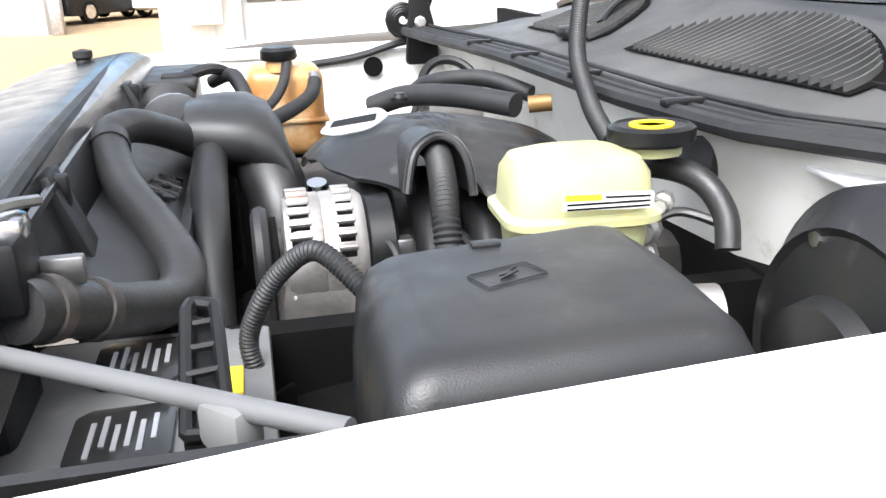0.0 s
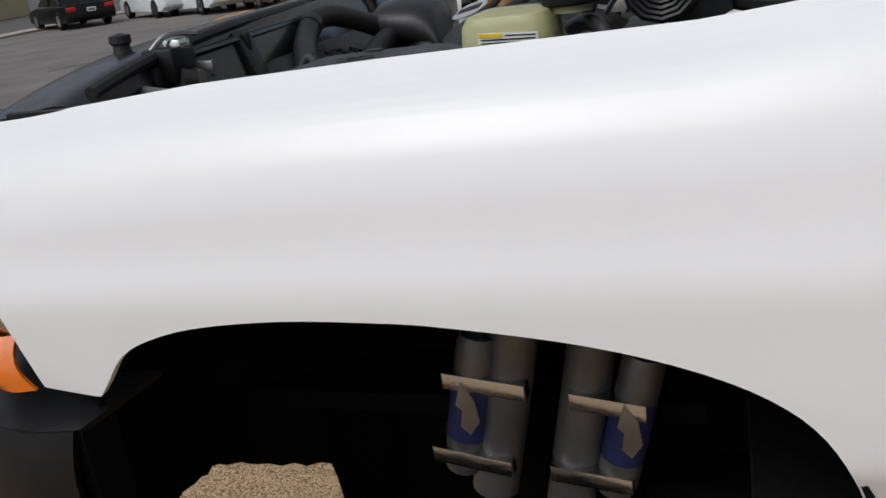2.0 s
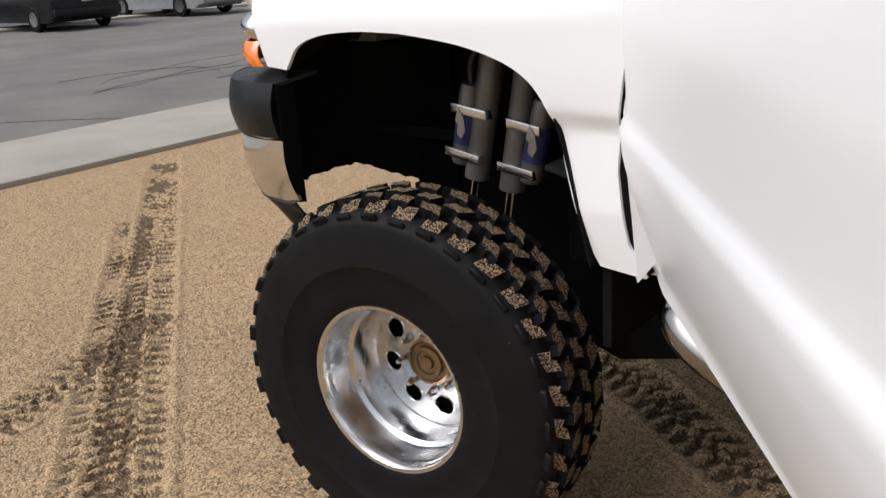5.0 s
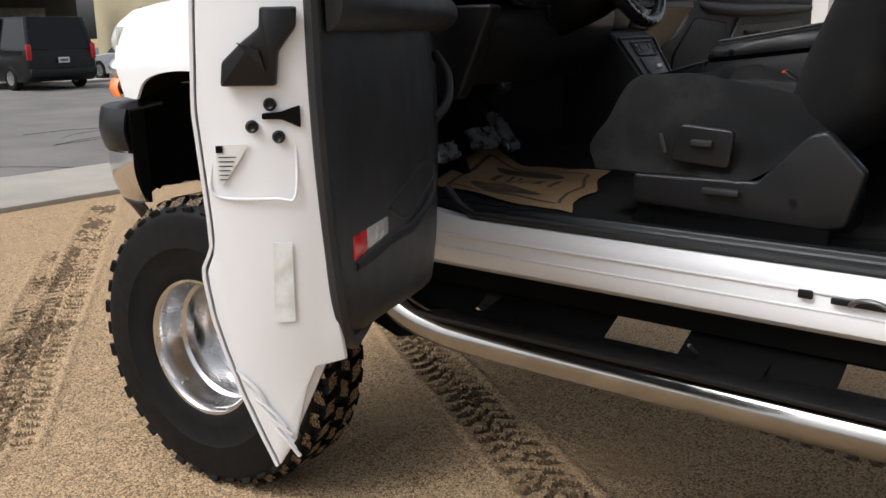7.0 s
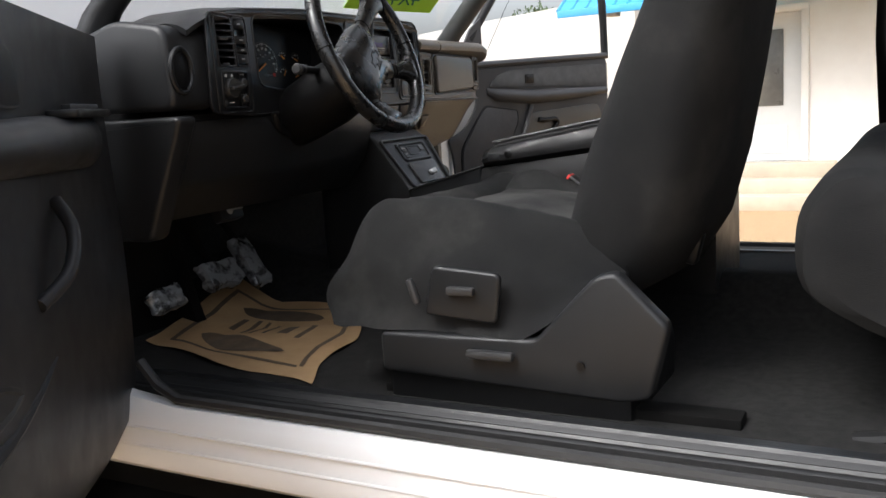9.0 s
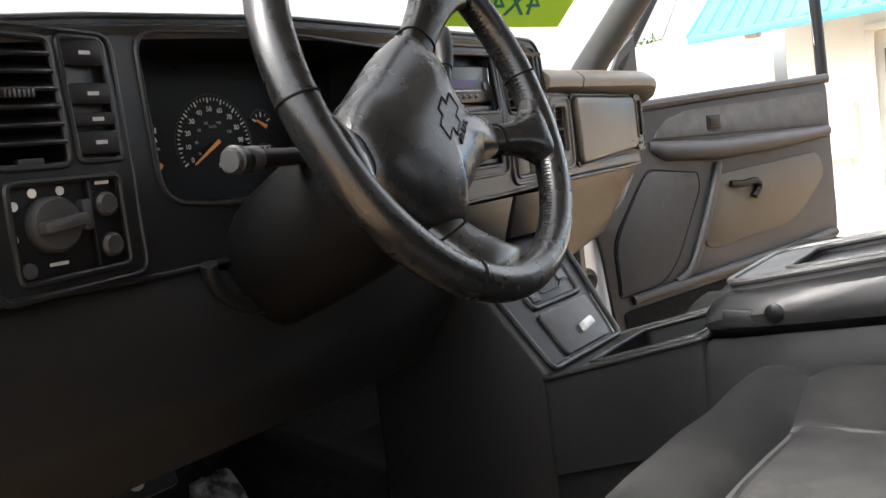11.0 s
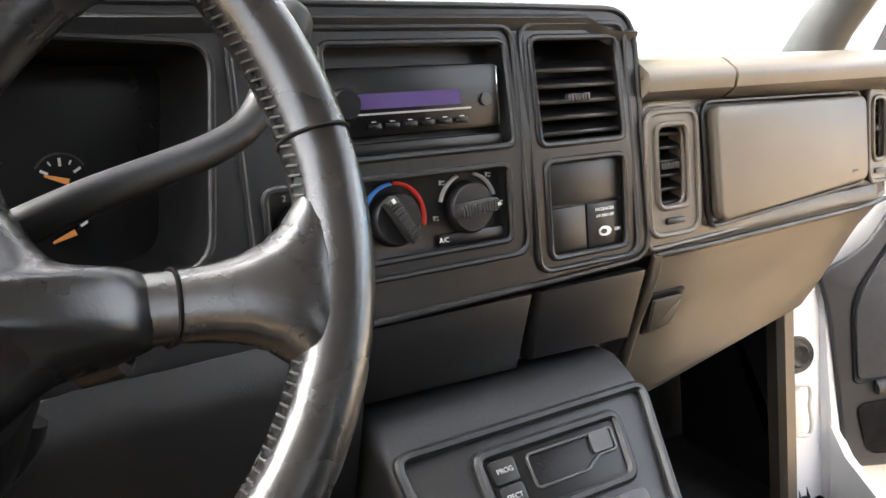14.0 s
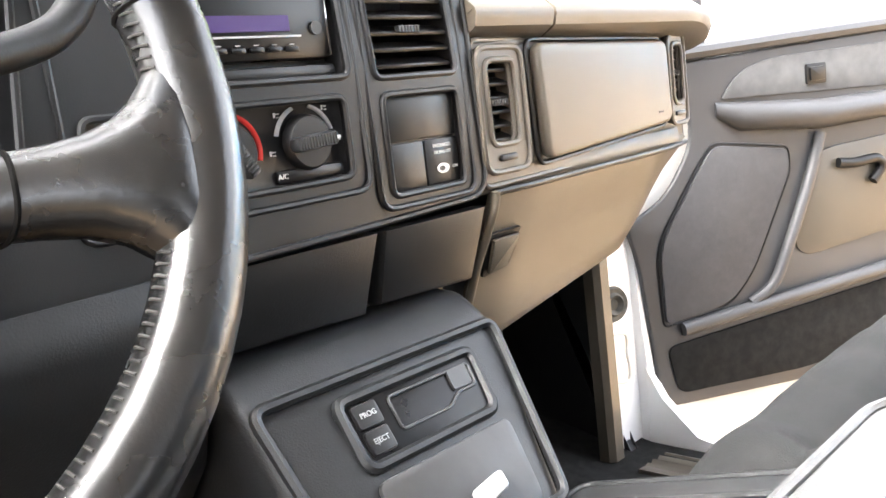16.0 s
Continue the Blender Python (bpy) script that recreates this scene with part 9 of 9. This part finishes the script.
part("backrest", loft([[(x, y, z) for x, z in [(2.36, 1.32), (2.44, 1.9), (2.54, 1.92), (2.56, 1.3)]] for y in (-0.68, 0.68)]), M_CLOTH, bench)
part("belt_buckle", box((2.12, -0.42, 1.385), (0.07, 0.03, 0.03), 0.006), M_BLACK, bench)
part("lap_belt", tube([(2.10, -0.42, 1.385), (2.22, -0.40, 1.372), (2.36, -0.38, 1.36)], 0.02, 8, True, 0.12), M_BLACK, bench)
part("bench_leg", tube([(2.32, -0.66, 1.12), (2.12, -0.70, 1.0), (2.06, -0.70, 0.99)], 0.012, 8), M_BLACK, bench)

# pedals wrapped in clear film, and the paper mat on the floor
M_FILM = surface("crumpled_clear_film", (0.16, 0.165, 0.17), 0.10, color2=(0.035, 0.035, 0.036), scale=38, detail=3, rough2=0.22, bump=1.0, bump_scale=70, mix_pos=(0.46, 0.60), spec=0.8)


def wrapped(bm):
    """Crumple the film: shift every corner a little by a noise of its place."""
    bmesh.ops.subdivide_edges(bm, edges=bm.edges[:], cuts=3, use_grid_fill=True)
    for v in bm.verts:
        v.co += 0.010 * noise.noise_vector(40 * v.co)
    return bm


brake = part("brake_pedal", wrapped(box((0.61, -0.385, 1.115), (0.035, 0.135, 0.075), 0.012, Euler((0, radians(-35), radians(4))).to_matrix())), M_FILM, truck, "brake pedal wrapped in clear plastic film")
part("pedal_arm", tube([(0.58, -0.385, 1.14), (0.50, -0.385, 1.25), (0.46, -0.385, 1.42)], 0.012, 8), M_DARK, brake)
gas = part("accelerator_pedal", wrapped(box((0.60, -0.265, 1.125), (0.03, 0.065, 0.15), 0.012, Euler((0, radians(-38), radians(0))).to_matrix())), M_FILM, truck, "accelerator pedal wrapped in clear plastic film")
part("pedal_arm", tube([(0.57, -0.265, 1.17), (0.48, -0.265, 1.28)], 0.009, 8), M_DARK, gas)
part("park_brake_pedal", wrapped(box((0.60, -0.565, 1.09), (0.03, 0.10, 0.06), 0.012, Euler((0, radians(-35), 0)).to_matrix())), M_FILM, truck, "parking brake pedal wrapped in clear plastic film")


def paper_at(u, v, lift=0.0):
    """The paper mat: corners on the floor, rucked up towards the pedals."""
    a, b, c, d = Vector((0.58, -0.62)), Vector((0.50, -0.22)), Vector((0.94, -0.18)), Vector((1.13, -0.755))
    p = (a * (1 - v) + b * v) * (1 - u) + (d * (1 - v) + c * v) * u
    p.x += 0.014 * math.sin(11 * v + 2) * u
    p.y += 0.014 * math.sin(9 * u) * (1 - v)
    z = 0.992 + 0.22 * max(0.0, 0.62 - p.x) + 0.10 * math.exp(-(p.y / 0.13) ** 2) + 0.016 * abs(noise.noise(Vector((5 * p.x, 5 * p.y, 4)))) + 0.05 * max(0.0, 1 - u * 3) * v ** 2
    return (p.x, p.y, z + 0.004 + lift)


paper = thing("paper_floor_mat", "crumpled brown paper floor mat with dark printed shapes", "floor mat")
part("paper_sheet", sheet(paper_at, span(0, 1, 40), span(0, 1, 30), 0.0008), surface("brown_kraft_paper", (0.36, 0.235, 0.12), 0.8, color2=(0.28, 0.175, 0.085), scale=7, bump=0.3, bump_scale=60), paper)
M_INK = surface("dark_brown_print", (0.055, 0.040, 0.025), 0.8, color2=(0.09, 0.06, 0.035), scale=25)
for u0, u1, v0, v1 in ((0.10, 0.88, 0.10, 0.125), (0.10, 0.88, 0.875, 0.90), (0.08, 0.105, 0.10, 0.90), (0.89, 0.915, 0.12, 0.88), (0.28, 0.32, 0.42, 0.60), (0.38, 0.41, 0.40, 0.62), (0.45, 0.47, 0.40, 0.62), (0.52, 0.54, 0.42, 0.60), (0.60, 0.66, 0.44, 0.58), (0.72, 0.75, 0.40, 0.62)):
    part("printed_bar", sheet(lambda s, t: paper_at(u0 + (u1 - u0) * s, v0 + (v1 - v0) * t, 0.002), span(0, 1, 16), span(0, 1, 8)), M_INK, paper)
for cv in (0.26, 0.75):
    part("printed_sole", sheet(lambda s, t: paper_at(0.48 + 0.28 * (2 * s - 1), cv + (0.085 + 0.02 * math.sin(5 * s)) * math.sqrt(max(0.0, 1 - (2 * s - 1) ** 2)) * (2 * t - 1), 0.002), span(0, 1, 20), span(0, 1, 6)), M_INK, paper)
